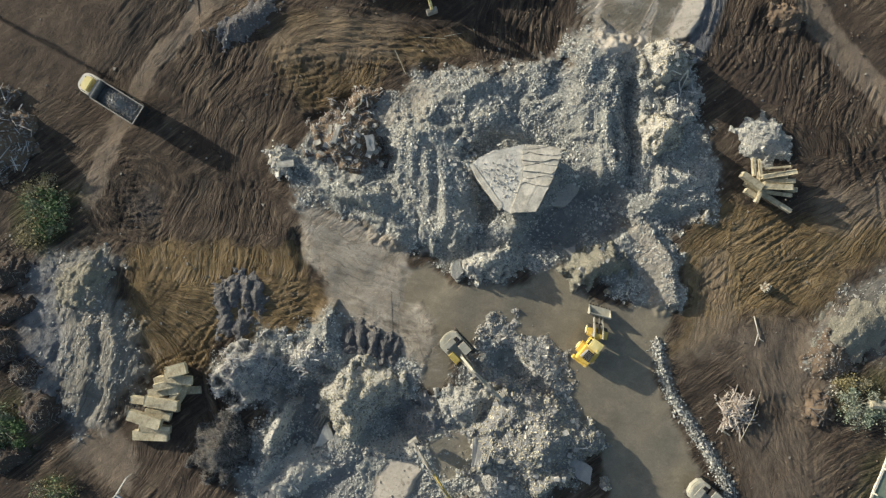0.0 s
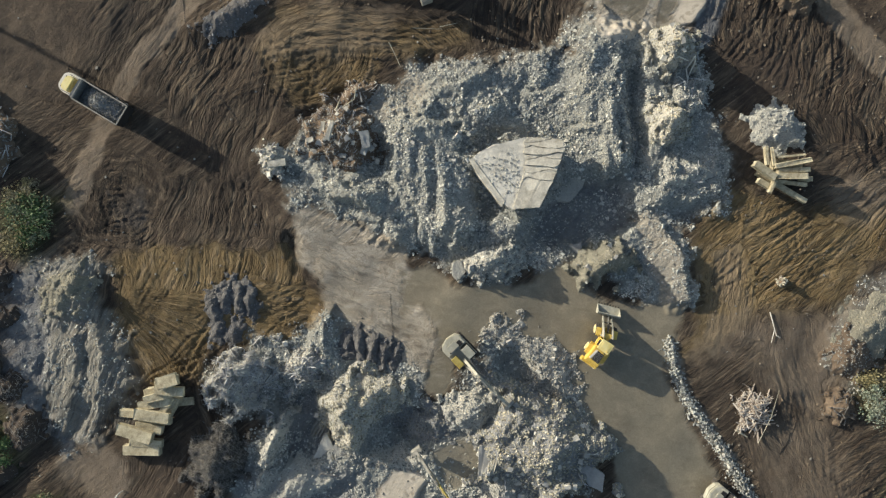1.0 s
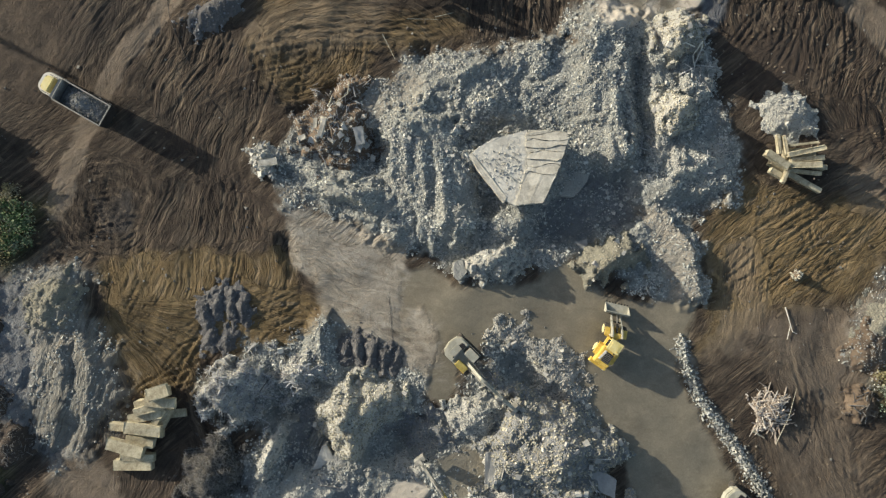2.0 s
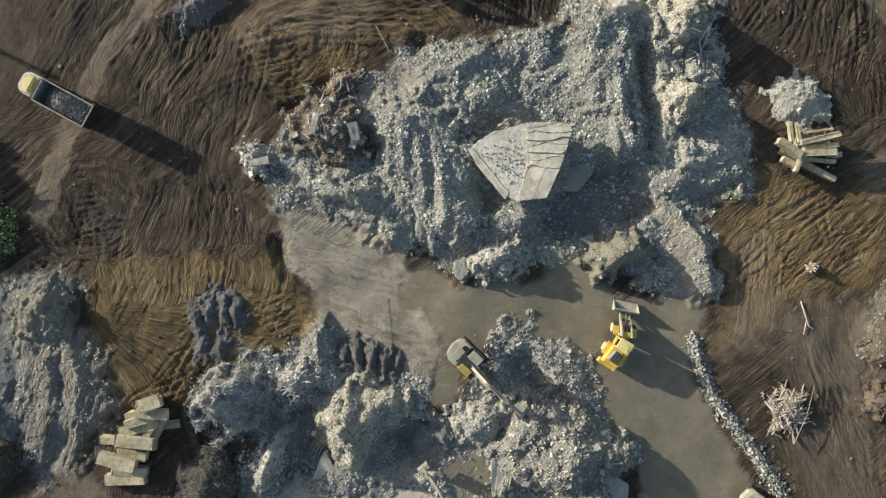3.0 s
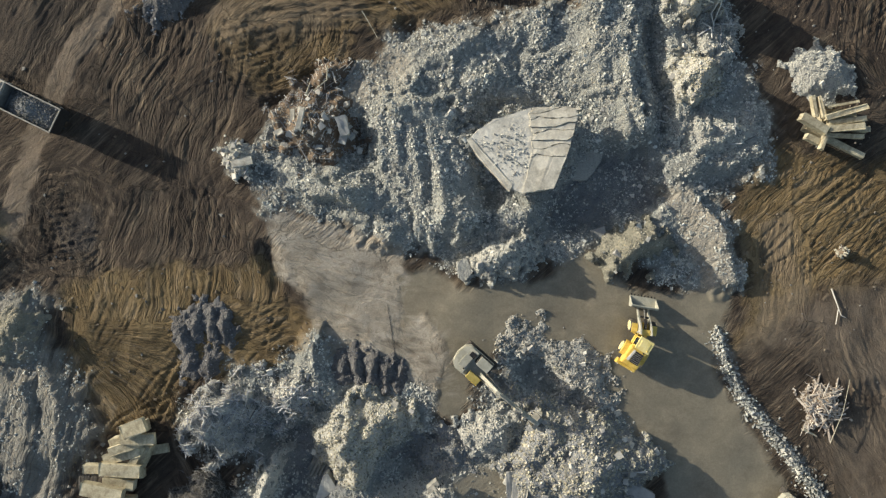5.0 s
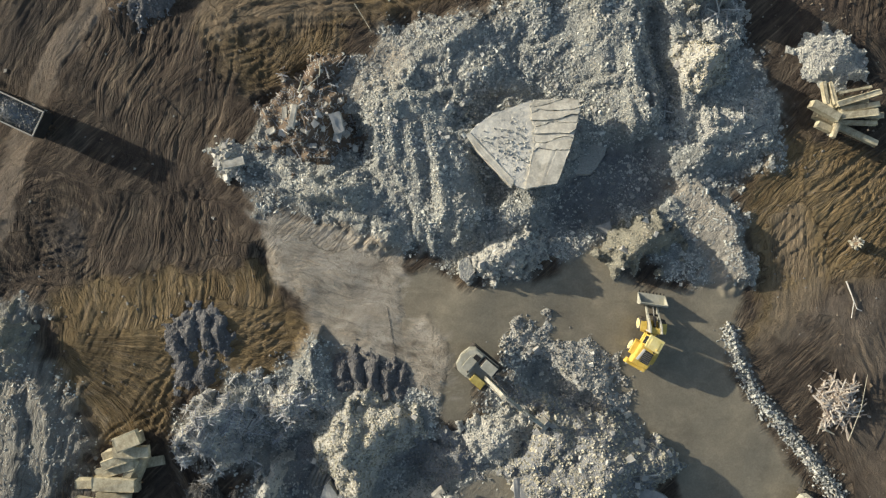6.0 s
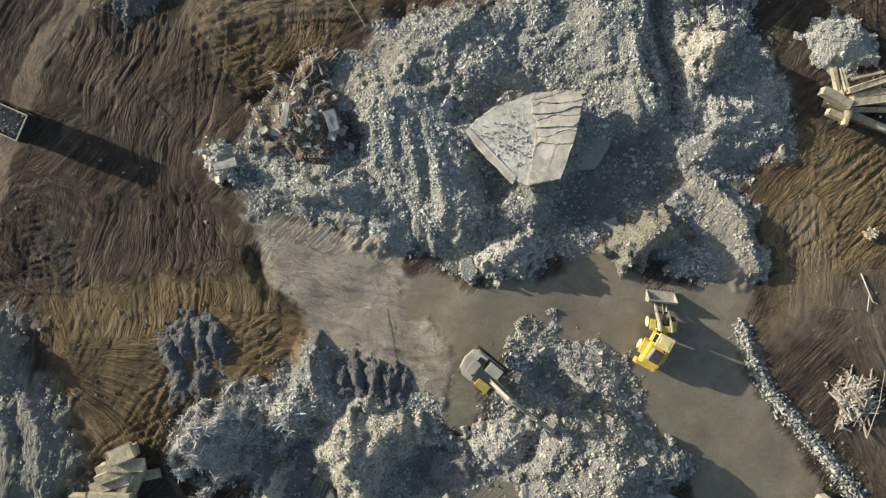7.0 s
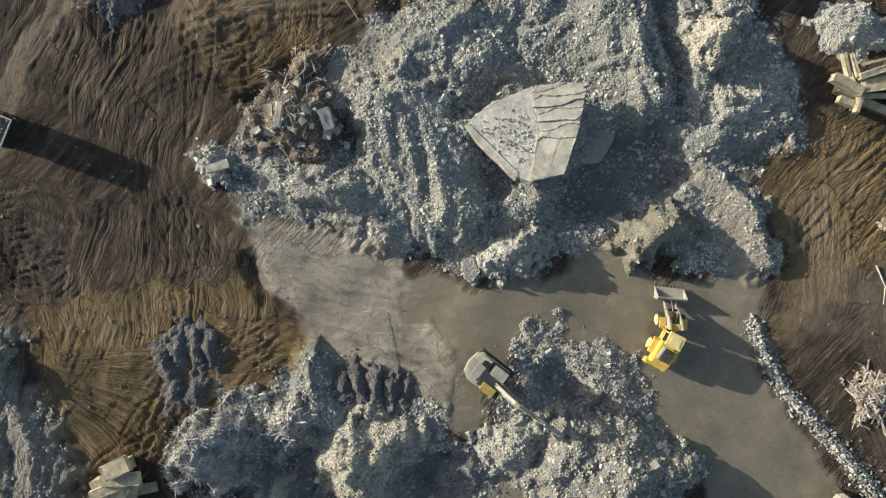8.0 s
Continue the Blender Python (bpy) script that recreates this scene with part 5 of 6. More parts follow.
    bm = rod(rod(bmesh.new(), (-0.95, 0.4, 0.5), (-0.95, 0.4, 2.4), 0.03, 8), (-1.25, 0.4, 0.5), (-1.25, 0.4, 2.4), 0.03, 8)
    for i in range(5):
        rod(bm, (-1.25, 0.4, 0.6 + 0.3 * i), (-0.95, 0.4, 0.6 + 0.3 * i), 0.025, 8)
    part("ladder", bm, M_YELLOW, t)
    # the front half, turned a little at the joint
    f = new("front_frame", None)
    turned = pose(0, 0.35, 0, 0, 0, 23)
    part("joint", rod(bmesh.new(), (0, 0.1, 0.6), (0, 0.1, 1.6), 0.22), M_DARK, f)
    bm = box(box(bmesh.new(), (0, 1.05, 1.1), (1.1, 1.7, 0.8), bevel=0.06), (0, 0.85, 1.95), (1.0, 0.7, 1.1), bevel=0.06)
    part("front_chassis", bm, M_YELLOW, f)
    for s in (-1, 1):
        w = wheel(f, s * 1.15, 1.35, 0.85, 0.66, M_RIM)
        bm = profile(bmesh.new(), [(0.55, 1.75), (0.75, 1.86), (1.7, 1.86), (1.75, 1.79), (0.6, 1.66)], s * 0.8, s * 1.45)
        part("front_fender", bm, M_YELLOW, f)
        bm = profile(bmesh.new(), [(0.6, 2.85), (1.4, 2.6), (3.0, 1.05), (3.9, 0.62), (3.9, 0.38), (2.9, 0.72), (1.3, 1.8), (0.6, 1.95)], s * 0.62 - 0.08, s * 0.62 + 0.08)
        part("lift_arm", bm, M_OLIVE, f, "dusty steel lift arm")
        part("lift_cylinder", rod(rod(bmesh.new(), (s * 0.42, 0.9, 1.2), (s * 0.42, 1.9, 1.25), 0.09), (s * 0.42, 1.9, 1.25), (s * 0.5, 2.7, 1.15), 0.05), M_STEEL, f)
    bm = profile(bmesh.new(), [(1.2, 2.35), (2.2, 2.1), (2.5, 1.7), (2.3, 1.55), (1.2, 2.0)], -0.09, 0.09)
    rod(bm, (-0.7, 2.6, 1.25), (0.7, 2.6, 1.25), 0.12)
    part("bell_crank", bm, M_DARK, f)
    part("tilt_cylinder", rod(bmesh.new(), (0, 0.6, 1.9), (0, 1.5, 2.25), 0.09), M_STEEL, f)
    part("tilt_link", rod(bmesh.new(), (0, 2.4, 1.6), (0, 3.7, 0.95), 0.05), M_STEEL, f)
    bm = profile(bmesh.new(), [(3.75, 0.25), (3.6, 0.7), (3.65, 1.15), (3.85, 1.45), (3.95, 1.42), (3.78, 1.1), (3.74, 0.72), (3.9, 0.34), (5.0, 0.24), (5.0, 0.16), (3.85, 0.15)], -1.55, 1.55)
    for s in (-1, 1):
        profile(bm, [(3.66, 0.2), (3.62, 1.15), (3.9, 1.45), (4.3, 1.0), (4.95, 0.26), (4.95, 0.15)], s * 1.55 - 0.03, s * 1.55 + 0.03)
    bucket = part("bucket", bm, M_OLIVE, f, "worn pale steel bucket")
    for i in range(8):
        part("tooth", box(bmesh.new(), (-1.4 + 0.4 * i, 5.08, 0.2), (0.12, 0.3, 0.08), bevel=0.02), M_DARK, bucket)
    for s in (-0.8, 0.8):
        part("headlight", box(bmesh.new(), (s, 0.75, 2.1), (0.24, 0.14, 0.2)), M_WHITEPAINT, f)
    for ob in list(f.children):
        m = turned @ Matrix.Translation(ob.location)
        ob.parent = t
        ob.matrix_basis = m
    bpy.data.objects.remove(f)
    t.matrix_basis = t.matrix_basis @ Matrix.Diagonal((0.84, 0.78, 0.92, 1))
    return t


def excavator(u, v, heading, label, paint=M_OLIVE, boom_mat=M_STEEL, reach=1.0, lift=0.0, stick_mat=None):
    t = stand("excavator", u, v, heading, label, "excavator", "excavators", lift)
    for s in (-1, 1):
        bm = profile(bmesh.new(), [(-1.9, 0.45), (-1.75, 0.12), (-1.45, 0.0), (1.45, 0.0), (1.75, 0.12), (1.9, 0.45), (1.75, 0.78), (1.45, 0.9), (-1.45, 0.9), (-1.75, 0.78)], s * 1.15 - 0.3, s * 1.15 + 0.3)
        for i in range(17):
            box(bm, (s * 1.15, -1.6 + 0.2 * i, 0.91), (0.62, 0.1, 0.06), bevel=0)
        part("track", bm, M_TYRE, t, "dusty crawler track")
        part("track_frame", box(bmesh.new(), (s * 0.82, 0, 0.5), (0.1, 3.0, 0.45)), M_YELLOW, t)
    part("undercarriage", rod(box(bmesh.new(), (0, 0, 0.6), (1.5, 1.6, 0.4)), (0, 0, 0.8), (0, 0, 1.1), 0.7, 20), M_DARK, t)
    h = part("house", plate(bmesh.new(), [(-1.3, 1.25), (-1.3, -1.5), (-0.95, -1.95), (0, -2.15), (0.95, -1.95), (1.3, -1.5), (1.3, 1.25)], 1.05, 1.75), paint, t)
    bm = plate(bmesh.new(), [(-1.28, -0.5), (-1.28, -1.5), (-0.95, -1.93), (0, -2.13), (0.95, -1.93), (1.28, -1.5), (1.28, -0.5)], 1.75, lambda x, y: 2.35 + 0.08 * y - 0.06 * abs(x))
    bmesh.ops.bevel(bm, geom=bm.edges[:], offset=0.09, segments=2, affect="EDGES")
    part("counterweight", bm, paint, h, "rounded dusty engine cover")
    part("hatch", box(bmesh.new(), (0.15, -1.1, 2.28), (1.3, 0.75, 0.1), bevel=0.03), M_OLIVE, h)
    part("grille", box(bmesh.new(), (-0.7, -0.9, 2.26), (0.5, 0.6, 0.08), bevel=0.02), M_DARK, h)
    part("exhaust_pipe", rod(bmesh.new(), (0.75, -0.8, 2.2), (0.75, -0.8, 2.7), 0.07), M_DARK, h)
    part("side_box", box(bmesh.new(), (0.9, 0.5, 2.0), (0.75, 1.3, 0.55), bevel=0.05), M_DULLYELLOW, h)
    cab = part("cab", box(bmesh.new(), (-0.8, 0.45, 2.4), (0.95, 1.6, 1.4), bevel=0.08, taper=(0.9, 0.85)), M_DARK, h, "dark glazed cab")
    part("cab_roof", box(bmesh.new(), (-0.8, 0.35, 3.12), (0.92, 1.35, 0.1), bevel=0.04), paint, cab)
    part("window", box(bmesh.new(), (-0.8, 1.22, 2.45), (0.75, 0.05, 1.0), (7, 0, 0), 0.01), M_GLASS, cab)
    part("handrail", rod(rod(bmesh.new(), (1.2, 1.1, 1.8), (1.2, 1.1, 2.7), 0.03, 8), (1.2, 1.1, 2.7), (1.2, 0.1, 2.7), 0.03, 8), M_YELLOW, h)
    # boom, stick and bucket
    k = reach
    bm = profile(bmesh.new(), [(0.7, 1.5), (0.8, 2.1), (2.4 * k, 3.75), (3.1 * k, 3.8), (5.0 * k, 2.85), (5.0 * k, 2.5), (3.0 * k, 3.2), (2.6 * k, 3.15), (1.2, 1.5)], 0.05, 0.37)
    bmesh.ops.bevel(bm, geom=bm.edges[:], offset=0.03, segments=1, affect="EDGES")
    boom = part("boom", bm, boom_mat, t, "long arched boom")
    for s in (-0.1, 0.52):
        part("boom_cylinder", rod(rod(bmesh.new(), (s, 1.1, 1.5), (s, 1.9 * k, 2.4), 0.09), (s, 1.9 * k, 2.4), (s, 2.7 * k, 3.3), 0.05), M_STEEL, boom)
    part("stick_cylinder", rod(rod(bmesh.new(), (0.21, 2.7 * k, 3.95), (0.21, 3.9 * k, 3.75), 0.09), (0.21, 3.9 * k, 3.75), (0.21, 4.9 * k, 3.3), 0.05), M_STEEL, boom)
    bm = profile(bmesh.new(), [(4.6 * k, 3.25), (5.1 * k, 3.2), (7.3 * k, 1.9), (7.2 * k, 1.6), (6.8 * k, 1.75), (4.7 * k, 2.6)], 0.06, 0.36)
    stick = part("stick", bm, stick_mat or boom_mat, t, "straight dusty stick")
    part("bucket_cylinder", rod(rod(bmesh.new(), (0.21, 5.2 * k, 3.3), (0.21, 6.2 * k, 2.4), 0.07), (0.21, 6.2 * k, 2.4), (0.21, 7.0 * k, 2.2), 0.04), M_STEEL, stick)
    y0 = 7.2 * k
    bm = profile(bmesh.new(), [(y0 - 0.2, 1.2), (y0 + 0.25, 1.1), (y0 + 0.4, 0.5), (y0 + 0.1, 0.05), (y0 - 0.5, -0.1), (y0 - 0.52, -0.04), (y0 + 0.05, 0.12), (y0 + 0.3, 0.52), (y0 + 0.18, 1.0)], -0.38, 0.8)
    for x in (-0.38, 0.8):
        profile(bm, [(y0 - 0.2, 1.2), (y0 + 0.25, 1.1), (y0 + 0.4, 0.5), (y0 + 0.1, 0.05), (y0 - 0.5, -0.1)], x - 0.03, x + 0.03)
    bucket = part("bucket", bm, M_STEEL, t, "worn steel bucket")
    bucket.location.z = 0.6
    for i in range(5):
        part("tooth", box(bmesh.new(), (-0.3 + 0.26 * i, y0 - 0.62, -0.1), (0.1, 0.28, 0.07), bevel=0.01), M_DARK, bucket)
    return t


def dump_truck():
    t = stand("dump_truck", 220, 184, 148, "cream-cabbed dump truck with a load of dark gravel", "dump truck")
    part("chassis", box(box(bmesh.new(), (-0.42, -0.3, 0.95), (0.2, 8.4, 0.3)), (0.42, -0.3, 0.95), (0.2, 8.4, 0.3)), M_DARK, t)
    for y in (3.0, -1.6, -3.0):
        for s in (-1, 1):
            wheel(t, s * 1.02, y, 0.52, 0.4 if y > 0 else 0.55, M_WHITEPAINT)
    bm = plate(bmesh.new(), [(-1.2, 2.35), (1.2, 2.35), (1.22, 3.8), (1.0, 4.35), (0.6, 4.62), (-0.6, 4.62), (-1.0, 4.35), (-1.22, 3.8)], 0.75, 1.9)
    bmesh.ops.bevel(bm, geom=bm.edges[:], offset=0.08, segments=2, affect="EDGES")
    cab = part("cab", bm, M_WHITEPAINT, t, "rounded pale cab")
    bm = plate(bmesh.new(), [(-0.85, 2.5), (0.85, 2.5), (0.9, 3.2), (0.6, 3.6), (-0.6, 3.6), (-0.9, 3.2)], 1.85, lambda x, y: 2.95 - 0.04 * abs(x) - 0.25 * max(0, y - 3.5))
    bmesh.ops.bevel(bm, geom=bm.edges[:], offset=0.12, segments=2, affect="EDGES")
    roof = part("cab_roof", bm, M_CREAMPAINT, cab, "cream-yellow cab roof")
    part("windscreen", box(bmesh.new(), (0, 3.76, 2.3), (1.4, 0.06, 0.6), (14, 0, 0), 0.02), M_GLASS, cab)
    for s in (-1, 1):
        part("side_window", box(bmesh.new(), (s * 1.0, 3.0, 2.35), (0.05, 0.7, 0.6), bevel=0.02), M_GLASS, cab)
        part("mirror", box(rod(bmesh.new(), (s * 1.1, 3.9, 2.2), (s * 1.4, 4.1, 2.2), 0.02, 6), (s * 1.42, 4.1, 2.2), (0.1, 0.16, 0.45)), M_DARK, cab)
        part("headlight", box(bmesh.new(), (s * 0.85, 4.5, 1.1), (0.3, 0.14, 0.2), (0, 0, -s * 32)), M_GLASS, cab)
    part("engine_deck", box(box(box(bmesh.new(), (0, 2.1, 1.4), (1.9, 0.5, 0.7)), (-0.7, 2.1, 1.9), (0.35, 0.4, 0.6)), (0.75, 2.05, 1.8), (0.3, 0.3, 0.9)), M_DARK, t, "dark gap with tanks and pipes")
    bed = part("bed_floor", box(bmesh.new(), (0, -1.45, 1.3), (2.4, 6.2, 0.2)), M_DARK, t)
    for s in (-1, 1):
        bm = box(bmesh.new(), (s * 1.22, -1.45, 2.05), (0.08, 6.2, 1.5), bevel=0.015)
        for i in range(6):
            box(bm, (s * 1.28, -4.2 + 1.1 * i, 2.0), (0.08, 0.1, 1.4), bevel=0.01)
        side = part("bed_side", bm, M_DARK, t)
        part("top_rail", box(bmesh.new(), (s * 1.24, -1.45, 2.82), (0.14, 6.3, 0.09), bevel=0.02), M_STEEL, side, "worn bright rail")
    side = part("tailgate", box(bmesh.new(), (0, -4.55, 2.05), (2.4, 0.08, 1.5), bevel=0.015), M_DARK, t)
    part("top_rail", box(bmesh.new(), (0, -4.56, 2.82), (2.5, 0.14, 0.09), bevel=0.02), M_STEEL, side, "worn bright rail")
    front = part("headboard", box(bmesh.new(), (0, 1.62, 2.15), (2.4, 0.1, 1.7), bevel=0.015), M_STEEL, t)
    part("spill_plate", box(bmesh.new(), (0, 1.72, 2.9), (2.3, 0.5, 0.06), (14, 0, 0), 0.01), M_STEEL, front, "dusty spill plate")
    # the gravel load
    ax, ay = np.linspace(-1.17, 1.17, 26), np.linspace(-4.5, 1.55, 60)
    x, y = np.meshgrid(ax, ay)
    z = 2.15 + 0.75 * np.exp(-((x / 1.0) ** 2 + ((y + 1.2) / 1.5) ** 2)) + 0.3 * np.exp(-((x + 0.2) ** 2 + ((y + 3.4) / 1.0) ** 2)) - 0.5 * smooth(0.2, 1.3, y) + 0.08 * fbm(x * 2, y * 2, 3, 5)
    part("gravel_load", quick_mesh("gravel_load", np.stack([x, y, z], -1).reshape(-1, 3), sheet_quads(*x.shape), M_DARKCORE, True), M_DARKCORE, t, "heaped dark gravel")
    px, py = RNG.uniform(-1.1, 1.1, 900), RNG.uniform(-4.4, 1.4, 900)
    pz = 2.18 + 0.75 * np.exp(-((px / 1.0) ** 2 + ((py + 1.2) / 1.5) ** 2)) + 0.3 * np.exp(-((px + 0.2) ** 2 + ((py + 3.4) / 1.0) ** 2)) - 0.5 * smooth(0.2, 1.3, py)
    tagged(part("gravel", heap_of_pieces("gravel", np.stack([px, py, pz], -1), sizes(900, 0.05, 0.2), M_GREYRUB), M_GREYRUB, t), kind="stuff")
    t.matrix_basis = t.matrix_basis @ Matrix.Diagonal((0.96, 0.92, 1, 1))
    return t


wheel_loader()
excavator(808, 610, -47, "dusty grey and yellow excavator digging in a rubble heap", boom_mat=M_OLIVE, reach=1.1, lift=0.7)
excavator(824, 902, 126, "yellow-boomed excavator standing among rubble", M_OLIVE, M_DULLYELLOW, 1.5, stick_mat=M_STEEL)
excavator(1237, 868, -40, "grey excavator standing at the end of the wet road")
excavator(748, -26, -70, "cream-yellow excavator standing on dark earth", M_CREAMPAINT, M_CREAMPAINT, 0.55)
dump_truck()

# ---- slabs, beams, plants and small things ----
def rough_slab(bm, cuts=2, amount=0.05, seed=0):
    """Breaks the straight edges of a plate."""
    bmesh.ops.subdivide_edges(bm, edges=bm.edges[:], cuts=cuts, use_grid_fill=True)
    rng = random.Random(seed)
    for v in bm.verts:
        v.co += Vector((rng.uniform(-amount, amount), rng.uniform(-amount, amount), rng.uniform(-amount, amount) * 0.5))
    return bm


def broken_slab():
    """The great fan-shaped piece of floor that lies on the rubble."""
    ox, oy = P(915, 315, 2.0)
    oz = ground_z(ox, oy)
    t = new("concrete_slab")
    t.location = (ox, oy, oz)
    tagged(t, "large fan-shaped broken concrete slab lying tilted on rubble", "concrete slab")
    q = lambda u, v: tuple(a - b for a, b in zip(P(u, v, 2.0), (ox, oy)))
    hi = lambda x, y: 2.2 + 0.055 * x - 0.02 * y
    lo = lambda x, y: hi(x, y) - 0.55
    body = part("slab_body", rough_slab(plate(bmesh.new(), [q(*p) for p in ((833, 293), (848, 280), (872, 268), (905, 262), (926, 257), (928, 302), (914, 348), (902, 378), (888, 370), (870, 347), (850, 320))], lo, hi), 3, 0.05, 3), M_CONCRETE, t)
    part("slab_edge", rough_slab(plate(bmesh.new(), [q(*p) for p in ((830, 293), (836, 290), (862, 326), (889, 364), (884, 372), (848, 324))], lambda x, y: lo(x, y) - 0.3, lambda x, y: hi(x, y) + 0.08), 3, 0.04, 4), M_CLEANCON, t, "bright broken edge")
    # the smooth eastern part, cracked into bands
    west = [(928, 257), (922, 266), (924, 275), (921, 285), (926, 295), (921, 304), (922, 315), (918, 328), (902, 378)]
    east = [(966, 260), (990, 266), (991, 276), (987, 286), (984, 296), (980, 306), (976, 317), (969, 332), (946, 376)]
    for a, b, c in zip(range(8), range(1, 9), range(8)):
        for side, (l, r) in enumerate(((west, east),)):
            g = 0.3
            crack = lambda i, f, d: (l[i][0] + g + (r[i][0] - l[i][0] - 2 * g) * f, l[i][1] + (r[i][1] - l[i][1]) * f + d + ((3.4 * math.sin(2.4 * i + 3 * f) + 1.2 * math.sin(9 * f + 5 * i)) if 0 < f < 1 and 0 < i < 8 else 0))
            pts = [crack(a, f, g) for f in (0, 0.18, 0.36, 0.54, 0.72, 0.86, 1)] + [crack(b, f, -g) for f in (1, 0.86, 0.72, 0.54, 0.36, 0.18, 0)]
            k = 0.05 * ((c * 7 + side * 3) % 5) / 4
            north = max(q(*p)[1] for p in pts)
            bm = rough_slab(plate(bmesh.new(), [q(*p) for p in pts], lambda x, y: lo(x, y) - 0.1, lambda x, y: hi(x, y) + 0.03 + k + min(0.11, 0.1 * (north - y) + 0.02 * math.sin(3 * x + c))), 3, 0.045, c + 10 * side)
            part("panel", bm, M_CLEANCON, t)
    # rubble that has slid over its western half
    rng = np.random.RandomState(5)
    tri = [q(*p) for p in ((838, 293), (912, 265), (918, 345), (888, 362))]
    w = rng.dirichlet((0.8, 0.8, 0.8, 0.8), 260)
    xy = w @ np.array(tri)
    pos = np.stack([xy[:, 0], xy[:, 1], [hi(*p) + 0.03 for p in xy]], -1)
    tagged(part("rubble_cover", heap_of_pieces("rubble_cover", pos, sizes(len(pos), 0.05, 0.22), M_RUBBLE), M_RUBBLE, t), kind="stuff")
    # what carries it
    bm = plate(bmesh.new(), [q(*p) for p in ((846, 296), (905, 270), (975, 272), (964, 312), (930, 362), (892, 360))], -1.2, lambda x, y: lo(x, y) - 0.08)
    part("rubble_bed", rough_slab(bm, 3, 0.12, 9), M_CORE, t)


def flat_slab(name, label, pts, z, tilt, thick, mat, seed, h=0.8):
    """A broken plate: plan outline, height over ground and slope."""
    cu, cv = sum(p[0] for p in pts) / len(pts), sum(p[1] for p in pts) / len(pts)
    ox, oy = P(cu, cv, h)
    t = new(name)
    t.location = (ox, oy, ground_z(ox, oy))
    tagged(t, label, "concrete slab")
    q = [tuple(a - b for a, b in zip(P(u, v, h), (ox, oy))) for u, v in pts]
    top = lambda x, y: z + tilt[0] * x + tilt[1] * y
    part("slab_body", rough_slab(plate(bmesh.new(), q, lambda x, y: top(x, y) - thick, top), 2, 0.06, seed), mat, t)
    return t


broken_slab()
flat_slab("concrete_slab", "grey concrete slab lying in the shade of a larger one", [(1000, 290), (1035, 292), (1040, 312), (1028, 340), (1005, 366), (975, 362)], 0.3, (-0.12, 0.1), 0.9, M_CORE, 21)
flat_slab("concrete_slab", "small pale slab half buried in rubble", [(574, 754), (580, 752), (597, 790), (556, 792)], 0.6, (-0.1, 0.06), 1.2, M_CONCRETE, 23)
flat_slab("concrete_slab", "pale broken slab at the foot of a heap", [(1015, 805), (1045, 825), (1040, 852), (1018, 842), (1004, 818)], 0.9, (0.1, -0.15), 0.9, M_SHADECON, 24)
flat_slab("concrete_slab", "bright block at the edge of the wet road", [(1000, 440), (1022, 436), (1026, 452), (1006, 458)], 0.8, (0, 0), 1.0, M_SHADECON, 25)
flat_slab("concrete_slab", "white block at the corner of a heap", [(798, 466), (812, 460), (820, 482), (806, 496), (798, 488)], 0.8, (-0.05, 0.05), 1.2, M_CORE, 26)
flat_slab("concrete_slab", "upright blue-grey panel in a demolition heap", [(646, 242), (662, 240), (664, 266), (652, 270)], 2.6, (-0.1, 0.1), 1.2, M_SHADECON, 27, 2.4)
flat_slab("concrete_slab", "broken board leaning at the foot of a heap", [(838, 772), (850, 770), (844, 822), (834, 822)], 1.2, (-0.2, 0.0), 0.9, M_SHADECON, 28, 1.0)


def beam(u, v, length, width, thick, angle, z, tip=0.0, roll=0.0, group="", name="concrete_beam", label="", mat=None, seed=0):
    """One long squared block with worn arrises."""
    x, y = P(u, v, z)
    bm = box(bmesh.new(), (0, 0, 0), (length, width, thick), bevel=0.06)
    rng = random.Random(seed)
    for w in bm.verts:
        w.co += Vector([rng.uniform(-0.06, 0.06) for _ in range(3)])
    me = bpy.data.meshes.new(name)
    bm.to_mesh(me)
    bm.free()
    me.materials.append(mat or M_BEAM)
    ob = new(name, me)
    ob.matrix_basis = pose(x, y, ground_z(x, y) + z, roll, tip, angle)
    return tagged(ob, label or "weathered cream-yellow block lying in a stack", "beam", group)


BW = "cream blocks in the western stack"
for k, (u, v, l, w, th, a, z) in enumerate((
        (278, 764, 4.2, 1.3, 0.8, 2, 0.4), (285, 752, 3.6, 1.0, 0.7, -4, 0.5), (267, 736, 4.0, 1.4, 0.8, -18, 1.5), (300, 715, 3.6, 1.0, 0.7, -8, 0.5),
        (296, 708, 3.9, 1.35, 0.8, -8, 1.7), (262, 704, 2.6, 1.0, 0.7, -6, 1.0), (318, 695, 2.6, 0.9, 0.7, 58, 1.4), (300, 688, 3.6, 1.1, 0.5, 12, 1.5),
        (308, 676, 3.4, 1.0, 0.4, 14, 1.9), (325, 667, 3.2, 1.2, 0.4, -6, 2.2), (322, 651, 2.3, 1.6, 0.5, 12, 2.7), (326, 692, 2.6, 1.4, 1.5, 60, 0.75), (321, 654, 1.8, 1.2, 2.2, 12, 1.2), (310, 684, 2.4, 1.3, 1.4, 12, 0.75),
        (350, 686, 2.0, 1.0, 0.3, 6, 0.1), (304, 668, 2.4, 1.3, 1.2, 12, 0.7), (290, 728, 3.0, 1.2, 0.8, -12, 0.7))):
    beam(u, v, l, w * 0.85, th, a + (k * 37 % 7 - 3), z, (k * 13 % 5 - 2) * 1.5, group=BW, seed=k)
BE = "cream beams in the eastern stack"
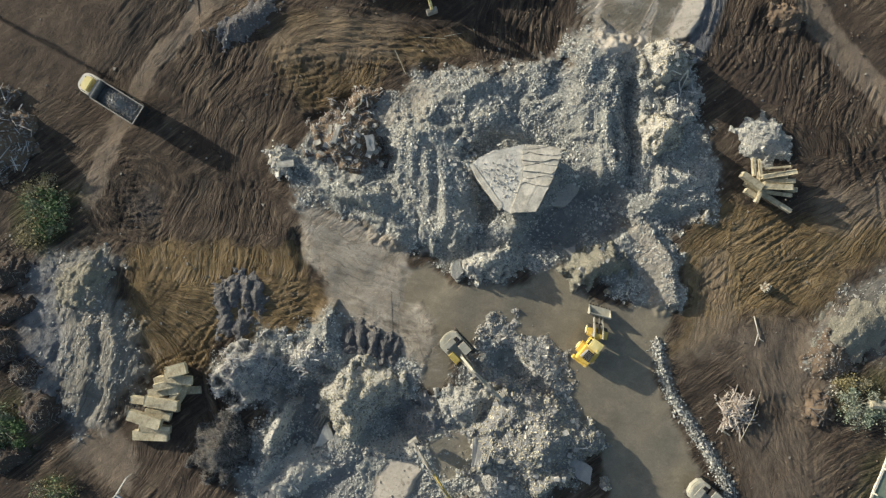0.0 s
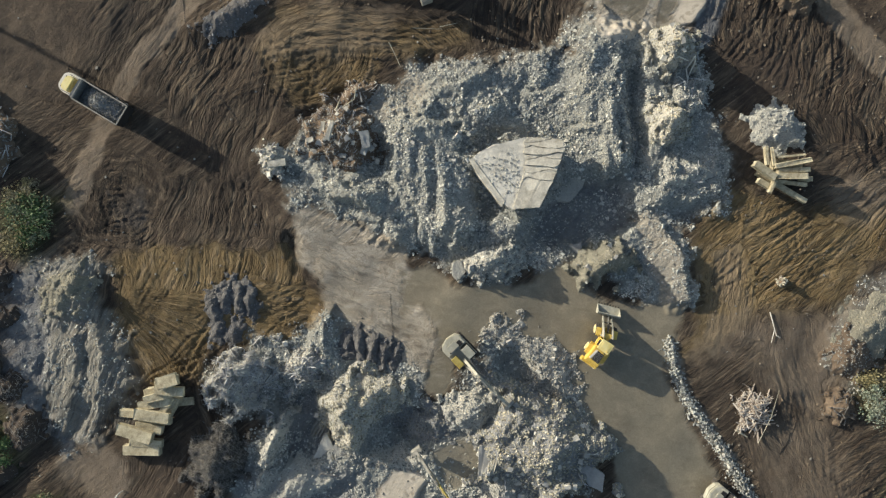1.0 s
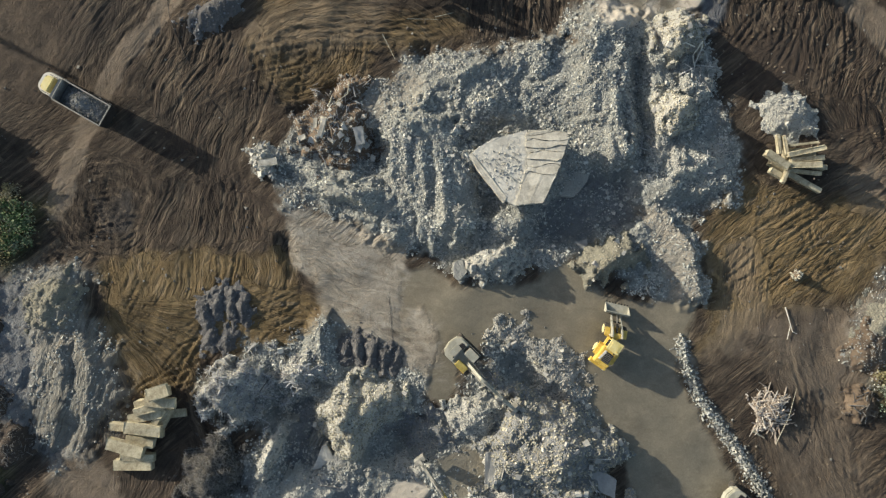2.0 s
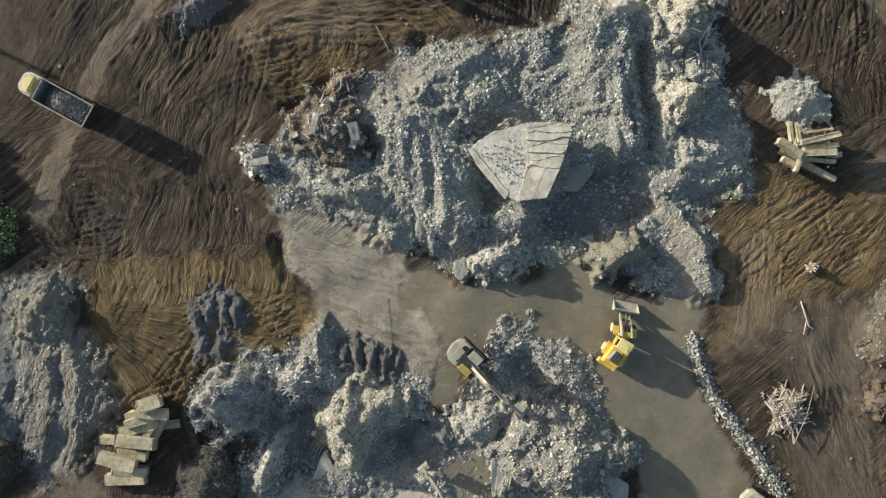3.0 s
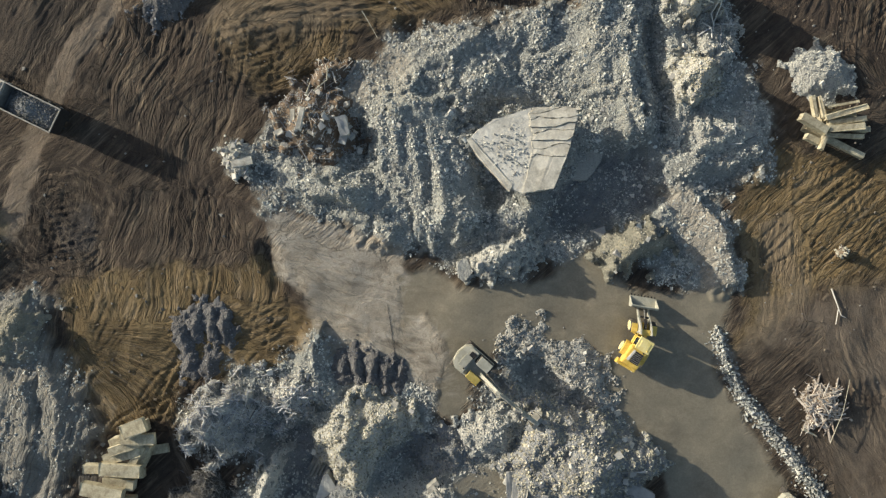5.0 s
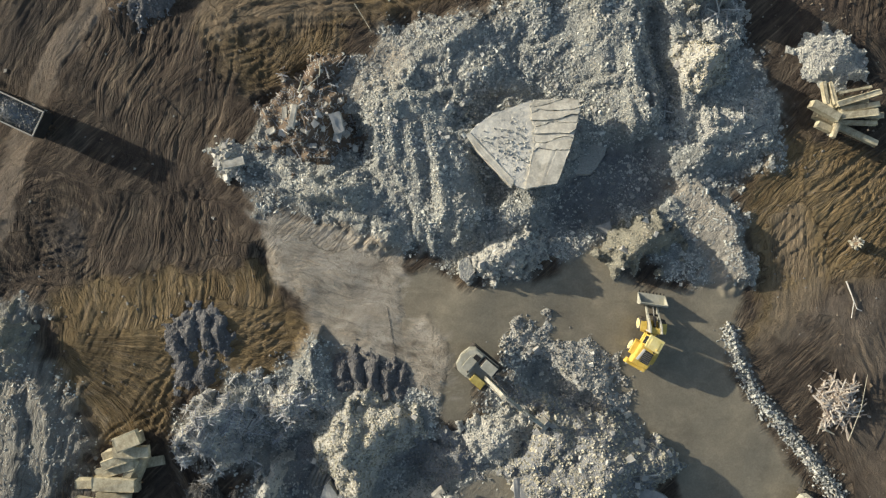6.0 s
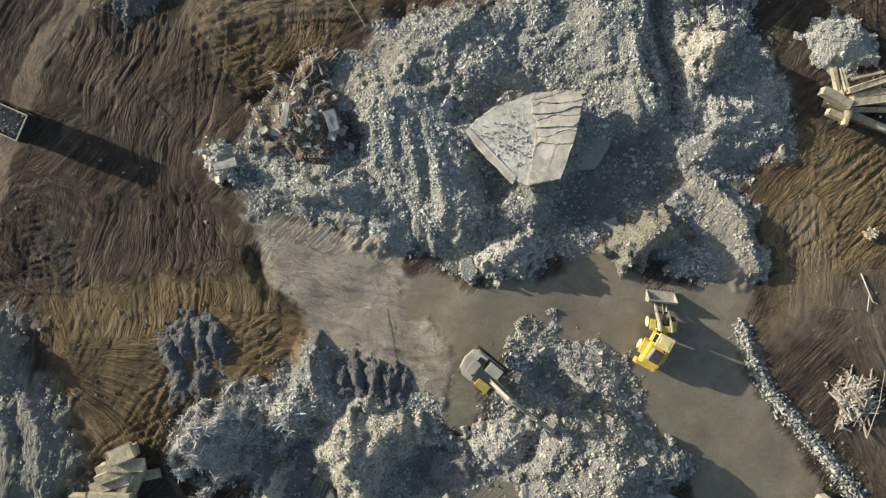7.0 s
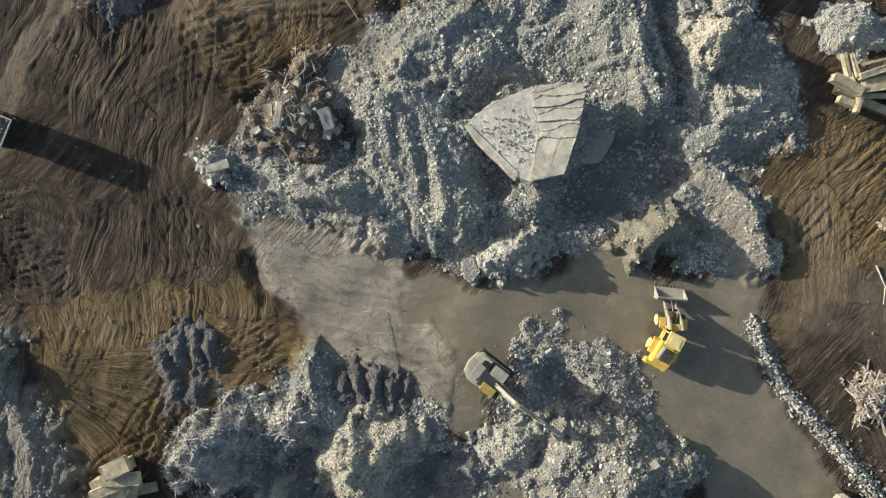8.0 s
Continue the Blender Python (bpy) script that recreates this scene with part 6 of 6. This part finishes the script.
for k, (u, v, l, w, th, a, z) in enumerate((
        (1334, 296, 2.6, 0.5, 0.5, 100, 1.6), (1344, 298, 2.6, 0.45, 0.5, 98, 1.7), (1378, 309, 4.6, 0.75, 0.6, 6, 1.9), (1375, 297, 3.6, 0.4, 0.4, 8, 1.5),
        (1378, 322, 4.6, 0.8, 0.6, 2, 1.5), (1376, 331, 3.9, 0.9, 0.6, -6, 1.9), (1398, 336, 1.6, 0.8, 0.6, -4, 1.5), (1374, 343, 3.7, 0.6, 0.5, -10, 1.3),
        (1330, 321, 3.6, 1.1, 0.8, -40, 1.9), (1330, 344, 2.2, 0.9, 0.6, -30, 1.0), (1342, 348, 1.8, 0.6, 0.5, 62, 1.4), (1370, 358, 4.8, 0.8, 0.6, -26, 0.5),
        (1366, 316, 4.0, 2.4, 1.1, 0, 0.55), (1335, 330, 2.8, 1.6, 1.0, -35, 0.5))):
    beam(u, v, l * (0.8 + 0.04 * (k * 5 % 4)), w * 0.68, th, a + (k * 37 % 11 - 5), z, (k * 13 % 5 - 2) * 2.0, group=BE, seed=30 + k, label="long weathered cream-yellow beam lying across others")


beam(509, 293, 2.0, 0.75, 0.12, 8, 1.45, 4, name="board", label="white broken board lying on a debris heap", mat=M_CLEANCON, seed=70)
beam(598, 240, 2.2, 0.55, 0.12, 75, 2.1, 6, name="board", label="white broken board sticking out of a demolition heap", mat=M_CLEANCON, seed=71)
beam(655, 268, 1.6, 0.7, 0.12, 70, 2.0, -6, name="board", label="pale grey board lying on a demolition heap", mat=M_SHADECON, seed=72)
beam(849, 795, 3.4, 0.7, 0.12, 80, 1.2, 8, name="board", label="long pale board leaning on a rubble heap", mat=M_SHADECON, seed=73)


def fragment(u, v, length, width, angle, name, label, mat, seed, group):
    """A flat broken piece that lies on a heap."""
    x, y = P(u, v, 1.0)
    ob = beam(u, v, length, width, 0.1, angle, 1.0, 5, 4, group, name, label, mat, seed)
    ob.matrix_basis = pose(x, y, top_z(x, y) + 0.1, 6 - seed * 5 % 13, 5 - seed * 3 % 11, angle)


for k, (u, v, l, w, a) in enumerate(((563, 254, 0.9, 0.6, 20), (640, 232, 1.1, 0.35, 40), (612, 262, 0.8, 0.4, -30), (586, 236, 1.6, 0.5, 78), (580, 282, 0.7, 0.4, 10))):
    fragment(u, v, l, w, a, "board", "white broken board lying in a demolition heap", M_CLEANCON, 80 + k, "broken boards in the demolition heap")
for k, (u, v, l, w, a) in enumerate(((860, 806, 1.6, 0.35, 75), (866, 828, 1.0, 0.5, 35), (1008, 708, 0.7, 0.5, 20), (1018, 752, 0.8, 0.5, 60), (966, 668, 0.6, 0.35, 30), (948, 806, 0.7, 0.5, 80), (902, 840, 0.8, 0.6, 10), (922, 786, 0.6, 0.3, 15))):
    fragment(u, v, l, w, a, "concrete_fragment", "white flat fragment of concrete on a rubble heap", M_CLEANCON, 90 + k, "white fragments on the great heap")


def bent_pipe(label, pts, r=0.07):
    """A bent metal pipe on a heap: plan places with their heights over the ground."""
    q = [(*P(u, v, 2.0), h) for u, v, h in pts]
    ox, oy, _ = q[0]
    oz = ground_z(ox, oy)
    bm = bmesh.new()
    place = [Vector((x - ox, y - oy, top_z(x, y) - oz + h)) for x, y, h in q]
    for a, b in zip(place, place[1:]):
        rod(bm, a, b, r, 8)
        bmesh.ops.create_uvsphere(bm, u_segments=8, v_segments=5, radius=r, matrix=Matrix.Translation(b))
    me = bpy.data.meshes.new("pipe")
    bm.to_mesh(me)
    bm.free()
    me.materials.append(M_WHITEPAINT)
    ob = new("pipe", me)
    ob.location = (ox, oy, oz)
    return tagged(ob, label, "pipe", "bent pipes on the tall heap")


bent_pipe("pale pipe bent into a loop on a rubble heap", [(1214, 158, 0.15), (1210, 140, 0.5), (1214, 127, 0.7), (1220, 132, 0.6), (1217, 150, 0.4), (1209, 172, 0.1)])
bent_pipe("long pale pipe lying across a rubble heap", [(1164, 134, 0.15), (1185, 129, 0.4), (1206, 131, 0.3)], 0.06)
bent_pipe("short pale pipe sticking out of a rubble heap", [(1196, 152, 0.1), (1206, 162, 0.4), (1204, 178, 0.3)], 0.06)


def corrugated_sheet():
    """A bent corrugated metal sheet between the heaps."""
    cx, cy = P(562, 752)
    x, y = np.meshgrid(np.linspace(-1.0, 1.0, 49), np.linspace(-1.1, 1.1, 12))
    top = 0.35 + 0.07 * np.sin(x * 17) + 0.12 * y - 0.1 * x * x
    verts = np.concatenate([np.stack([x, y, top], -1).reshape(-1, 3), np.stack([x, y, top - 0.04], -1).reshape(-1, 3)])
    n = x.size
    up = sheet_quads(*x.shape)
    rim = np.concatenate([np.arange(49), np.arange(97, n, 49), np.arange(n - 2, n - 50, -1), np.arange(n - 98, 0, -49)])
    side = np.stack([rim, n + rim, n + np.roll(rim, -1), np.roll(rim, -1)], -1)
    ob = new("metal_sheet", quick_mesh("metal_sheet", verts, np.concatenate([up, up[:, ::-1] + n, side]), M_STEEL, False))
    ob.matrix_basis = pose(cx, cy, ground_z(cx, cy), 0, 0, -32)
    tagged(ob, "bent grey corrugated sheet lying on dusty rubble", "metal sheet")


corrugated_sheet()


def leaves(name, pos, size, mat, parent):
    """Many small leaf blades, each a bent quad pair of its own."""
    n = len(pos)
    base = np.array([(-0.5, -0.3, 0), (0.5, -0.3, 0), (0.6, 0.35, 0.12), (-0.6, 0.35, 0.12)]) 
    v = np.einsum("nij,nkj->nki", turns(n, 1.0), base[None] * size[:, None, None]) + pos[:, None]
    q = np.arange(4 * n).reshape(n, 4)
    ob = part(name, quick_mesh(name, v.reshape(-1, 3), q, mat), mat, parent)
    return tagged(ob, kind="stuff")


def bush(name, label, category, u, v, ru, rv, height, mat, seed, clumps=26, per=110, dry=0.0):
    """A shrub: forked stems with a ragged crown of leaf clumps."""
    rng = np.random.RandomState(seed)
    cx, cy = P(u, v)
    t = new(name)
    t.location = (cx, cy, ground_z(cx, cy))
    tagged(t, label, category)
    a, r = rng.uniform(0, 6.283, clumps), np.sqrt(rng.uniform(0, 1, clumps))
    ctr = np.stack([np.cos(a) * r * ru * S, np.sin(a) * r * rv * S, height * (0.35 + 0.65 * rng.uniform(0.3, 1, clumps) * (1 - 0.6 * r))], -1)
    bm = bmesh.new()
    for c in ctr[:14]:
        elbow = Vector((c[0] * 0.35, c[1] * 0.35, c[2] * 0.55))
        rod(bm, (0, 0, -0.1), elbow, 0.10, 6, 0.06)
        rod(bm, elbow, c, 0.06, 6, 0.02)
    part("stem", bm, M_BARK, t)
    pts = np.concatenate([c + rng.normal(0, 1, (per, 3)) * (0.45 * rng.uniform(0.4, 1.3)) * (1, 1, 0.7) for c in ctr])
    pts[:, 2] = np.maximum(pts[:, 2], 0.1)
    k = rng.uniform(0, 1, len(pts)) < dry
    leaves("crown", pts[~k], rng.uniform(0.08, 0.2, (~k).sum()), mat, t)
    if k.any():
        leaves("dry_growth", pts[k] * (1.1, 1.1, 0.9), rng.uniform(0.07, 0.18, k.sum()), M_DRY, t)
    return t


bush("bush", "green bush with dry stalks on dark soil", "bush", 102, 376, 36, 42, 0.7, M_LEAF, 1, clumps=46, dry=0.05, per=80)
bush("bush", "low pale dry shrub beside a green bush", "bush", 84, 418, 30, 30, 0.8, M_DRY, 2, clumps=16, dry=0.4, per=70)
bush("bush", "dense dark green bush on wet soil", "bush", 22, 752, 44, 38, 1.0, M_LEAF, 3, clumps=28, per=150)
bush("bush", "sparse yellow-green bush at the edge of a hollow", "bush", 118, 858, 30, 24, 1.2, M_LEAF, 4, clumps=14, dry=0.5)
bush("bush", "low dry shrub on the spoil bank", "bush", 92, 335, 34, 20, 1.0, M_DRY, 5, clumps=14, dry=0.5, per=70)
bush("bush", "grey-green shrub beside a pale fallen trunk", "bush", 1512, 714, 34, 34, 2.0, M_PALELEAF, 6, clumps=20)
bush("bush", "pale grey-green shrub at the eastern edge", "bush", 1572, 725, 30, 30, 1.8, M_PALELEAF, 7, clumps=18)
bush("bush", "thin yellowish shrub above a shaded bank", "bush", 1505, 678, 26, 14, 1.0, M_DRY, 8, clumps=12)


def lying_branch(name, label, category, arms, r, mat, lift=0.15):
    """A fallen trunk or branch of a few tapered limbs on the ground."""
    pts = [P(*a[0]) for a in arms]
    ox, oy = pts[0]
    oz = ground_z(ox, oy)
    bm = bmesh.new()
    for (a, b), k in zip(arms, range(len(arms))):
        (ax, ay), (bx, by) = P(*a), P(*b)
        rod(bm, (ax - ox, ay - oy, ground_z(ax, ay) - oz + lift), (bx - ox, by - oy, ground_z(bx, by) - oz + lift), r * (1 if k == 0 else 0.6), 8, r * 0.5)
    me = bpy.data.meshes.new(name)
    bm.to_mesh(me)
    bm.free()
    me.materials.append(mat)
    ob = new(name, me)
    ob.location = (ox, oy, oz)
    return tagged(ob, label, category)


lying_branch("tree_trunk", "pale bare fallen trunk among grey-green shrubs", "tree trunk", [((1528, 712), (1640, 722)), ((1545, 714), (1575, 700))], 0.55, M_BARK, 1.1)
lying_branch("branch", "bleached forked branch lying on dark mud", "branch", [((1333, 560), (1343, 600)), ((1343, 600), (1350, 604)), ((1340, 590), (1334, 612))], 0.07, M_BLEACHED)
lying_branch("branch", "pale twisted branch lying on ochre earth", "branch", [((700, 92), (712, 118)), ((712, 118), (718, 132))], 0.06, M_BARK)
lying_branch("branch", "broken pale branch standing out of a heap", "branch", [((612, 208), (616, 190)), ((622, 205), (642, 190)), ((642, 190), (645, 170))], 0.12, M_BARK, 1.2)
lying_branch("plank", "thin pale plank lying on dark ground", "plank", [((786, 66), (816, 60)), ((740, 68), (790, 70))], 0.05, M_BARK)
lying_branch("pole", "thin pale pole leaning on the timber heap", "pole", [((1303, 778), (1326, 735)), ((1326, 735), (1340, 690))], 0.045, M_BARK, 0.8)
lying_branch("plank", "short white plank beside the timber heap", "plank", [((1272, 758), (1290, 770))], 0.14, M_BARK)


def white_frame():
    """A small white metal frame with a sheet in it."""
    cx, cy = P(230, 868)
    t = new("barrier")
    t.location = (cx, cy, ground_z(cx, cy))
    tagged(t, "white metal barrier with a blue sheet standing on dark earth", "barrier")
    q = lambda u, v: tuple(a - b for a, b in zip(P(u, v), (cx, cy)))
    for a, b in (((243, 832), (224, 862)), ((224, 862), (214, 874)), ((224, 862), (246, 878)), ((214, 874), (240, 896)), ((246, 878), (240, 896))):
        part("rail", rod(bmesh.new(), (*q(*a), 1.0), (*q(*b), 1.0), 0.08, 8), M_WHITEPAINT, t)
    for u, v in ((243, 832), (224, 862), (214, 874), (246, 878), (240, 896)):
        part("post", rod(bmesh.new(), (*q(u, v), -0.2), (*q(u, v), 1.0), 0.06, 8), M_WHITEPAINT, t)
    part("sheet", plate(bmesh.new(), [q(*p) for p in ((217, 873), (224, 865), (243, 878), (238, 892))], 0.4, 0.44), M_BLUE, t, "faded blue sheet")


white_frame()


def edge_path():
    """The paved path with its white kerbs in the south-eastern corner."""
    a, b = P(1534, 890), P(1580, 785)
    d = Vector((b[0] - a[0], b[1] - a[1])).normalized()
    n = Vector((d.y, -d.x))
    o = Vector(a) - d * 6
    z = ground_z(*P(1560, 830)) + 0.10
    strip = lambda x0, x1, s0, s1: [tuple(o + d * s + n * x) for x, s in ((x0, s0), (x1, s0), (x1, s1), (x0, s1))]
    me = bpy.data.meshes.new("pavement")
    bm = plate(bmesh.new(), strip(0.25, 1.9, 0, 22), z - 0.8, z)
    bm.to_mesh(me)
    bm.free()
    me.materials.append(M_PAVE)
    tagged(new("pavement", me), "mossy grey-green paved path", "pavement", kind="structure")
    me = bpy.data.meshes.new("kerb")
    bm = plate(bmesh.new(), strip(0, 0.24, 0, 22), z - 0.8, z + 0.12)
    plate(bm, strip(1.91, 2.5, 0, 22), z - 0.8, z + 0.12)
    bm.to_mesh(me)
    bm.free()
    me.materials.append(M_KERB)
    tagged(new("kerb", me), "pale kerb along the mossy path", "kerb", kind="structure")
    for i in range(6):
        p = o + d * (1 + 3.2 * i) + n * 0.12
        ob = rod(bmesh.new(), (0, 0, -0.2), (0, 0, 0.7), 0.09, 10)
        me = bpy.data.meshes.new("bollard")
        ob.to_mesh(me)
        ob.free()
        me.materials.append(M_KERB)
        tagged(new("bollard", me), "short white bollard on the kerb", "bollard", "bollards on the kerb").location = (p.x, p.y, z + 0.1)


edge_path()


def utility_pole():
    """The pole beyond the western edge, whose shadow falls across the dirt track."""
    tip = Vector((*P(196, 140), 0))
    height = 11.0
    run = height / math.tan(radians(SUN_EL))
    foot = tip + Vector((math.cos(radians(SUN_AZ)), math.sin(radians(SUN_AZ)), 0)) * run
    z = ground_z(foot.x, foot.y)
    t = new("utility_pole")
    t.location = (foot.x, foot.y, z)
    tagged(t, "tall timber utility pole with a short crossarm beyond the site", "utility pole")
    part("pole", rod(bmesh.new(), (0, 0, -0.5), (0, 0, height), 0.3, 12, 0.24), M_BARK, t)
    arm = part("crossarm", box(bmesh.new(), (0, 0, height - 2.0), (1.0, 0.16, 0.16), (0, 0, 61), 0.02), M_BARK, t)
    part("transformer", rod(bmesh.new(), (0.25, 0.1, height - 2.5), (0.25, 0.1, height - 1.8), 0.2), M_STEEL, t)


utility_pole()


def cable(label, pts, r=0.05):
    """A dark hose or cable that lies on the ground along a plan line."""
    q = [P(*p) for p in pts]
    ox, oy = q[0]
    oz = ground_z(ox, oy)
    bm = bmesh.new()
    for (ax, ay), (bx, by) in zip(q, q[1:]):
        for i in range(4):
            f, g = i / 4, (i + 1) / 4
            p = (ax + (bx - ax) * f, ay + (by - ay) * f)
            s = (ax + (bx - ax) * g, ay + (by - ay) * g)
            rod(bm, (p[0] - ox, p[1] - oy, ground_z(*p) - oz + r), (s[0] - ox, s[1] - oy, ground_z(*s) - oz + r), r, 6)
    me = bpy.data.meshes.new("cable")
    bm.to_mesh(me)
    bm.free()
    me.materials.append(M_DARK)
    ob = new("cable", me)
    ob.location = (ox, oy, oz)
    return tagged(ob, label, "cable")


cable("thin dark cable lying across brown earth", [(350, -20), (360, 50), (380, 112), (408, 170), (446, 222)], 0.03)
cable("thin dark cable lying across pale ground", [(693, 515), (695, 550), (698, 612)], 0.014)
